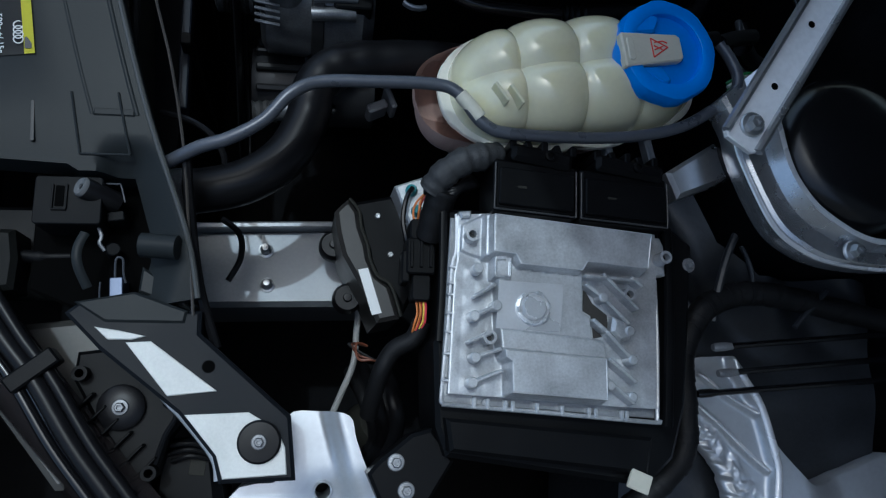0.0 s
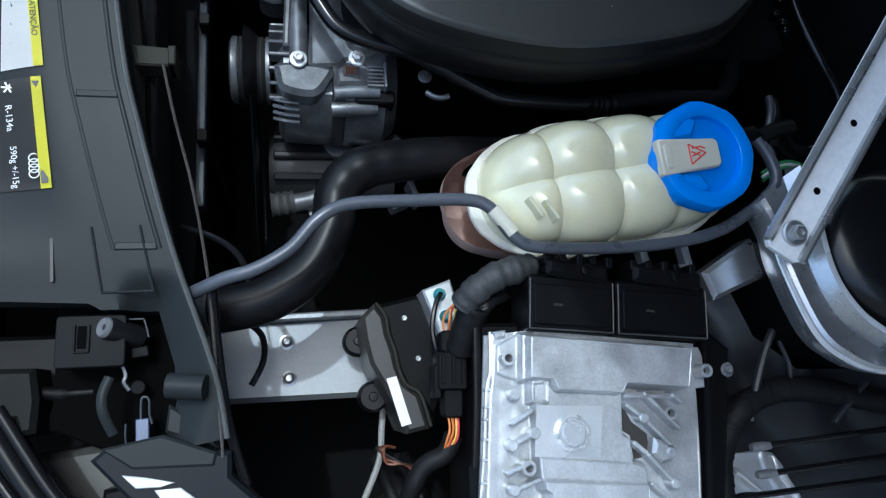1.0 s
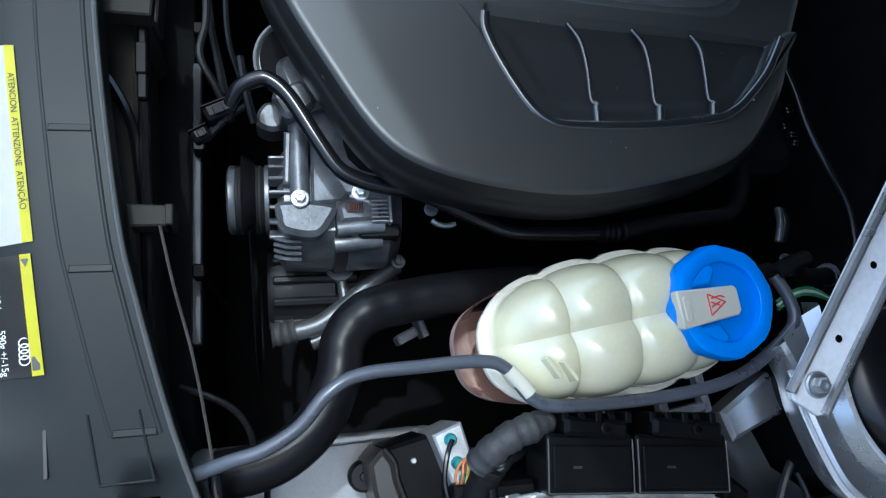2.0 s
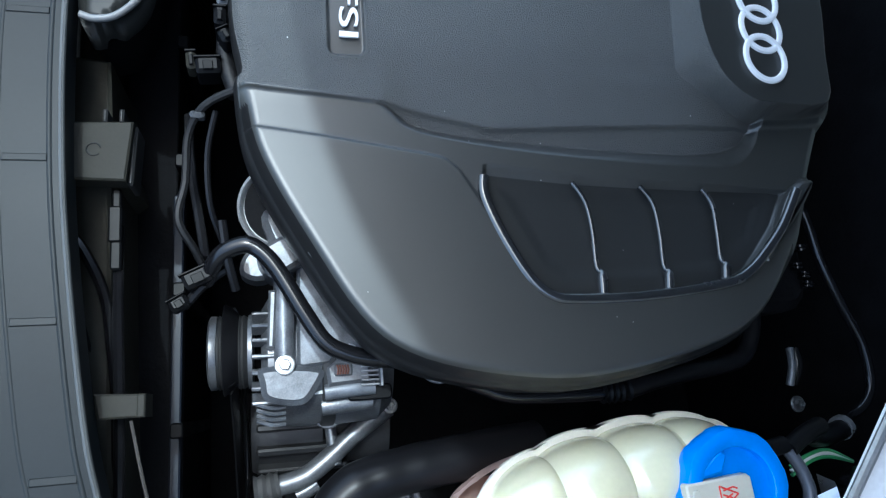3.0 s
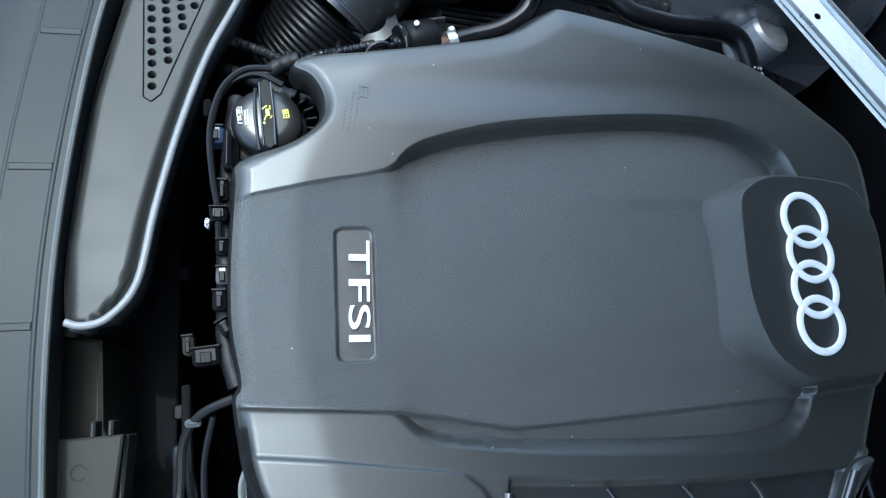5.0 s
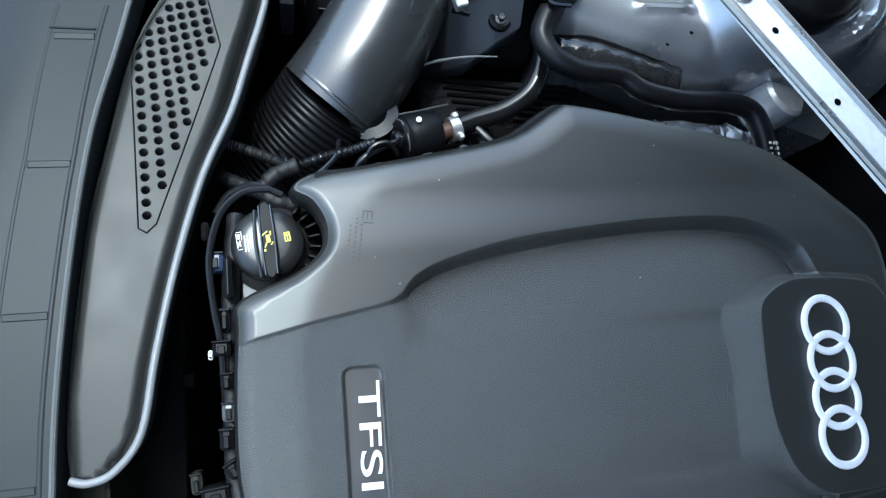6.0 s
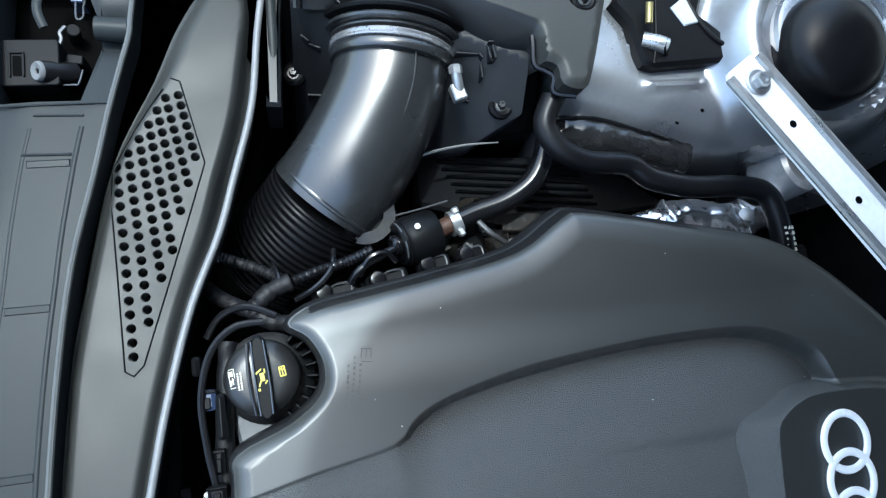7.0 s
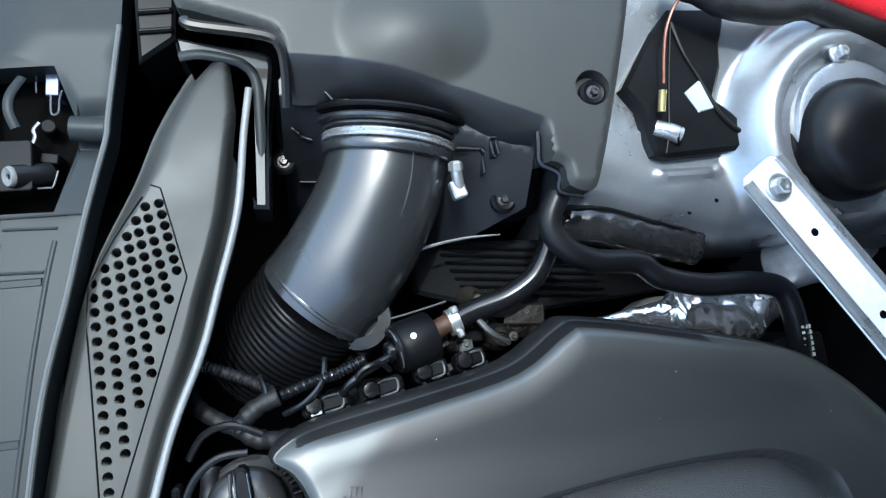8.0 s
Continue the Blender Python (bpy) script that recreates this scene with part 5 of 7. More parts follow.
seal = thing("bumper_seal", "black rubber seal with a clip along the bumper edge", "seal")
for k, (dx, r, m_) in enumerate(((0, .0072, RUBBER), (-.015, .0045, GLOSS), (.013, .005, RUBBER))):
    bm = bmesh.new()
    tube(bm, [(-.260 + dx, .120, .93), (-.225 + dx, .065, .93), (-.199 + dx, .030, .93), (-.167 + dx, -.022, .93), (-.132 + dx, -.070, .93), (-.10 + dx, -.12, .93)], r, 10, 6)
    part("seal_strip", bm, m_, seal)
bm = bmesh.new()
box(bm, -.199, .036, .925, .040, .014, .014, 38, .002)
part("seal_clip", bm, BLACK, seal)
bumper = thing("bumper_skin", "dark glossy bumper skin in front of the bay", "bumper")
bm = bmesh.new()
prof = []
for k in range(12):
    u = k / 11
    prof.append([bm.verts.new((-.33 + .24 * u + dx, .19 - .36 * u + .05 * u * u, zz)) for dx, zz in ((0.030, .900), (.015, .918), (0.0, .915), (-.03, .89), (-.06, .84), (-.08, .74))])
for a, b in zip(prof, prof[1:]):
    for i in range(5):
        bm.faces.new((a[i], a[i + 1], b[i + 1], b[i]))
part("skin", bm, mat("bumper_paint", (.030, .026, .026), .25, 0, 0, coat=.8), bumper)
bm = bmesh.new()
slab(bm, [(-.30, .075), (-.19, .085), (-.155, .078), (-.165, .02), (-.12, -.06), (-.2, -.06)], .78, .862, .006)
part("liner", bm, mat("liner_grey", (.085, .083, .078), .42), bumper, "grey plastic liner under the seal")
bm = bmesh.new()
slab(bm, [(-.33, .178), (-.205, .178), (-.200, .150), (-.215, .120), (-.33, .118)], .80, .895, .004)
part("crash_carrier", bm, BLACK, bumper)
bm = bmesh.new()
tube(bm, [(-.250, .110, .888), (-.220, .110, .888), (-.180, .109, .888)], .013, 14, 3)
part("cross_tube", bm, mat("tube_grey", (.014, .015, .014), .5, spec=.1), bumper)
bm = bmesh.new()
slab(bm, [(-.262, .150), (-.224, .149), (-.220, .125), (-.221, .100), (-.232, .0985), (-.236, .110), (-.262, .112)], .88, .930, .004)
part("rubber_stop", bm, mat("stop_grey", (.008, .0085, .008), .5, spec=.1), bumper)
bm = bmesh.new()
tube(bm, [(-.222, .130, .915), (-.208, .1285, .915), (-.203, .1285, .915), (-.184, .129, .915)], .0055, 12, 2, rfun=lambda u: 1.25 if .3 < u < .55 else 1)
part("stop_pin", bm, BLACK, bumper)

# wing sheet metal in the corner
wingp = thing("wing_flange", "silver painted wing flange with a round hole", "wing panel")
holec = [(.021 + .0075 * math.cos(2 * math.pi * k / 20), -.071 + .0075 * math.sin(2 * math.pi * k / 20)) for k in range(20)]
wout = [tuple(v) for v in spline([(-.010, -.008), (.018, -.004), (.044, -.009), (.050, -.030), (.062, -.060), (.085, -.080), (.12, -.10), (.15, -.20), (-.08, -.20), (-.06, -.075), (-.012, -.058)], 4, True)]
part("flange", sheet(wout, lambda x, y: .885 + .012 * nsm(.025, .045, x + .25 * (y + .04)) - .006 * nsm(-.05, -.09, y) * nsm(-.02, .03, x), .004, .05, (holec,)), SILVER, wingp)

bm = bmesh.new()
tube(bm, [(x, y, .8862) for x, y in holec] + [(*holec[0], .8862)], .0011, 6, 1, False, False)
part("hole_rim", bm, SILVER, wingp, "rolled rim of the hole")

# thin rod and cables under the module
rodt = thing("bonnet_cable", "thin pale cable beside the frame rail", "cable")
bm = bmesh.new()
tube(bm, [(.066, .110, .75), (.063, .080, .75), (.059, .045, .75), (.043, .008, .75), (.030, -.02, .76)], .0035, 8, 6)
part("cable_sleeve", bm, mat("pale_sleeve", (.35, .35, .34), .4), rodt)
for k, c in enumerate((BROWN, COPPER, INK)):
    bm = bmesh.new()
    tube(bm, [(.070, .060, .80), (.058 - .004 * k, .062, .81), (.060, .046 + .004 * k, .81), (.078, .044, .81), (.092, .030 + .006 * k, .80)], .0014, 6, 6)
    part("thin_wire", bm, c, rodt)
lowbox = thing("lower_pipework", "dark hoses and fittings deep under the control unit", "hose")
for k in range(4):
    bm = bmesh.new()
    tube(bm, [(.06 + .012 * k, .04, .70), (.075 + .01 * k, .0, .74), (.085 + .006 * k, -.035, .72), (.06, -.09, .68)], .009 + .003 * (k % 2), 10, 6)
    part("hose", bm, RUBBER if k % 2 else TAPE, lowbox)
bm = bmesh.new()
lathe(bm, [(.028, 0), (.030, .01), (.030, .05), (.024, .06), (0, .06)], (.075, -.03, .66), (.3, .2, 1), 24)
part("motor_can", bm, KHAKI, lowbox)

# ---- alternator ----
DULLCAST = mat("dull_casting", (.13, .138, .152), .40, .45, .10, 350, .5, 60)
alt = thing("alternator", "cast aluminium alternator with ribbed vents and belt pulley", "alternator")
bm = bmesh.new()
lathe(bm, [(.050, 0), (.060, .006), (.062, .045), (.060, .050), (.060, .064), (.062, .068), (.060, .105), (.048, .118), (0, .120)], (-.042, .437, .842), (1, 0, 0), 36)
part("stator_case", bm, GREYCAST, alt)
bm = bmesh.new()
lathe(bm, [(.0612, 0), (.0630, .001), (.0630, .012), (.0612, .013)], (.010, .437, .842), (1, 0, 0), 36)
part("stator_band", bm, INK, alt)
for k in range(7):
    bm = bmesh.new()
    M = Matrix.Translation((-.046, .437, .842)) @ Matrix.Rotation(radians(-40 + 13 * k), 4, "X")
    slab(bm, rrect(.006, 0, .020, .0035, .001), .050, .0640, .001, M)
    part("vent_rib", bm, GREYCAST, alt)
bm = bmesh.new()
slab(bm, [tuple(v) for v in spline([(-0.0402, 0.4283), (0.0086, 0.4253), (0.0052, 0.4081), (-0.0089, 0.3947), (-0.0372, 0.3998), (-0.0425, 0.4137)], 4, True)], .86, .910, .005)
part("cast_shoulder", bm, DULLCAST, alt, "smooth grey cast shoulder")
bm = bmesh.new()
slab(bm, [(.013, .426), (.021, .433), (.052, .432), (.053, .411), (.015, .409)], .86, .9055, .003)
part("rear_housing", bm, GREYCAST, alt)
bm = bmesh.new()
tube(bm, [(.012, .4045, .896), (.034, .4060, .897), (.056, .4070, .896)], .0075, 14, 4, flat=.8)
part("housing_ledge", bm, DULLCAST, alt)
bm = bmesh.new()
tube(bm, [(.010, .3925, .884), (.022, .3930, .885), (.040, .3945, .885), (.054, .3960, .884)], .0085, 14, 5, flat=.8)
part("housing_ledge", bm, GREYCAST, alt)
bm = bmesh.new()
slab(bm, [tuple(v) for v in spline([(-.060, .516), (-.058, .531), (-.047, .540), (-.031, .528), (-.030, .514), (-.046, .509)], 3, True)], .850, .880, .004)
part("front_lug", bm, GREYCAST, alt)
bm = bmesh.new()
tube(bm, [(-.022, .428, .905), (-.022, .46, .905), (-.022, .535, .902)], .0090, 14, 3)
part("mount_post", bm, DULLCAST, alt)
bm = bmesh.new()
slab(bm, [(-.0115, .428), (-.0110, .470), (-.0100, .520), (.004, .522), (.030, .490), (.050, .462), (.058, .448), (.040, .437), (.022, .434), (.017, .428), (-.007, .426)], .885, .906, .003)
part("top_bracket", bm, DULLCAST, alt, "stained cast bracket")
bm = bmesh.new()
slab(bm, [(-0.0346, 0.4944), (-0.0275, 0.4943), (-0.0303, 0.4436), (-0.0366, 0.4438)], .895, .912, .002)
part("slotted_web", bm, GREYCAST, alt)
for k in range(6):
    bm = bmesh.new()
    box(bm, .0515, .4085 + .0040 * k, .885, .016, .0016, .022, 0, .0005, .0005)
    part("cooling_fin", bm, MIDCAST, alt)
bm = bmesh.new()
box(bm, .0615, .4195, .885, .0026, .026, .0235, 0, .0008, .0006)
part("comb_bar", bm, MIDCAST, alt)
for k in range(4):
    bm = bmesh.new()
    tube(bm, [(-.046, .398 - .0048 * k, .890 - .004 * k), (-.034, .394 - .0048 * k, .893 - .004 * k), (-.022, .394 - .0048 * k, .890 - .004 * k)], .0018, 6, 3)
    part("lower_fin", bm, DULLCAST, alt)
for p in ((-.022, .429, .912), (.034, .437, .904)):
    dome_bolt(alt, p, .0085, ALU)
bm = bmesh.new()
lathe(bm, [(.030, 0), (.034, .002), (.034, .006), (.0335, .008)], (-.089, .447, .850), (1, 0, 0), 32)
lathe(bm, [(.034, 0), (.0345, .002), (.0345, .004)], (-.054, .447, .850), (1, 0, 0), 32)
part("pulley_flange", bm, GREYCAST, alt, "dull grey pulley flange")
bm = bmesh.new()
lathe(bm, [(.031, 0), (.0345, .001)] + [(.0345 - .0012 * (k % 2), .0015 + .0018 * k) for k in range(14)] + [(.031, .0275)], (-.081, .447, .850), (1, 0, 0), 32)
part("pulley", bm, INK, alt)
bm = bmesh.new()
box(bm, .028, .4225, .900, .016, .011, .0075, 0, .002)
part("regulator", bm, GREYCAST, alt)
bm = bmesh.new()
for q in range(5):
    tube(bm, [(.0225 + .0022 * q, .4185, .9078), (.0235 + .0022 * q, .4225, .9084), (.0225 + .0022 * q, .4265, .9078)], .0009, 5, 3)
part("winding", bm, COPPER, alt, "copper windings behind the vent")
bm = bmesh.new()
box(bm, .052, .402, .870, .040, .014, .026, 0, .004)
part("rear_cap", bm, BLACK, alt)
bm = bmesh.new()
box(bm, .004, .4045, .888, .014, .0028, .006, 2, .0008, .0006)
part("type_label", bm, WHITE, alt, "small white type label")

solo("drive_belt", tube(bmesh.new(), [(-.0665, .447 + .036 * math.sin(a), .850 + .036 * math.cos(a)) for a in [radians(q) for q in range(110, -71, -10)]]
                               + [(-.0665, .36, .80), (-.0665, .315, .76), (-.0665, .285, .70), (-.0665, .31, .64), (-.0665, .38, .66), (-.0665, .44, .76), (-.0665, .481, .838)], .0125, 10, 3, flat=.18),
            RUBBER, "black ribbed drive belt round the alternator pulley", "belt")

comp = thing("air_compressor", "dark air conditioning compressor below the alternator", "compressor")
bm = bmesh.new()
lathe(bm, [(.045, 0), (.05, .01), (.05, .07), (.042, .08), (.042, .14), (0, .142)], (-.055, .375, .745), (1, 0, 0), 28)
part("pump_body", bm, mat("dark_casting", (.022, .022, .024), .5, .4, .1, 200, .4), comp)
for k in range(5):
    bm = bmesh.new()
    M = Matrix.Translation((-.05, .375, .745)) @ Matrix.Rotation(radians(-50 + 25 * k), 4, "X")
    slab(bm, rrect(.045, 0, .09, .008, .003), .045, .058, .002, M)
    part("lug", bm, mat("dark_casting_lug", (.010, .010, .011), .5, .2, .1, 200, .3), comp)
cpipe = thing("coolant_stub", "grey cast coolant pipe with a clamp ring", "pipe")
bm = bmesh.new()
tube(bm, [(-.040, .318, .80), (-.006, .325, .80), (.018, .340, .80), (.045, .362, .80), (.082, .387, .80)], .010, 12, 6)
part("pipe_body", bm, GREYCAST, cpipe)
bm = bmesh.new()
tube(bm, [(-.052, .318, .80), (-.046, .3185, .80), (-.040, .319, .80), (-.034, .320, .80), (-.028, .321, .80)], .0125, 14, 3, rfun=lambda u: 1 + .08 * math.cos(u * 19))
part("clamp_ring", bm, mat("dark_clamp", (.12, .12, .12), .4, .6), cpipe)
bm = bmesh.new()
rod(bm, (.020, .386, .795), .016, .014, (0, 0, 1), 24)
tube(bm, [(.021, .384, .80), (.024, .355, .80), (.027, .335, .80)], .006, 10, 4)
part("oil_stub", bm, GREYCAST, cpipe)
bm = bmesh.new()
tube(bm, [(-.012, .308, .79), (-.002, .312, .79), (.008, .318, .79)], .008, 10, 4)
part("second_stub", bm, GREYCAST, cpipe)
dome_bolt(cpipe, (.082, .388, .812), .008, mat("dull_bolt", (.2, .2, .2), .45, .7))

clipb = thing("hose_clip", "grey plastic hose clip under the radiator hose", "clip")
bm = bmesh.new()
slab(bm, rrect(.078, .304, .022, .010, .003, 25), .84, .865, .002)
slab(bm, rrect(.092, .314, .006, .026, .002, 20), .84, .868, .002)
part("clip_body", bm, mat("grey_clip", (.14, .14, .15), .5), clipb)

# ---- front line over the alternator ----
fline = thing("vacuum_line", "shiny black line along the front of the engine cover", "pipe")
bm = bmesh.new()
tube(bm, [(-.085, .500, .93), (-.072, .517, .95), (-.055, .524, .957), (-.043, .521, .958), (-.028, .505, .958), (-.006, .467, .957), (.010, .443, .955), (.028, .433, .953),
          (.050, .428, .950), (.080, .424, .945), (.110, .414, .938), (.145, .400, .930), (.175, .390, .927), (.230, .387, .927), (.280, .387, .927)], .0072, 12, 8)
part("line", bm, GLOSS, fline)
bm = bmesh.new()
tube(bm, [(.262, .387, .927), (.268, .387, .927), (.274, .387, .927), (.280, .387, .927), (.288, .388, .927)], .0095, 12, 3, rfun=lambda u: 1 + .15 * math.cos(u * 25))
part("coupling", bm, BLACK, fline)
bm = bmesh.new()
tube(bm, [(.288, .388, .927), (.330, .397, .925), (.400, .405, .915), (.430, .413, .91), (.446, .440, .91), (.452, .480, .91)], .009, 12, 6)
part("rubber_end", bm, RUBBER, fline)
band = thing("metal_band", "bright metal hose band under the cover", "hose clamp")
bm = bmesh.new()
tube(bm, [(.120 + .020 * math.cos(a), .428 + .020 * math.sin(a), .885) for a in [radians(q) for q in range(225, 301, 12)]], .0028, 8, 3, flat=1.4)
part("band_strap", bm, MIDCAST, band)
dome_bolt(band, (.100, .418, .91), .007, GREYCAST)

throttle = thing("throttle_body", "silver ringed throttle housing half under the cover", "throttle")
bm = bmesh.new()
lathe(bm, [(.036, 0), (.039, .003), (.039, .007), (.0365, .008), (.0350, .006), (.0345, -.012)], (-.022, .572, .905), (-.25, -.15, 1), 40)
part("ring", bm, MIDCAST, throttle)
bm = bmesh.new()
lathe(bm, [(.0343, 0), (.030, -.002), (0, -.003)], (-.022, .572, .908), (-.25, -.15, 1), 40)
part("bore", bm, DIRT, throttle)
bm = bmesh.new()
box(bm, -.010, .545, .86, .05, .06, .06, 20, .012, .006)
box(bm, -.025, .522, .88, .035, .03, .045, 30, .008, .004)
part("casting", bm, GREYCAST, throttle)

# plugs and wires at the front of the engine
PLUG = mat("plug_black", (.006, .0062, .007), .4, 0, 0, 300, .2, spec=.13)
fw = thing("front_wiring", "black wires and small plugs along the front of the engine", "wiring harness")
for pts, r, m_ in (([(-.058, .646, .985), (-.082, .636, .975), (-.096, .617, .96), (-.099, .580, .95), (-.104, .548, .95), (-.092, .524, .94), (-.080, .50, .92)], .0034, TAPE),
                   ([(-.074, .634, .97), (-.081, .600, .96), (-.079, .558, .955), (-.070, .53, .94)], .0026, RUBBER),
                   ([(-.067, .51, .935), (-.086, .497, .93), (-.102, .480, .925)], .004, RUBBER),
                   ([(-.085, .520, .93), (-.098, .60, .92), (-.104, .66, .90)], .0040, RUBBER),
                   ([(-.070, .545, .955), (-.066, .515, .952), (-.060, .49, .94)], .0036, RUBBER)):
    bm = bmesh.new()
    tube(bm, pts, r, 8, 6)
    part("wire", bm, m_, fw)
for x, y, z, sx, sy, sz, tr, m_ in ((-.105, .482, .925, .018, .014, .012, 30, BLACK), (-.090, .502, .930, .028, .017, .014, 25, BLACK), (-.081, .680, .940, .024, .018, .024, 5, GLOSS),
                                    (-.096, .690, .935, .010, .020, .018, 5, KHAKI), (-.071, .722, .955, .012, .020, .018, 0, GLOSS), (-.069, .742, .950, .012, .018, .020, 0, GREYCAST),
                                    (-.070, .765, .952, .011, .016, .018, 0, BLACK), (-.072, .790, .958, .016, .014, .020, 0, GLOSS), (-.082, .786, .955, .004, .009, .010, 0, WHITE),
                                    (-.070, .812, .955, .010, .022, .016, 0, BLACK), (-.066, .845, .958, .008, .040, .020, 0, BLACK), (-.075, .858, .958, .014, .018, .018, 0, mat("navy_plug", (.03, .045, .09), .4)),
                                    (-.083, .884, .952, .007, .018, .018, 0, BLACK), (-.088, .630, .965, .014, .007, .010, 0, GREYCAST), (-.066, .70, .95, .012, .016, .03, 30, BLACK)):
    bm = bmesh.new()
    box(bm, x, y, z, sx * .85, sy * .85, sz, tr, .003, .003)
    sp = part("small_plug", bm, PLUG if m_ in (BLACK, GLOSS) else m_, fw)
    M = pose(x, y, z + sz, 0, 0, tr)
    if min(sx, sy) > .009:
        bm = bmesh.new()
        slab(bm, rrect(0, -sy * .10, sx * .34, sy * .46, .0008), -.0004, .0018, .0006, M)
        part("lock_tab", bm, BLACK, sp)
        bm = bmesh.new()
        slab(bm, rrect(0, sy * .36, sx * .93, sy * .10, .0006), -sz * .6, .0011, .0005, M)
        part("collar", bm, BLACK, sp)
bm = bmesh.new()
tube(bm, [(-.058, .655, .955), (-.067, .69, .953), (-.068, .74, .952), (-.068, .80, .955), (-.064, .86, .955), (-.060, .90, .95)], .0075, 10, 6, rfun=lambda u: 1 + .05 * math.sin(u * 60))
part("loom_rail", bm, TAPE, fw)
bm = bmesh.new()
tube(bm, [(-.030, .912, .985), (-.052, .910, .985), (-.070, .893, .982), (-.079, .860, .978), (-.077, .822, .975), (-.073, .795, .972), (-.072, .770, .968)], .0028, 8, 8)
part("loop_cable", bm, RUBBER, fw)

# ---- fan shroud, clip plate and cables behind the support panel ----
shroud = thing("fan_shroud", "dirty beige plastic fan shroud with clip plate and cables", "fan shroud")
bm = bmesh.new()
slab(bm, [(-.205, .705), (-.166, .700), (-.162, .630), (-.152, .608), (-.152, .600), (-.162, .592), (-.155, .400), (-.147, .26), (-.20, .26)], .80, .922, .003)
part("shroud_plate", bm, mat("beige_shroud", (.040, .038, .030), .6, 0, .1, 300, .25, 12, spec=.15), shroud)
bm = bmesh.new()
slab(bm, [(-.190, .624), (-.137, .6255), (-.1415, .5755), (-.174, .5765), (-.190, .577)], .945, .964, .0015)
plate_c = part("clip_plate", bm, KHAKI, shroud)
bm = bmesh.new()
tube(bm, [(-.165 + .0052 * math.cos(a), .601 + .0052 * math.sin(a), .9642) for a in [radians(q) for q in range(20, 330, 20)]], .0006, 5, 2)
part("embossed_ring", bm, INK, plate_c)
bm = bmesh.new()
for xx in (-.158, -.146):
    box(bm, xx, .630, .945, .0035, .012, .019, 0, .001)
box(bm, -.1385, .60, .925, .004, .05, .03, -3, .001)
part("clip_tongue", bm, INK, plate_c)
bm = bmesh.new()
slab(bm, [(-.160, .413), (-.126, .411), (-.126, .394), (-.156, .394)], .935, .956, .0015)
slab(bm, [(-.129, .411), (-.123, .411), (-.123, .394), (-.129, .394)], .93, .960, .001)
part("tab", bm, KHAKI, shroud)
for pts, r in (([(-.194, .548, .93), (-.178, .528, .93), (-.161, .490, .93), (-.155, .445, .925), (-.151, .40, .92), (-.150, .30, .91), (-.148, .22, .90)], .0045),
               ([(-.150, .545, .94), (-.1495, .48, .935), (-.147, .40, .93), (-.146, .30, .92)], .0042),
               ([(-.188, .50, .92), (-.172, .45, .92), (-.160, .40, .91)], .0025)):
    bm = bmesh.new()
    tube(bm, pts, r, 8, 6)
    part("cable", bm, GLOSS, shroud)
bm = bmesh.new()
box(bm, -.1515, .545, .935, .010, .030, .013, 1, .002)
box(bm, -.1515, .566, .935, .007, .018, .010, 1, .002)
box(bm, -.1505, .520, .935, .0085, .024, .011, 1, .002)
part("inline_plug", bm, BLACK, shroud)
rad = thing("radiator_fan", "black radiator and fan frame in the gap before the engine", "radiator")
bm = bmesh.new()
box(bm, -.15, .66, .45, .05, .95, .36, 0, .004)
part("core", bm, DIRT, rad)
for k in range(5):
    bm = bmesh.new()
    box(bm, -.118, .38 + .13 * k, .60, .012, .014, .24, 0, .003)
    part("fan_strut", bm, BLACK, rad)
bm = bmesh.new()
box(bm, -.122, .46, .80, .010, .30, .02, 0, .003)
part("frame_bar", bm, mat("blue_grey_bar", (.018, .022, .032), .4, spec=.2), rad)
wire_t = thing("bonnet_release_wire", "thin bare release wire behind the support panel", "cable")
bm = bmesh.new()
tube(bm, [(-.132, .392, .962), (-.122, .345, .960), (-.107, .285, .958), (-.094, .211, .957), (-.088, .148, .955), (-.082, .074, .95)], .0013, 6, 6)
part("wire", bm, mat("bare_wire", (.05, .045, .04), .45), wire_t)
bm = bmesh.new()
tube(bm, [(-.092, .205, .955), (-.088, .160, .95), (-.080, .10, .94), (-.066, .05, .93)], .0042, 8, 6)
part("sheath", bm, RUBBER, wire_t)
bm = bmesh.new()
tube(bm, [(-.125, .268, .90), (-.100, .258, .91), (-.080, .245, .91), (-.068, .225, .91), (-.066, .205, .91)], .003, 8, 6)
part("vent_tube", bm, RUBBER, wire_t)
bm = bmesh.new()
tube(bm, [(-.080, .196, .80), (-.062, .180, .80), (-.060, .155, .80), (-.072, .130, .80)], .0032, 8, 6)
part("loop", bm, RUBBER, wire_t)

# ---- oil filler cap ----
oil = thing("oil_filler_cap", "black oil filler cap with raised grip and yellow signs", "cap")
OM = Matrix.Translation((-.0345, .8705, .958)) @ pose(0, 0, 0, 0, 0, 4)
CAPMAT = mat("cap_plastic", (.013, .013, .0135), .33, 0, .05, 700, .15, spec=.6)
bm = bmesh.new()
lathe(bm, [(.024, -.02), (.0255, 0), (.0280, .003), (.0292, .008), (.0288, .0140), (.0270, .0180), (.0200, .0218), (.0165, .0226), (0, .0228)], OM.translation, (0, 0, 1), 56)
part("cap_body", bm, CAPMAT, oil)
bm = bmesh.new()
slab(bm, [tuple(v) for v in spline([(-.0040, -.0285), (.0055, -.0285), (.0070, 0), (.0055, .0285), (-.0040, .0285), (-.0050, 0)], 3, True)], .014, .0305, .002, OM)
part("grip", bm, BLACK, oil)
bm = bmesh.new()
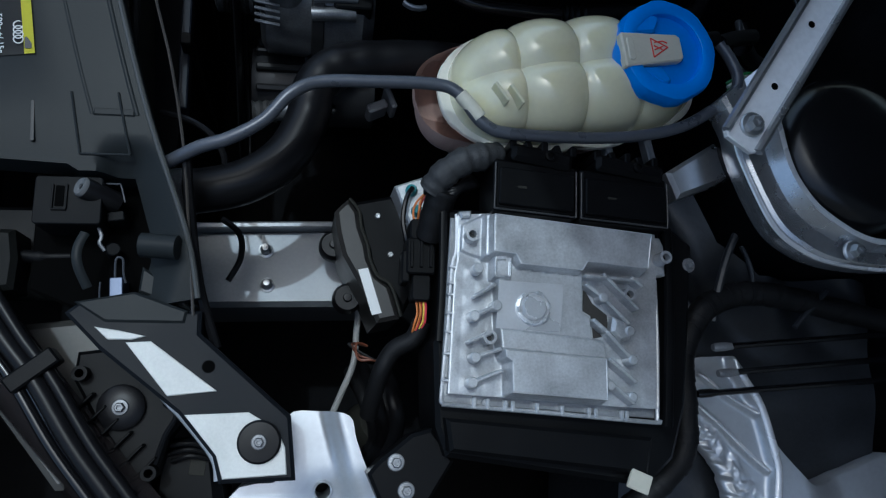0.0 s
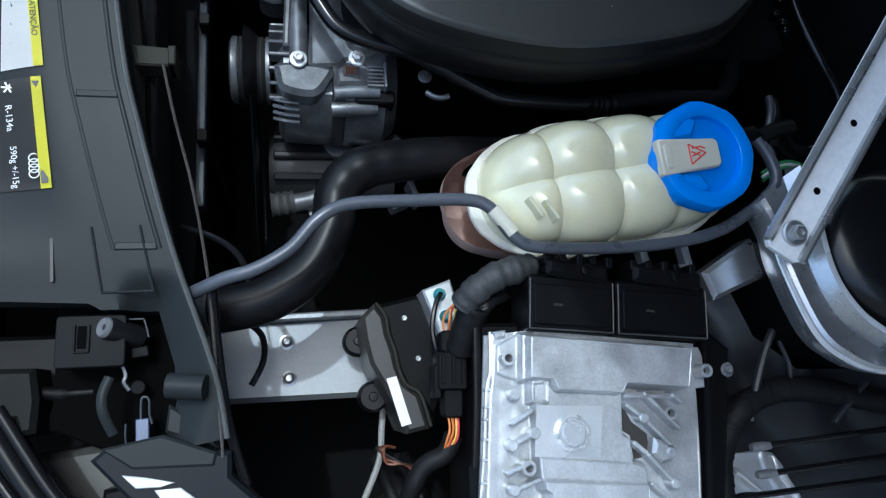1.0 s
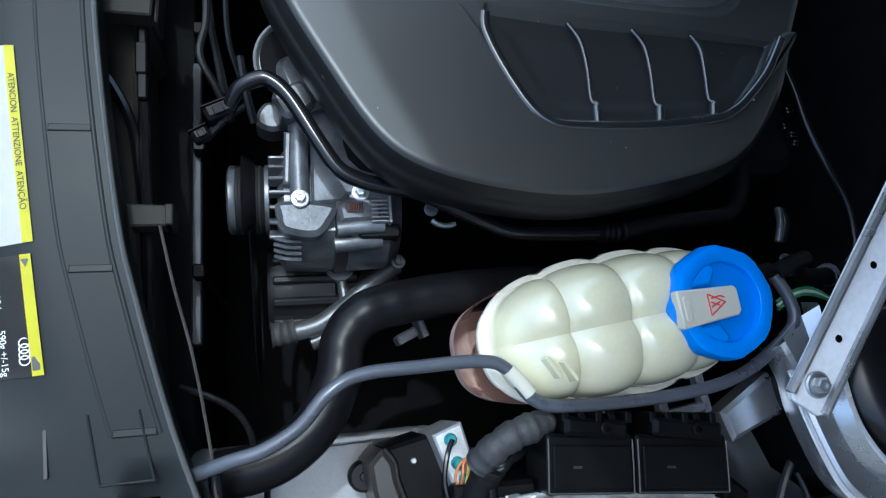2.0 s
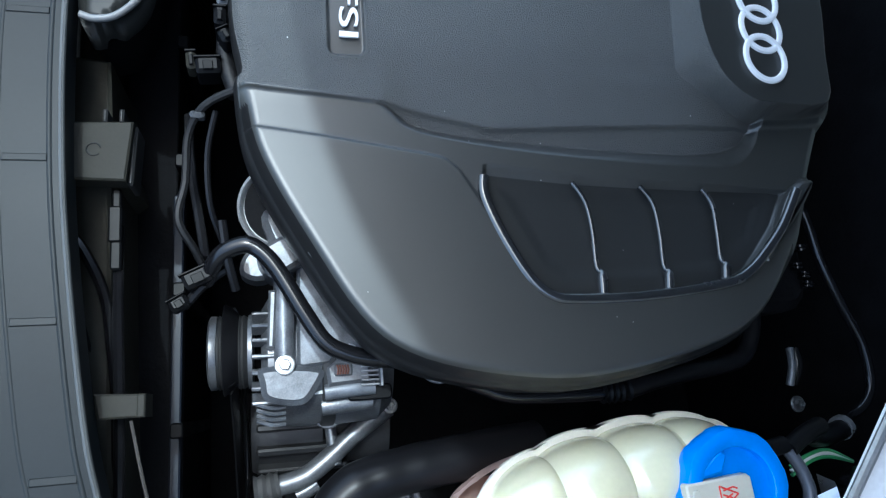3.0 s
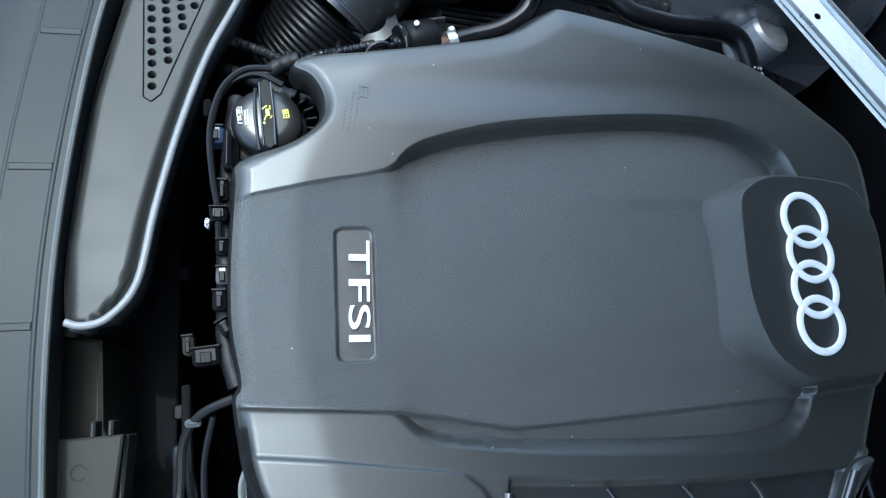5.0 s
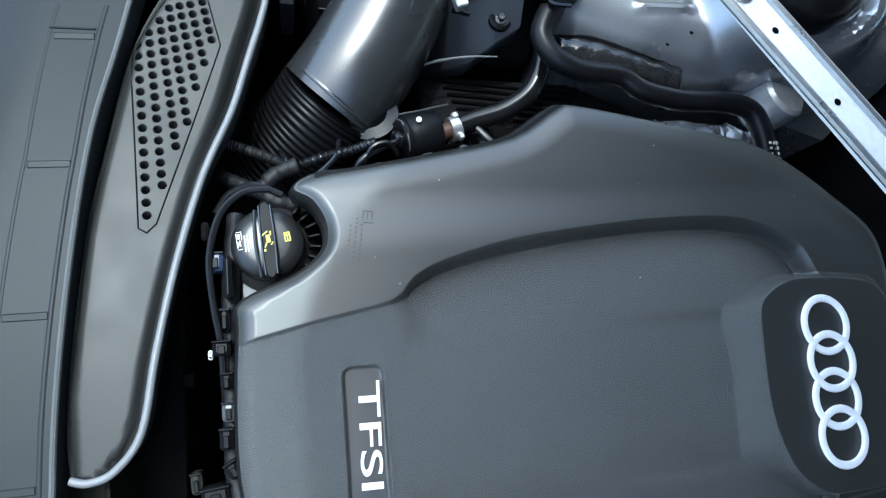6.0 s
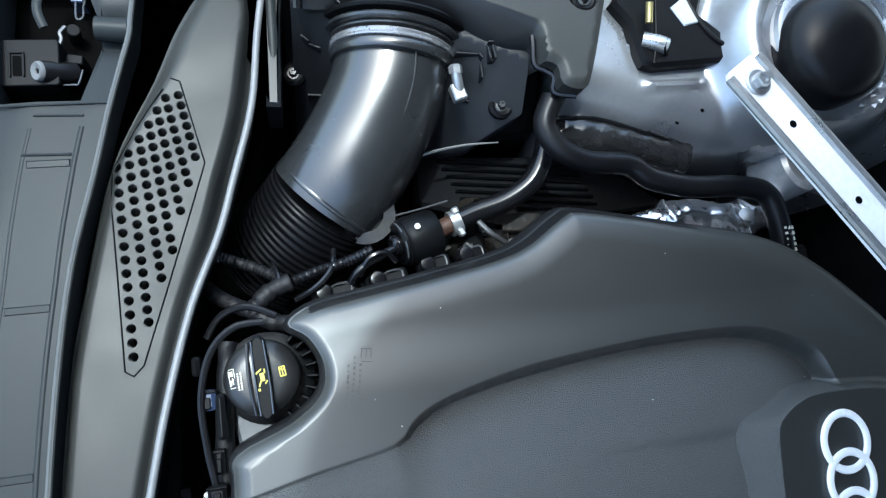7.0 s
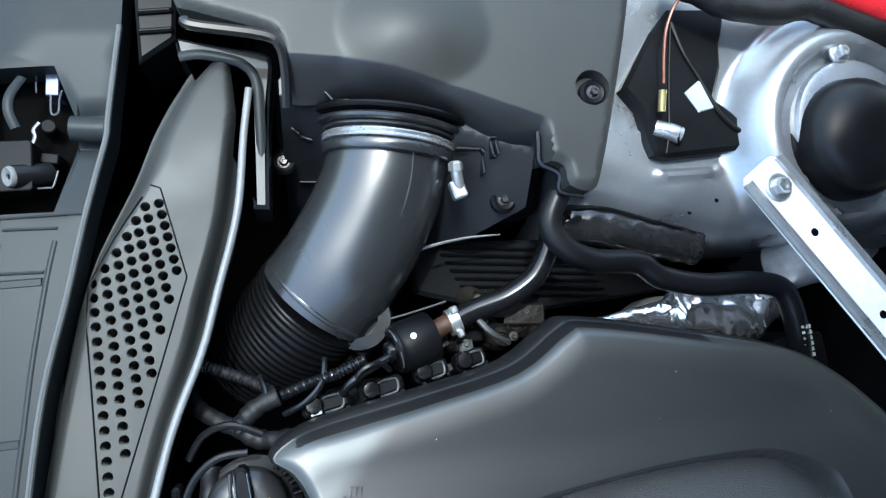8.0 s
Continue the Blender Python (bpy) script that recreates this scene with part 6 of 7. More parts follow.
tube(bm, [OM @ Vector((-.0075, -.0270, .0195)), OM @ Vector((-.0090, 0, .0240)), OM @ Vector((-.0075, .0270, .0195))], .0016, 8, 5)
part("grip_ridge", bm, CAPMAT, oil)
for gx in (-.0042, .0060):
    bm = bmesh.new()
    tube(bm, [OM @ Vector((gx * .86, -.0275, .0300)), OM @ Vector((gx, 0, .0306)), OM @ Vector((gx * .86, .0275, .0300))], .0008, 6, 5)
    part("grip_edge", bm, TRIM, oil)
# oil can sign on the grip, manual sign and print panels on the cap
bm = bmesh.new()
can = ((.0010, .0005, .0030, .0062, 6), (-.0012, .0050, .0052, .0010, 35), (.0030, .0048, .0010, .0034, 0), (-.0010, -.0040, .0010, .0050, -25), (.0036, -.0035, .0030, .0009, 50), (-.0022, -.0085, .0016, .0020, 0))
for x, y, sx, sy, tt in can:
    slab(bm, rrect(x, y, sx, sy, .0004, tt), .0300, .0309, 0, OM)
part("oil_sign", bm, YELLOWINK, oil)
bm = bmesh.new()
for x, y, sx, sy, tt in ((.0136, .002, .0008, .0072, 5), (.0176, .002, .0008, .0072, 5), (.0156, .0055, .0042, .0008, 5), (.0156, -.0015, .0042, .0008, 5), (.0156, .002, .0006, .0066, 5), (.0146, .0035, .0006, .0020, 5), (.0166, .0035, .0006, .0020, 5)):
    slab(bm, rrect(x, y, sx, sy, .0002, tt), .0222, .0237, 0, OM)
part("book_sign", bm, YELLOWINK, oil)
random.seed(31)
bm = bmesh.new()
for x in (-.0148, -.0170):
    y = -.0065
    while y < .0060:
        h = random.uniform(.0008, .0022)
        slab(bm, rrect(x, y + h / 2, .0012, h, .0002), .0222, .0238, 0, OM)
        y += h + .0005
part("small_print", bm, BEIGE, oil)
bm = bmesh.new()
for x, y, sx, sy in ((-.0222, .003, .0006, .0140), (-.0262, .003, .0006, .0120), (-.0242, .0100, .0040, .0006), (-.0242, -.0040, .0040, .0006), (-.0246, .0065, .0022, .0040), (-.0238, .0010, .0010, .0050), (-.0252, .0000, .0008, .0040)):
    slab(bm, rrect(x + .003, y, sx, sy, .0002, 3), .0180, .0219, 0, OM)
part("print_panel", bm, BEIGE, oil)
neck = thing("filler_neck", "black toothed filler neck and grey flange round the oil cap", "filler neck")
bm = bmesh.new()
slab(bm, rrect(-.030, .848, .062, .064, .012, 8), .90, .949, .003)
part("flange", bm, mat("flange_grey", (.10, .104, .11), .4, 0, .05, 500, .1), neck, "pale grey flange")
bm = bmesh.new()
lathe(bm, [(.034, 0), (.036, .004), (.036, .010), (.030, .012)], (-.031, .869, .944), (0, 0, 1), 40)
part("collar", bm, BLACK, neck)
for k in range(9):
    a = radians(-60 + 14 * k)
    bm = bmesh.new()
    box(bm, -.0335 + .0365 * math.cos(a), .870 + .0365 * math.sin(a), .945, .0105, .0018, .024, math.degrees(a), .0006)
    part("tooth", bm, BLACK, neck)


# ---- air box ----
abox = thing("air_box", "black plastic air filter box with a smooth lid", "air filter box")
LID = [tuple(v) for v in spline([(-.046, 1.236), (.000, 1.222), (.012, 1.212), (.0150, 1.178), (.030, 1.170), (.080, 1.172), (.140, 1.158), (.185, 1.132), (.212, 1.128), (.216, 1.112),
                                 (.230, 1.104), (.233, 1.088), (.252, 1.083), (.262, 1.10), (.280, 1.155), (.306, 1.245), (.33, 1.36), (.12, 1.42), (-.05, 1.40), (-.064, 1.30), (-.060, 1.245)], 3, True)]


LX, LY = [0.0158, 0.0574, 0.0999, 0.1566, 0.215], [1.2016, 1.1974, 1.1867, 1.1679, 1.145]


def lid_z(x, y):
    d = sdist(x, y, LID)
    q = np.clip(1 - ((x - .118) / .062) ** 2 - ((y - 1.218) / .048) ** 2, 0, None)
    yf = np.interp(x, LX, LY)
    s = np.clip((yf - y) / .028, 0, 1) * nsm(.008, .016, x) * nsm(.222, .214, x)
    return 1.004 - .011 * nsm(.0150, .0125, np.hypot(x - .261, y - 1.167)) - .005 * (1 - nsm(0, .006, d)) - .026 * (.4 * s + .6 * s * s * (3 - 2 * s)) + .013 * q ** 1.35


LINE = list(zip(LX, LY))
RECESS = [[(.261 + r * math.cos(a), 1.167 + r * math.sin(a)) for a in [2 * math.pi * k / 28 for k in range(29)]] for r in (.0115, .0125, .0137, .0150, .0160)]
lid = part("lid", sheet(LID, lid_z, .0035, .018, (), RECESS + [[(x, y + d) for x, y in LINE] for d in (.0012, 0, -.0012)]), DUCT, abox, "smooth dark grey lid")
# the front slope takes a darker colour than the lid's top
lid.data.materials.append(mat("slope_dark", (.0130, .0140, .0165), .36, 0, 0, 500, .2, spec=.5))
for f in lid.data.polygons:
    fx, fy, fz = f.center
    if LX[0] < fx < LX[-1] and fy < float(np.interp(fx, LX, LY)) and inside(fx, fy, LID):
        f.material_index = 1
bm = bmesh.new()
slab(bm, [(-.040, 1.40), (-.004, 1.205), (.004, 1.135), (.020, 1.128), (.045, 1.150), (.140, 1.125), (.180, 1.092), (.212, 1.084), (.236, 1.084), (.252, 1.090), (.268, 1.14), (.30, 1.30), (.28, 1.40)], .70, .862, .006)
part("lower_case", bm, BLACK, abox)
def face_z(x, y):
    yf = np.interp(x, LX, LY)
    k = np.interp(x, [.01, .09, .19], [2.2, 1.5, .85])
    return np.maximum(.977 - k * np.maximum(yf - .025 - y, 0), .790)


FACE = [(.011, 1.190), (.009, 1.10), (.060, 1.072), (.170, 1.064), (.213, 1.082), (.215, 1.138)] + [(x, y - .006) for x, y in zip(LX[::-1][1:], LY[::-1][1:])]
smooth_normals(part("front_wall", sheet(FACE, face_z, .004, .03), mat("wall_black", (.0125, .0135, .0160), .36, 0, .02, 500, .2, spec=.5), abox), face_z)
bm = bmesh.new()
tube(bm, [(-.052, 1.226, 1.006), (-.046, 1.221, 1.007), (.002, 1.214, 1.006), (.014, 1.206, 1.004), (.017, 1.19, .998), (.016, 1.165, .985)], .0042, 8, 5)
part("edge_bead", bm, GLOSS, abox)
bm = bmesh.new()
tube(bm, [(.213, 1.146, .994), (.214, 1.128, .99), (.215, 1.112, .985), (.224, 1.106, .985), (.231, 1.100, .985), (.232, 1.088, .98), (.250, 1.082, .985)], .003, 8, 5)
part("corner_bead", bm, GLOSS, abox)
for pts in ([(.034, 1.192), (.046, 1.198), (.049, 1.203), (.037, 1.197), (.034, 1.192)], [(.022, 1.184), (.038, 1.187), (.051, 1.171)], [(.018, 1.161), (.024, 1.156), (.034, 1.152)],
            [(.022, 1.129), (.036, 1.128)], [(.150, 1.131), (.170, 1.129), (.173, 1.125), (.173, 1.110)], [(.177, 1.135), (.181, 1.135), (.183, 1.122), (.179, 1.122), (.177, 1.135)],
            [(.149, 1.104), (.165, 1.098)], [(.150, 1.120), (.156, 1.112), (.158, 1.104)]):
    bm = bmesh.new()
    for (xa, ya), (xb, yb) in zip(pts, pts[1:]):
        L = math.hypot(xb - xa, yb - ya)
        cx, cy = (xa + xb) / 2, (ya + yb) / 2
        up = float(face_z(np.array([cx]), np.array([cy]))[0])
        box(bm, cx, cy, up - .012, L + .001, .0018, .018, math.degrees(math.atan2(yb - ya, xb - xa)), .0004, .0005)
    part("stiffener", bm, mat("rib_black", (.012, .013, .015), .4, spec=.3), abox)
for p in ((.009, 1.144, .897), (.194, 1.090, .938), (.263, 1.164, .9945)):
    bm = bmesh.new()
    lathe(bm, [(.0115, 0), (.0115, .005), (.009, .007), (.0065, .006)], p, (0, 0, 1), 24)
    part("screw_boss", bm, BLACK, abox)
    dome_bolt(abox, (p[0], p[1], p[2] + .005), .0062, mat("dark_screw", (.07, .07, .07), .3, .8), name="screw")
bm = bmesh.new()
inner = [(-.065, 1.218), (-.047, 1.218), (-.025, 1.212), (-.015, 1.200), (-.013, 1.181), (-.014, 1.144), (-.016, 1.093)]
outer = [(-.004, 1.092), (.001, 1.171), (.006, 1.209), (.001, 1.221), (-.029, 1.227), (-.052, 1.232), (-.068, 1.236)]
slab(bm, [(v.x, v.y) for v in spline([(*q, 0) for q in inner], 4)] + [(v.x, v.y) for v in spline([(*q, 0) for q in outer], 4)], .90, .958, .003)
part("inlet_collar", bm, mat("collar_black", (.008, .0095, .012), .36, spec=.35), abox)
bm = bmesh.new()
tube(bm, [(-.064, 1.2175, .960), (-.050, 1.2185, .962), (-.036, 1.216, .963), (-.017, 1.210, .963), (-.007, 1.197, .962), (-.006, 1.170, .960), (-.007, 1.130, .955)], .0042, 10, 6, flat=.6)
part("collar_lip", bm, PANEL, abox)

# ---- intake elbow ----
GREYBAND = mat("clamp_band", (.34, .34, .35), .26, .7)
CUFF = mat("cuff_plastic", (.018, .019, .020), .24, 0, .0, 900, .1, spec=1.0)
elbow = thing("intake_pipe", "satin black intake pipe with bellows and a worm clamp", "intake pipe")
EP = [(.099, 1.150, .942), (.096, 1.132, .940), (.088, 1.106, .936), (.072, 1.076, .928), (.050, 1.044, .918), (.028, 1.020, .905)]
bm = bmesh.new()
tube(bm, EP, .0525, 40, 8, rfun=lambda u: 1 - .02 * math.cos(u * math.pi) + (.03 if u < .04 else 0), flat=.95)
part("elbow", bm, mat("satin_pipe", (.018, .019, .020), .26, 0, .0, 900, .1, spec=1.0, rvar=.02), elbow)
bm = bmesh.new()
tube(bm, [(.0295, 1.0215, .906), (.010, 1.003, .888), (-.010, .988, .868), (-.030, .975, .845)], .0540, 40, 60, rfun=lambda u: 1.0 - .04 * u + .011 * math.cos(u * 2 * math.pi * 18), flat=.93)
part("bellows", bm, mat("bellows_rubber", (.0035, .0035, .0040), .36, 0, .03, 900, .2, spec=.14), elbow, "ribbed rubber bellows")
bm = bmesh.new()
tube(bm, [(.0325, 1.0245, .9075), (.0310, 1.0230, .9068), (.0300, 1.0220, .9063)], .0543, 40, 3, flat=.95, rfun=lambda u: 1 - .02 * (2 * u - 1) ** 2)
part("bead", bm, CUFF, elbow)
AX = Vector((.16, .98, .09)).normalized()
for name, prof, m_ in (("cuff", [(.0520, 0), (.0548, .0006), (.0558, .002), (.0560, .0075), (.0552, .0088), (.0540, .0095)], CUFF),
                       ("clamp_band", [(.0540, .0095), (.0568, .0100), (.0572, .0110), (.0564, .0130), (.0572, .0150), (.0568, .0162), (.0540, .0168)], GREYBAND),
                       ("inner_lip", [(.0540, .0185), (.0580, .0190), (.0584, .0200), (.0578, .0212), (.0560, .0215)], CUFF),
                       ("socket_ring", [(.0560, .0215), (.0600, .0225), (.0630, .0235), (.0640, .0255), (.0632, .0270), (.0590, .0275)], CUFF),
                       ("socket_flange", [(.0590, .0285), (.0668, .0300), (.0680, .0320), (.0672, .0340), (.0600, .0345)], BLACK)):
    bm = bmesh.new()
    lathe(bm, prof, Vector(EP[0]) - AX * .020, AX, 48)
    part(name, bm, m_, elbow)
bm = bmesh.new()
tube(bm, [(.152, 1.096, .958), (.149, 1.106, .966), (.1475, 1.114, .970)], .0048, 10, 3)
lathe(bm, [(.0062, 0), (.0062, .006), (.004, .008), (0, .008)], (.1475, 1.112, .969), (-.05, 1, .3), 6)
box(bm, .150, 1.098, .955, .012, .016, .010, 15, .002)
part("worm_clamp", bm, ZINC, elbow, "bright zinc worm clamp")
bm = bmesh.new()
tube(bm, [(.112, 1.138, .9905), (.106, 1.10, .9835), (.092, 1.066, .9735), (.080, 1.050, .966)], .0007, 5, 6)
part("mould_seam", bm, mat("seam_line", (.03, .03, .03), .5), elbow)

# ---- wing and strut tower, air box side ----
tower_b = thing("inner_wing", "silver painted inner wing and strut tower beside the air box", "inner wing")
WB = [tuple(v) for v in spline([(.255, 1.06), (.33, 1.050), (.43, 1.035), (.52, 1.030), (.66, 1.02), (.67, 1.45), (.30, 1.45), (.29, 1.30), (.285, 1.18), (.262, 1.10)], 3, True)]


def wing_z(x, y):
    r = np.hypot(x - .520, y - 1.127)
    foot = 1.088 - .30 * np.clip(x - .27, 0, .14)
    z = .955 - .10 * (1 - np.sqrt(np.clip(1 - np.clip((foot + .040 - y) / .062, 0, 1) ** 2, 0, 1))) + .02 * nsm(1.15, 1.3, y)
    z = z + .040 * nsm(.120, .085, r) - .012 * nsm(.078, .07, r)
    z = z + .006 * np.exp(-((y - 1.101) / .003) ** 2) * nsm(.330, .345, x) * nsm(.405, .39, x)
    return z


part("wing_sheet", sheet(WB, wing_z, .004, .12), WING, tower_b)
bm = bmesh.new()
lathe(bm, [(.060, -.01), (.064, .004), (.062, .008), (.056, .010)], (.520, 1.127, .988), (0, 0, 1), 40)
part("tower_ring", bm, WING, tower_b)
bm = bmesh.new()
lathe(bm, [(.054, -.03), (.055, .012), (.051, .026), (.038, .036), (.02, .041), (0, .042)], (.512, 1.116, .985), (0, 0, 1), 36)
part("strut_cap", bm, RUBBER, tower_b, "black rubber strut cap")
for p in ((.512, 1.196, .995), (.455, 1.08, .985)):
    dome_bolt(tower_b, p, .010, ZINC)
for p in ((.395, 1.075, .905), (.372, 1.067, .89)):
    bm = bmesh.new()
    lathe(bm, [(.0022, 0), (0, .0002)], (p[0], p[1], float(wing_z(np.array([p[0]]), np.array([p[1]]))[0]) + .0006), (0, 0, 1), 12)
    part("small_hole", bm, HOLE, tower_b)


def brace(p0, p1, w, label, holes):
    t = thing("strut_brace", label, "strut brace", "strut braces")
    a, b = Vector(p0), Vector(p1)
    L = (b - a).length
    ex = (b - a).normalized()
    ez = Vector((0, 0, 1))
    ey = ez.cross(ex).normalized()
    ez = ex.cross(ey)
    M = Matrix.Translation(a) @ Matrix((ex, ey, ez)).transposed().to_4x4()
    bm = bmesh.new()
    slab(bm, [(-.022, -w / 2 + .006), (-.016, -w / 2), (L, -w / 2), (L, w / 2), (-.016, w / 2), (-.022, w / 2 - .006)], -.004, .002, .001, M)
    part("strip", bm, mat("brace_metal", (.95, .95, .95), .4, .0, .04, 300, .15, 12), t)
    for s in (1, -1):
        bm = bmesh.new()
        tube(bm, [M @ Vector((-.018, s * w * .46, .002)), M @ Vector((L * .5, s * w * .46, .004)), M @ Vector((L, s * w * .46, .004))], .0042, 8, 4)
        part("rolled_flange", bm, ZINC, t)
    dome_bolt(t, M @ Vector((0, 0, .002)), .0115, ZINC, ez)
    for h in holes:
        bm = bmesh.new()
        lathe(bm, [(.0034, 0), (0, .0002)], M @ Vector((h, 0, .0024)), ez, 14)
        part("hole", bm, HOLE, t)
    return t


brace((.393, .229, 1.020), (.585, .500, 1.06), .038, "bright metal strut brace bolted to the tower by the tank", (.045, .12))
brace((.391, 1.068, 1.035), (.575, .790, 1.05), .040, "bright metal strut brace bolted to the tower by the air box", (.046, .13))

# black trim with earth cable
trim = thing("wing_trim", "black plastic trim on the inner wing", "trim")
bm = bmesh.new()
slab(bm, [(0.4571, 1.2912), (0.4205, 1.2421), (0.4116, 1.2198), (0.4095, 1.1976), (0.3975, 1.1667), (0.4065, 1.1602), (0.4332, 1.1376), (0.4195, 1.1181), (0.3429, 1.1135), (0.3307, 1.1171), (0.3274, 1.1268), (0.3213, 1.1599), (0.3066, 1.1784), (0.3627, 1.2612), (0.3977, 1.2904)], .945, .970, .004)
part("trim_plate", bm, BLACK, trim)
bm = bmesh.new()
slab(bm, [(0.3779, 1.1531), (0.3952, 1.1571), (0.3849, 1.1853), (0.3662, 1.1719)], .969, .972, .001)
part("window", bm, SILVER, trim, "opening showing silver paint")
bm = bmesh.new()
for r, pts in ((.0026, [(0.3626, 1.2386), (0.3707, 1.2104), (0.3832, 1.1853), (0.3952, 1.1571), (0.4090, 1.1397), (0.4197, 1.1331)]), (.0014, [(0.3626, 1.2386), (0.3525, 1.1829), (0.3454, 1.1377), (0.3396, 1.1170)])):
    tube(bm, [(x, y, .9705) for x, y in pts], r, 8, 5)
part("trim_rib", bm, BLACK, trim)
earth = thing("earth_cable", "copper earth cable with brass crimp on a zinc stud", "cable")
bm = bmesh.new()
tube(bm, [(.338, 1.176, .985), (.339, 1.200, .99), (.342, 1.222, .995), (.352, 1.243, 1.0), (.372, 1.258, 1.0)], .0014, 8, 6)
part("wire", bm, COPPER, earth)
bm = bmesh.new()
tube(bm, [(.3365, 1.153, .978), (.3372, 1.165, .981), (.3375, 1.171, .983)], .0036, 10, 3)
part("crimp", bm, BRASS, earth)
bm = bmesh.new()
lathe(bm, [(.0095, 0), (.0095, .010), (.006, .014), (.006, .022), (0, .0225)], (.331, 1.140, .945), (.1, .05, 1), 6)
tube(bm, [(.333, 1.141, .968), (.345, 1.136, .972), (.354, 1.132, .973)], .0078, 12, 3)
part("stud_nut", bm, ZINC, earth)
bm = bmesh.new()
lathe(bm, [(.0082, 0), (.0082, .002), (0, .0022)], (.3535, 1.132, .973), (1, -.4, .9), 16)
part("stud_tip", bm, BLACK, earth)

loom = thing("wing_loom", "thick black taped loom along the wing", "wiring harness")
bm = bmesh.new()
tube(bm, [(.35, 1.262, 1.0), (.375, 1.252, 1.0), (.401, 1.240, 1.0), (.446, 1.234, 1.0), (.482, 1.238, 1.0), (.515, 1.228, 1.0), (.57, 1.208, 1.0), (.62, 1.19, 1.0)], .0115, 12, 8,
     rfun=lambda u: 1 + .03 * math.sin(u * 31) + .02 * math.sin(u * 83))
part("loom_body", bm, TAPE, loom)
redc = thing("red_cover", "glossy red plastic cover at the wing", "cover")
bm = bmesh.new()
tube(bm, [(.46, 1.290, 1.0), (.505, 1.262, 1.0), (.55, 1.244, 1.0), (.60, 1.225, 1.0)], .018, 14, 6)
part("cover_body", bm, REDBODY, redc)

# ---- hoses behind the cover, air box side ----
rh = thing("heater_hose", "black rubber heater hose with printed marks behind the cover", "hose")
bm = bmesh.new()
tube(bm, [(.236, 1.088, .965), (.226, 1.064, .962), (.238, 1.042, .960), (.264, 1.029, .958), (.304, 1.024, .957), (.326, 1.009, .957), (.366, .999, .957), (.410, .997, .957), (.445, .989, .955),
          (.457, .962, .952), (.462, .925, .945), (.466, .89, .93)], .0105, 16, 8)
part("hose_body", bm, RUBBER, rh)
bm = bmesh.new()
for row in range(3):
    for k in range(6):
        box(bm, .4565 + .0042 * row + .0010 * k, .952 - .0052 * k, .9605 - .0012 * k - .0008 * row, .0022 + .0008 * ((k + row) % 2), .0034 - .001 * ((k * 3 + row) % 3 == 0), .0012, 5, .0004, .0002)
part("printed_marks", bm, BEIGE, rh)
th = thing("turbo_hose", "shiny black hose with a zinc clamp beside the turbo", "hose")
bm = bmesh.new()
tube(bm, [(.242, 1.07, .93), (.236, 1.045, .925), (.222, 1.022, .92), (.196, 1.006, .915), (.168, .998, .912), (.148, .991, .912)], .0105, 16, 8)
part("hose_body", bm, GLOSS, th)
bm = bmesh.new()
tube(bm, [(.149, .991, .912), (.145, .9895, .912), (.140, .988, .912)], .0122, 14, 3)
box(bm, .144, .999, .916, .007, .007, .008, 20, .002)
box(bm, .1485, .9785, .916, .006, .007, .008, 20, .002)
part("clamp", bm, ZINC, th)
bm = bmesh.new()
tube(bm, [(.142, .989, .912), (.130, .984, .91), (.122, .975, .905)], .0085, 12, 3)
part("rusty_pipe", bm, mat("dark_rust", (.050, .024, .015), .6, .2, .3, 200, .5), th)
bm = bmesh.new()
tube(bm, [(.10, 1.050, .90), (.122, 1.056, .915), (.160, 1.062, .918), (.195, 1.063, .918)], .0022, 8, 5, rfun=lambda u: 1 - .65 * u)
part("steel_edge", bm, mat("edge_steel", (.22, .22, .22), .4, .6), th)
duct2 = thing("black_duct", "wrinkled black foil-wrapped duct under the wing", "duct")
bm = bmesh.new()
tube(bm, [(.245, 1.070, .915), (.285, 1.066, .92), (.340, 1.050, .92), (.39, 1.038, .915)], .019, 16, 10, rfun=lambda u: 1 + .04 * math.sin(u * 47), flat=.8)
part("duct_body", bm, mat("crinkled_foil", (.016, .016, .017), .16, 0, .9, 55, .3, spec=.6), duct2)
bm = bmesh.new()
tube(bm, [(.247, 1.078, .928), (.290, 1.078, .932), (.345, 1.060, .932), (.395, 1.045, .925)], .0022, 6, 6)
part("duct_seam", bm, BLACK, duct2)
ribp = thing("ribbed_panel", "dark ribbed plastic panel below the hoses", "panel")
bm = bmesh.new()
slab(bm, [(.12, 1.07), (.30, 1.06), (.36, 1.03), (.40, 1.00), (.22, .99), (.12, 1.02)], .84, .862, .004)
part("panel_base", bm, DIRT, ribp)
for k in range(7):
    bm = bmesh.new()
    box(bm, .22 + .004 * k, 1.055 - .008 * k, .860, .15, .0028, .007, -6, .001)
    part("ridge", bm, BLACK, ribp)

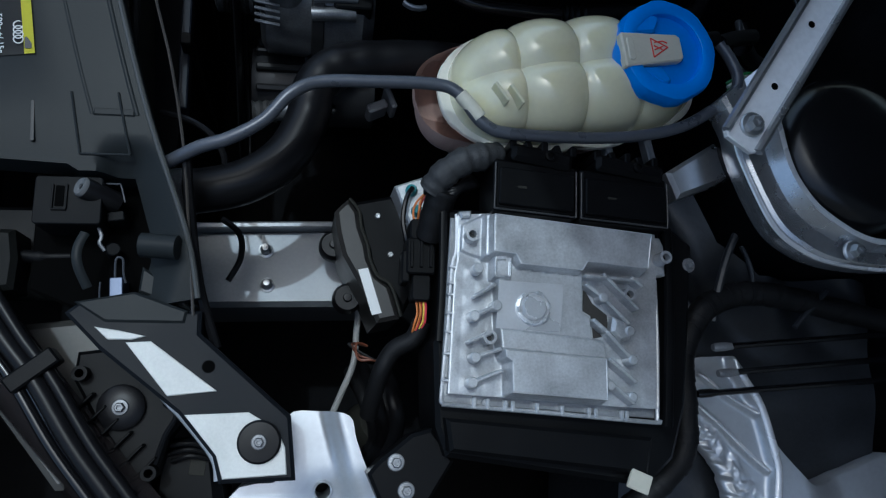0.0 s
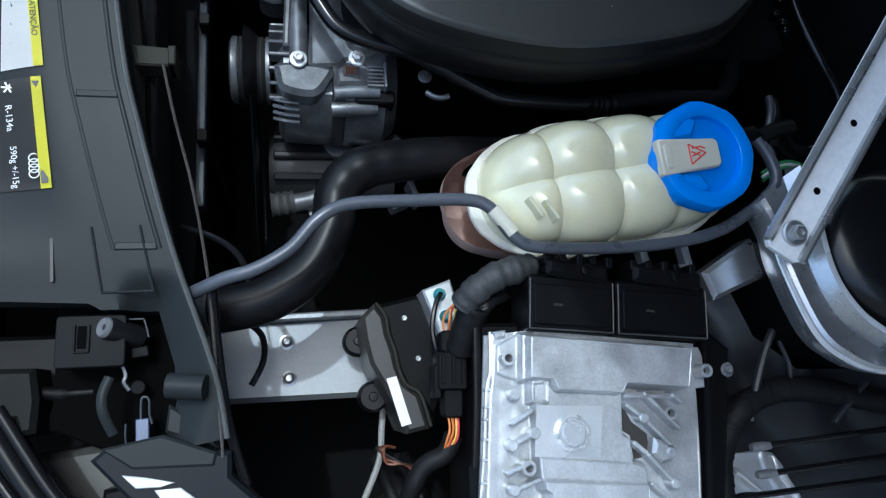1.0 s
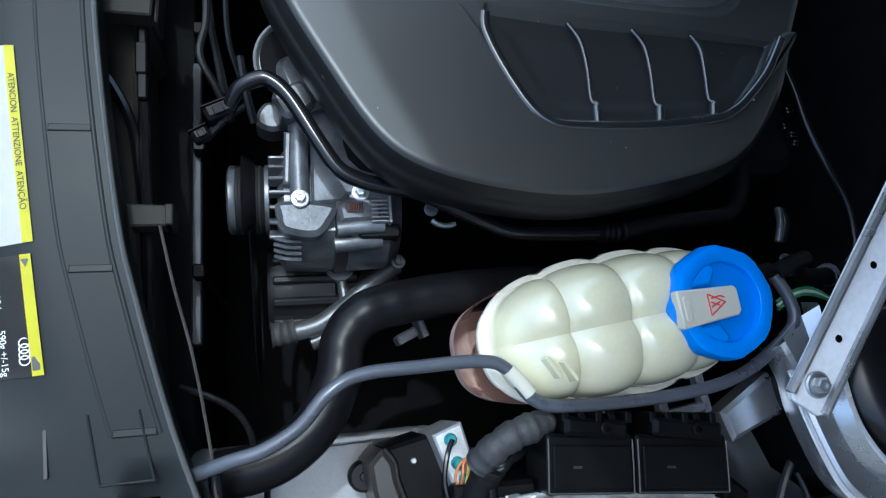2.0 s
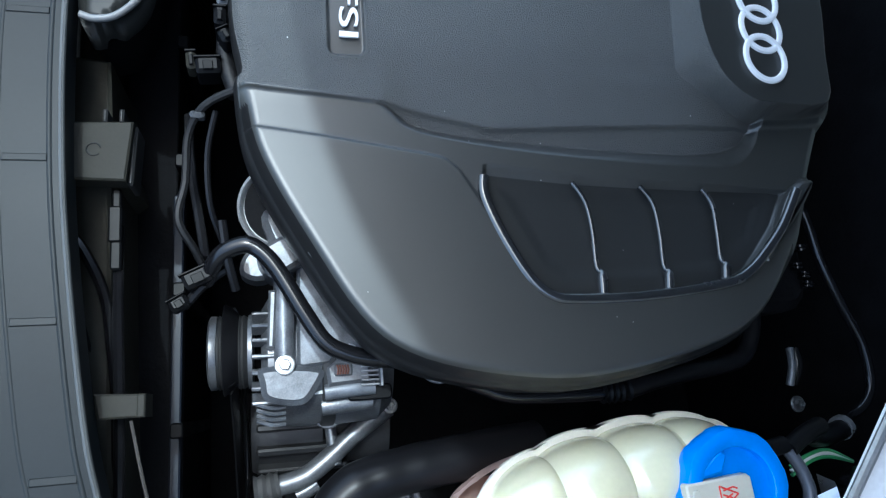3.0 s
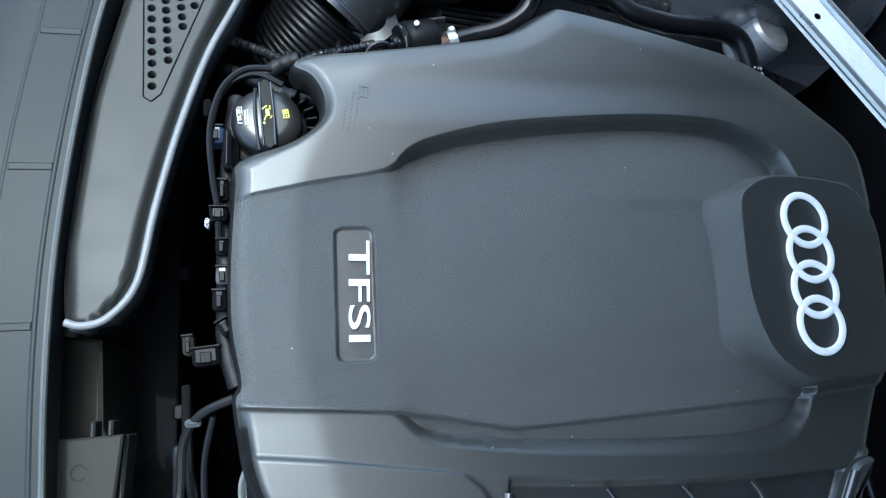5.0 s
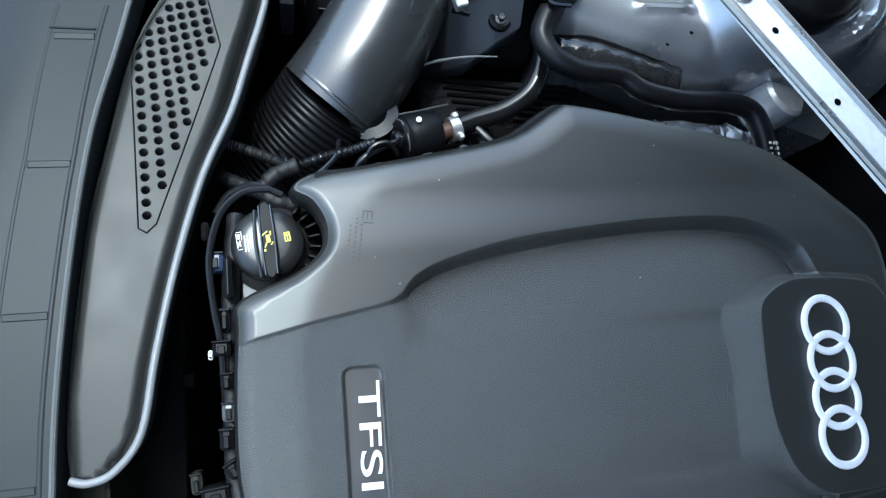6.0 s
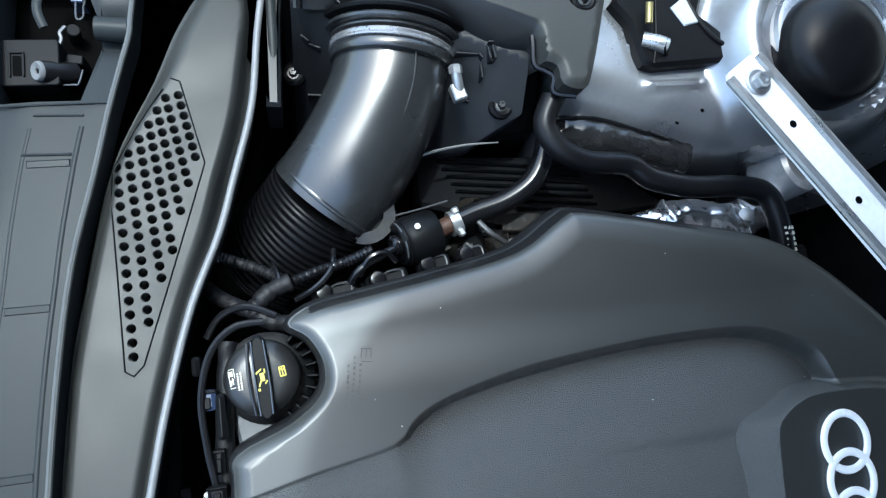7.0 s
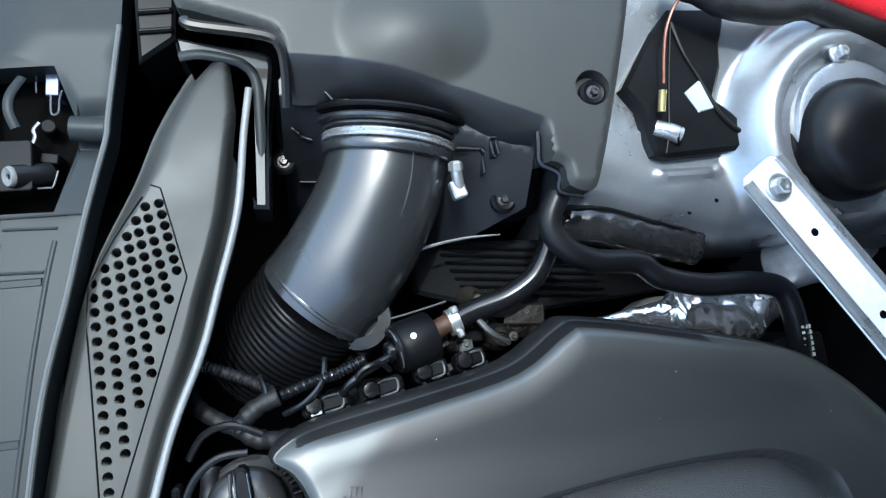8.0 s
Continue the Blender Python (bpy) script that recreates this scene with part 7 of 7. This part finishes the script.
shield = thing("heat_shield", "crumpled bright foil heat shield behind the engine cover", "heat shield")
bm = bmesh.new()
way = spline([(.278, .973, .905), (.321, .975, .905), (.350, .974, .905), (.366, .972, .905), (.400, .968, .905), (.437, .965, .905), (.452, .967, .905), (.475, .972, .905), (.496, .976, .903)], 10)
rings = []
for k, v in enumerate(way):
    u = k / (len(way) - 1)
    rr = .006 + .009 * sm(0, .3, u) + .010 * sm(.27, .36, u) - .013 * sm(.70, .88, u) + .0012 * (1 if k in (28, 29, 57, 58) else 0)
    rings.append([bm.verts.new(v + Vector((.10 * math.cos(a), math.cos(a), .8 * math.sin(a))) * rr
                               * (1 + .16 * noise.noise(Vector((u * 15, 2.2 * math.cos(a), 2.2 * math.sin(a)))) + .12 * noise.noise(Vector((u * 38, 5 * math.cos(a), 5 * math.sin(a)))) + .05 * noise.noise(Vector((u * 80, 9 * math.cos(a), 9 * math.sin(a))))))
                  for a in [2 * math.pi * q / 28 for q in range(28)]])
for p, q in zip(rings, rings[1:]):
    for k in range(28):
        bm.faces.new((p[k], p[(k + 1) % 28], q[(k + 1) % 28], q[k]))
part("foil", bm, FOIL, shield)
bm = bmesh.new()
slab(bm, [tuple(v) for v in spline([(.300, .955), (.345, .990), (.40, .992), (.47, .985), (.46, .940), (.36, .948)], 3, True)], .860, .884, .003)
part("foil_skirt", bm, mat("dull_foil", (.30, .29, .27), .4, .7, .3, 90, .3), shield)
bm = bmesh.new()
lathe(bm, [(.009, 0), (.009, .004), (.005, .008), (0, .009)], (.447, .972, .918), (0, 0, 1), 16)
part("rivet", bm, CAST, shield)
bm = bmesh.new()
rod(bm, (.505, 1.012, .88), .028, .05, (.3, .2, 1), 24, .004)
part("sensor_can", bm, CAST, shield)

# ---- plugs between intake pipe and cover ----
CLIPGREY = mat("clip_grey", (.05, .052, .055), .25, spec=.6)
cw = thing("coil_wiring", "black coil plugs and corrugated wiring beside the cover", "wiring harness")
bm = bmesh.new()
CAN = Vector((-.93, -.24, .16)).normalized()
lathe(bm, [(.018, 0), (.0215, .001), (.0222, .003), (.0222, .028), (.0212, .0295), (.0212, .033), (.0198, .0335), (.0195, .036), (.0175, .038)], (.1215, .9790, .929), CAN, 36)
can = part("round_plug", bm, BLACK, cw, "matt black round plug housing")
bm = bmesh.new()
lathe(bm, [(.0175, .038), (.0160, .0335), (.0095, .0335), (.0090, .042), (.0072, .0435), (0, .0435)], (.1215, .9790, .929), CAN, 24)
part("plug_socket", bm, GLOSS, can)
for turn in (20, 95, 200):
    bm = bmesh.new()
    c_ = Vector((.1215, .9790, .929)) + CAN * .036
    side = CAN.cross(Vector((0, 0, 1))).normalized()
    up = side.cross(CAN)
    ring = [c_ + (side * math.cos(radians(a)) + up * math.sin(radians(a))) * .0185 for a in range(turn, turn + 56, 8)]
    tube(bm, ring, .0011, 6, 1, True, False)
    part("lock_tab", bm, CLIPGREY, can)
bm = bmesh.new()
rod(bm, (.1010, .9810, .9565), .0026, .0014, (-.1, .0, 1), 12, .0004)
part("white_dot", bm, WHITE, cw)
bm = bmesh.new()
tube(bm, [(.088, .969, .938), (.078, .964, .943), (.064, .958, .945), (.049, .949, .943), (.042, .940, .936)], .0036, 10, 6)
part("plug_lead", bm, GLOSS, cw)
bm = bmesh.new()
tube(bm, [(.062, .966, .940), (.037, .957, .943), (.015, .952, .943), (-.006, .945, .942)], .0046, 12, 40, rfun=lambda u: 1 + .14 * math.cos(u * 2 * math.pi * 27))
part("corrugated_sleeve", bm, GLOSS, cw)
bm = bmesh.new()
tube(bm, [(-.008, .945, .942), (-.022, .940, .942), (-.033, .932, .941), (-.038, .924, .938), (-.028, .915, .938), (-.014, .911, .936), (.002, .910, .925)], .0075, 12, 8, rfun=lambda u: 1 + .06 * math.sin(u * 63) + .05 * math.sin(u * 29))
tube(bm, [(-.036, .922, .937), (-.050, .928, .935), (-.068, .939, .925), (-.080, .950, .905)], .0065, 10, 8, rfun=lambda u: 1 + .06 * math.sin(u * 47))
part("taped_joint", bm, TAPE, cw)
bm = bmesh.new()
tube(bm, [(-.022, .918, .945), (-.045, .928, .945), (-.066, .922, .94), (-.078, .905, .94)], .003, 8, 6)
part("thin_lead", bm, RUBBER, cw)
bm = bmesh.new()
tube(bm, [(-.068, .975, .918), (-.036, .961, .922), (-.013, .948, .926)], .0048, 12, 40, rfun=lambda u: 1 + .07 * math.cos(u * 2 * math.pi * 22))
part("braided_hose", bm, TAPE, cw)
bm = bmesh.new()
tube(bm, [(-.076, .979, .916), (-.069, .975, .918), (-.060, .9715, .919)], .0052, 10, 3, rfun=lambda u: 1 if u < .4 else .85)
part("ferrule", bm, MIDCAST, cw)
for x, y, L, tr in ((.028, .9335, .040, 10), (.074, .9405, .038, 12), (.117, .9500, .030, 14), (.152, .9555, .028, 16)):
    M = pose(x, y, .918, 0, 0, tr)
    bm = bmesh.new()
    slab(bm, rrect(0, 0, L, .014, .004), 0, .016, .003, M)
    coil = part("coil_plug", bm, PLUG, cw)
    bm = bmesh.new()
    lathe(bm, [(.0075, 0), (.0078, .010), (.006, .013), (.003, .0135), (0, .0135)], M @ Vector((-L * .25, .002, .010)), (.05, .05, 1), 18)
    part("coil_boot", bm, GLOSS, coil)
    bm = bmesh.new()
    tube(bm, [M @ Vector(v) for v in ((-L * .05, -.006, .016), (L * .10, -.006, .0185), (L * .32, -.005, .018), (L * .36, .004, .017), (L * .10, .006, .018), (-L * .05, .005, .016))], .0011, 6, 4)
    part("lock_clip", bm, CLIPGREY, coil)
    for q in (-.3, .1, .42):
        bm = bmesh.new()
        slab(bm, rrect(L * q, -.0072, L * .12, .003, .0006), .004, .0165, .0006, M)
        part("coil_rib", bm, GLOSS, coil)
for pts, r in (([(-.005, .930, .935), (.012, .938, .945), (.026, .952, .946), (.030, .970, .935)], .0026), ([(.050, .945, .940), (.058, .958, .950), (.072, .962, .950), (.082, .955, .940)], .0024),
               ([(.020, .975, .915), (.034, .985, .925), (.052, .984, .925), (.060, .974, .92)], .0040), ([(-.030, .930, .935), (-.018, .946, .945), (-.022, .962, .935)], .0022)):
    bm = bmesh.new()
    tube(bm, pts, r, 8, 8)
    part("short_lead", bm, GLOSS, cw)
bm = bmesh.new()
box(bm, .020, .928, .936, .009, .0035, .003, 10, .0006)
part("pale_lock", bm, WHITE, cw)
bm = bmesh.new()
lathe(bm, [(.024, 0), (.026, .006), (.026, .02), (.016, .024), (.014, .012), (0, .012)], (.068, .995, .905), (-.3, .2, 1), 24)
box(bm, .063, 1.012, .905, .012, .018, .022, 20, .004)
part("flange_casting", bm, mat("sooty_casting", (.009, .009, .009), .4, .3, .08, 300, .4), cw)
dome_bolt(cw, (.062, 1.013, .927), .0055, CAST)
junk = thing("turbo_bracket", "rusty and grey brackets around the turbo", "bracket")
STEEL = mat("dull_steel", (.10, .10, .10), .45, .6)
SOOT = mat("sooty_manifold", (.030, .026, .022), .5, .5, .5, 180, .5)
for x, y, sx, sy, tr, m_ in ((.135, .972, .03, .014, 20, SOOT), (.160, .975, .036, .012, 0, DIRT), (.185, .985, .03, .014, -10, DIRT), (.215, .99, .05, .02, -5, SOOT)):
    bm = bmesh.new()
    box(bm, x, y, .870, sx, sy, .018, tr, .003)
    part("bracket", bm, m_, junk)
for x, y, r, h in ((.165, .985, .016, .030), (.190, .972, .013, .034), (.150, .970, .010, .036), (.212, .985, .018, .024), (.182, .996, .011, .028), (.235, .975, .012, .026), (.205, 1.004, .012, .030), (.172, 1.012, .010, .032)):
    bm = bmesh.new()
    lathe(bm, [(r * 1.1, 0), (r, h * .4), (r * .92, h * .8), (r * .6, h), (r * .45, h * .85), (0, h * .8)], (x, y, .858), (.1, -.08, 1), 14)
    for v in bm.verts:
        v.co += noise.noise_vector(v.co * 90) * .0022
    part("manifold_casting", bm, SOOT, junk, "soot-stained cast manifold")
bm = bmesh.new()
slab(bm, [(.131, .950), (.150, .954), (.152, .967), (.158, .970), (.164, .972), (.166, .954), (.160, .949), (.134, .944)], .894, .897, .001)
part("shield_tab", bm, mat("worn_tab", (.10, .10, .10), .35, .6), junk, "thin grey shield tab")
for p in ((.158, .968, .896), (.178, .986, .890), (.206, .970, .888), (.222, .992, .884)):
    dome_bolt(junk, p, .0045, STEEL)
bm = bmesh.new()
tube(bm, [(.082, .996, .930), (.109, 1.001, .930), (.136, 1.007, .930)], .0009, 6, 4)
part("dipstick_wire", bm, STEEL, junk)
bm = bmesh.new()
tube(bm, [(.166, .990, .915), (.177, .976, .918), (.194, .965, .912)], .0028, 8, 5)
part("steel_tube", bm, STEEL, junk)

# ---- strut tower, tank side ----
tower_a = thing("strut_tower", "silver strut tower with black rubber cap beside the control unit", "strut tower")
bm = bmesh.new()
arc_o = spline([(.380, .262), (.392, .235), (.396, .205), (.418, .145), (.445, .120), (.478, .108), (.535, .102), (.60, .105)], 5)
arc_i = spline([(.43, .30), (.436, .25), (.441, .203), (.452, .175), (.470, .153), (.505, .131), (.54, .125), (.60, .13)], 5)
rings = []
for k in range(len(arc_o)):
    o, i = arc_o[k], arc_i[min(int(k * len(arc_i) / len(arc_o)), len(arc_i) - 1)]
    n_ = (i - o)
    row = []
    for u, z in ((.07, .972), (.012, .980), (0.0, .990), (.06, 1.000), (.14, 1.002), (.22, .996), (.40, .994), (.72, .994), (.82, 1.000), (.92, 1.006), (1.0, 1.000), (1.1, .975)):
        p = o + n_ * u
        row.append(bm.verts.new((p.x, p.y, z)))
    rings.append(row)
for a, b in zip(rings, rings[1:]):
    for k in range(len(a) - 1):
        bm.faces.new((a[k], b[k], b[k + 1], a[k + 1]))
part("tower_rim", bm, TOWER, tower_a)
# black wall stands in for the shaded void below the rim
bm = bmesh.new()
rows = [[bm.verts.new((o.x + dx, o.y + dy, z)) for o in arc_o] for dx, dy, z in ((.012, .010, .974), (.016, .014, .93), (.014, .012, .86))]
for a, b in zip(rows, rows[1:]):
    for k in range(len(a) - 1):
        bm.faces.new((a[k], a[k + 1], b[k + 1], b[k]))
part("tower_wall", bm, BLACK, tower_a, "tower wall coloured black for the shaded gap under the rim")
# highlights of the pressed ridges, put into a colour brighter than the paint
RIDGEGLINT = mat("ridge_glint", (.80, .81, .83), .25, .35)
for line, rr in ((arc_o, .0029), (arc_i, .0038)):
    bm = bmesh.new()
    tube(bm, [(v.x + (.001 if rr < .003 else 0), v.y + .001, .9965 if rr < .003 else 1.0035) for v in line[4:]], rr, 8, 2, flat=.7)
    part("pressed_ridge", bm, RIDGEGLINT, tower_a)
bm = bmesh.new()
slab(bm, [(0.3497, 0.2093), (0.3586, 0.1824), (0.4290, 0.2082), (0.4444, 0.2259), (0.4278, 0.2541)], .925, .950, .004)
part("side_arm", bm, TOWER, tower_a)
bm = bmesh.new()
lathe(bm, [(.085, -.03), (.085, 0), (.078, .018), (.062, .030), (.035, .036), (0, .038)], (.530, .220, .975), (0, 0, 1), 40)
part("rubber_cap", bm, GLOSS, tower_a, "black rubber cap")
dome_bolt(tower_a, (.497, .118, 1.0), .011, ZINC)
LINING = mat("arch_lining", (.024, .026, .030), .34, 0, .15, 120, .35, 18, spec=.5)
apron = thing("wheel_arch", "black wheel arch lining with pressed folds", "wheel arch")
AP = [(.33, .19), (.40, .20), (.425, .15), (.47, .115), (.62, .11), (.66, -.30), (.30, -.30), (.33, -.05), (.345, .05)]
part("lining", sheet(AP, lambda x, y: .86 + .045 * nsm(.03, .16, y) + .012 * np.sin(x * 60 + y * 40) * nsm(.0, .1, y) - .03 * nsm(.0, -.1, y), .006, .2), LINING, apron)
bm = bmesh.new()
tube(bm, [(.462, .190, .925), (.434, .147, .918), (.416, .103, .912), (.409, .068, .905)], .0042, 8, 5)
tube(bm, [(.446, .144, .915), (.456, .120, .912), (.457, .092, .908)], .0026, 8, 5)
tube(bm, [(.545, .098, .91), (.525, .080, .908), (.503, .060, .905)], .0032, 8, 5)
part("fold", bm, LINING, apron)
for k, (x0, y0, x1, y1) in enumerate(((.412, .042, .640, .052), (.414, .016, .640, .026), (.388, -.003, .640, .004))):
    bm = bmesh.new()
    tube(bm, [(x0, y0, .90), ((x0 + x1) / 2, (y0 + y1) / 2, .902), (x1, y1, .90)], .0032, 8, 4)
    part("brake_tube", bm, GLOSS, apron)
    bm = bmesh.new()
    lathe(bm, [(.0035, 0), (.0045, .004), (.0045, .014), (.0034, .022)], (x0 - .004, y0, .90), (1, .03, 0), 10)
    part("end_clip", bm, MIDCAST if k < 2 else GLOSS, apron)
for pts, r in (([(.640, .060, .90), (.541, .083, .90), (.480, .094, .905), (.435, .094, .905), (.395, .076, .905), (.372, .035, .90), (.368, -.015, .90), (.362, -.060, .895), (.330, -.095, .88), (.28, -.13, .87)], .0125),):
    loomL = thing("tower_loom", "black taped loom looping down beside the tray", "wiring harness")
    bm = bmesh.new()
    tube(bm, pts, r, 12, 10, rfun=lambda u: 1 + .03 * math.sin(u * 90) + .02 * math.sin(u * 231))
    part("loom_body", bm, TAPE, loomL)
    way = spline([Vector(q) for q in pts], 12)
    for k in range(9, len(way) - 6, 7):
        bm = bmesh.new()
        d = (way[k + 1] - way[k - 1]).normalized()
        tube(bm, [way[k] - d * .006, way[k] - d * .002, way[k] + d * .003, way[k] + d * .006], r * 1.05, 12, 2, rfun=lambda u: 1 + .02 * math.sin(u * 9))
        part("tape_wrap", bm, TAPE, loomL)
fold = thing("wing_seam", "bare silver sheet seam with crinkled sealant at the wing", "wing panel")
RA = [(.443, .030), (.448, .014), (.465, -.018), (.474, -.068), (.474, -.088), (.470, -.107), (.462, -.15)]
RB = [(.404, .016), (.412, .009), (.431, -.006), (.461, -.025)]
RC = [(.393, -.012), (.416, -.033), (.448, -.066), (.466, -.082)]


def seam_z(x, y):
    a, b, c = (np.abs(sdist(x, y, [tuple(v) for v in spline(q, 4)], False)) for q in (RA, RB, RC))
    crumple = np.array([noise.noise(Vector((p * 70, q * 70, .3))) + .6 * noise.noise(Vector((p * 190, q * 190, .8))) for p, q in zip(np.ravel(x), np.ravel(y))])
    west = nsm(.012, -.004, (x - .4155) + (y + .045) * .62) * nsm(.0, -.03, y)
    return .874 + .012 * np.exp(-(a / .005) ** 2) + .007 * np.exp(-(b / .0028) ** 2) + .007 * np.exp(-(c / .0028) ** 2) + .0042 * crumple * west - .02 * nsm(.48, .54, x + .3 * y)


# the seam's ridges carry their highlights as pale tubes
for q, rr in ((RA, .0042), (RB, .0016), (RC, .0016)):
    bm = bmesh.new()
    way = spline(q, 5)
    tube(bm, [(v.x, v.y, float(seam_z(np.array([v.x]), np.array([v.y]))[0]) - rr * .3) for v in way], rr, 10, 1, flat=.7, rfun=lambda u: .35 + .65 * sm(0, .2, u))
    part("pressed_ridge", bm, RIDGEGLINT, fold)
SE = [tuple(v) for v in spline([(.397, .030), (.420, .034), (.452, .030), (.470, -.007), (.476, -.028), (.484, -.056), (.512, -.090), (.528, -.102), (.552, -.101), (.593, -.090), (.66, -.085), (.66, -.22), (.44, -.22), (.431, -.105), (.419, -.070),
                                (.399, -.049), (.388, -.029), (.388, .0)], 3, True)]
smooth_normals(part("seam_sheet", sheet(SE, seam_z, .0028, .03), SILVER, fold), seam_z)
bm = bmesh.new()
slab(bm, [(.372, .093), (.384, .095), (.402, .066), (.392, .062)], .890, .903, .003)
part("upper_tab", bm, SILVER, fold)

# ---- hoses beyond the cover on the tank side ----
lh = thing("firewall_hose", "black corrugated line with bright reflections near the firewall", "hose")
bm = bmesh.new()
tube(bm, [(.505, .60, .93), (.520, .55, .93), (.533, .505, .925), (.555, .455, .92), (.575, .415, .915), (.580, .375, .91), (.566, .354, .91), (.545, .344, .91), (.515, .336, .92), (.46, .333, .95)], .0055, 10, 8)
part("line", bm, GLOSS, lh)
bm = bmesh.new()
tube(bm, [(.515, .335, .93), (.490, .332, .94), (.460, .332, .955), (.440, .338, .97)], .0095, 10, 5)
part("sleeve", bm, BLACK, lh)
bm = bmesh.new()
tube(bm, [(.520, .337, .927), (.5165, .336, .928), (.513, .335, .929)], .012, 12, 3)
part("clamp_ring", bm, ZINC, lh)
bm = bmesh.new()
tube(bm, [(0.4987, 0.4175, .898), (0.4956, 0.4, .901), (0.4906, 0.3796, .898)], .0042, 10, 4)
part("fitting", bm, DULLCAST, lh, "grey metal fitting")
bm = bmesh.new()
tube(bm, [(0.5077, 0.4175, .892), (0.5076, 0.4, .894), (0.4986, 0.3796, .892)], .0065, 10, 4)
part("fitting_sleeve", bm, GLOSS, lh)
dome_bolt(lh, (0.5038, 0.3598, .888), .0085, GREYCAST)
for cx, cy, tt in ((0.5067, 0.5162, -10), (0.4977, 0.4966, 0), (0.5042, 0.4867, 12), (0.5053, 0.4766, 16)):
    for k in range(2):
        bm = bmesh.new()
        d = Vector((math.sin(radians(tt)), math.cos(radians(tt)), 0))
        c = Vector((cx, cy, .930)) + d * (.004 * k)
        tube(bm, [c, c + d * .0012, c + d * .0024], .0066, 10, 2)
        part("corrugation", bm, GLOSS, lh)
cb = thing("brake_wires", "green and white wires beside the strut brace", "wiring harness")
for k, c in enumerate((GREENW, WHITE, GREENW)):
    bm = bmesh.new()
    tube(bm, [(.430, .300 + .004 * k, .95), (.450, .312 + .003 * k, .955), (.475, .313 + .003 * k, .95), (.51, .305, .94)], .0018, 6, 6)
    part("wire", bm, c, cb)
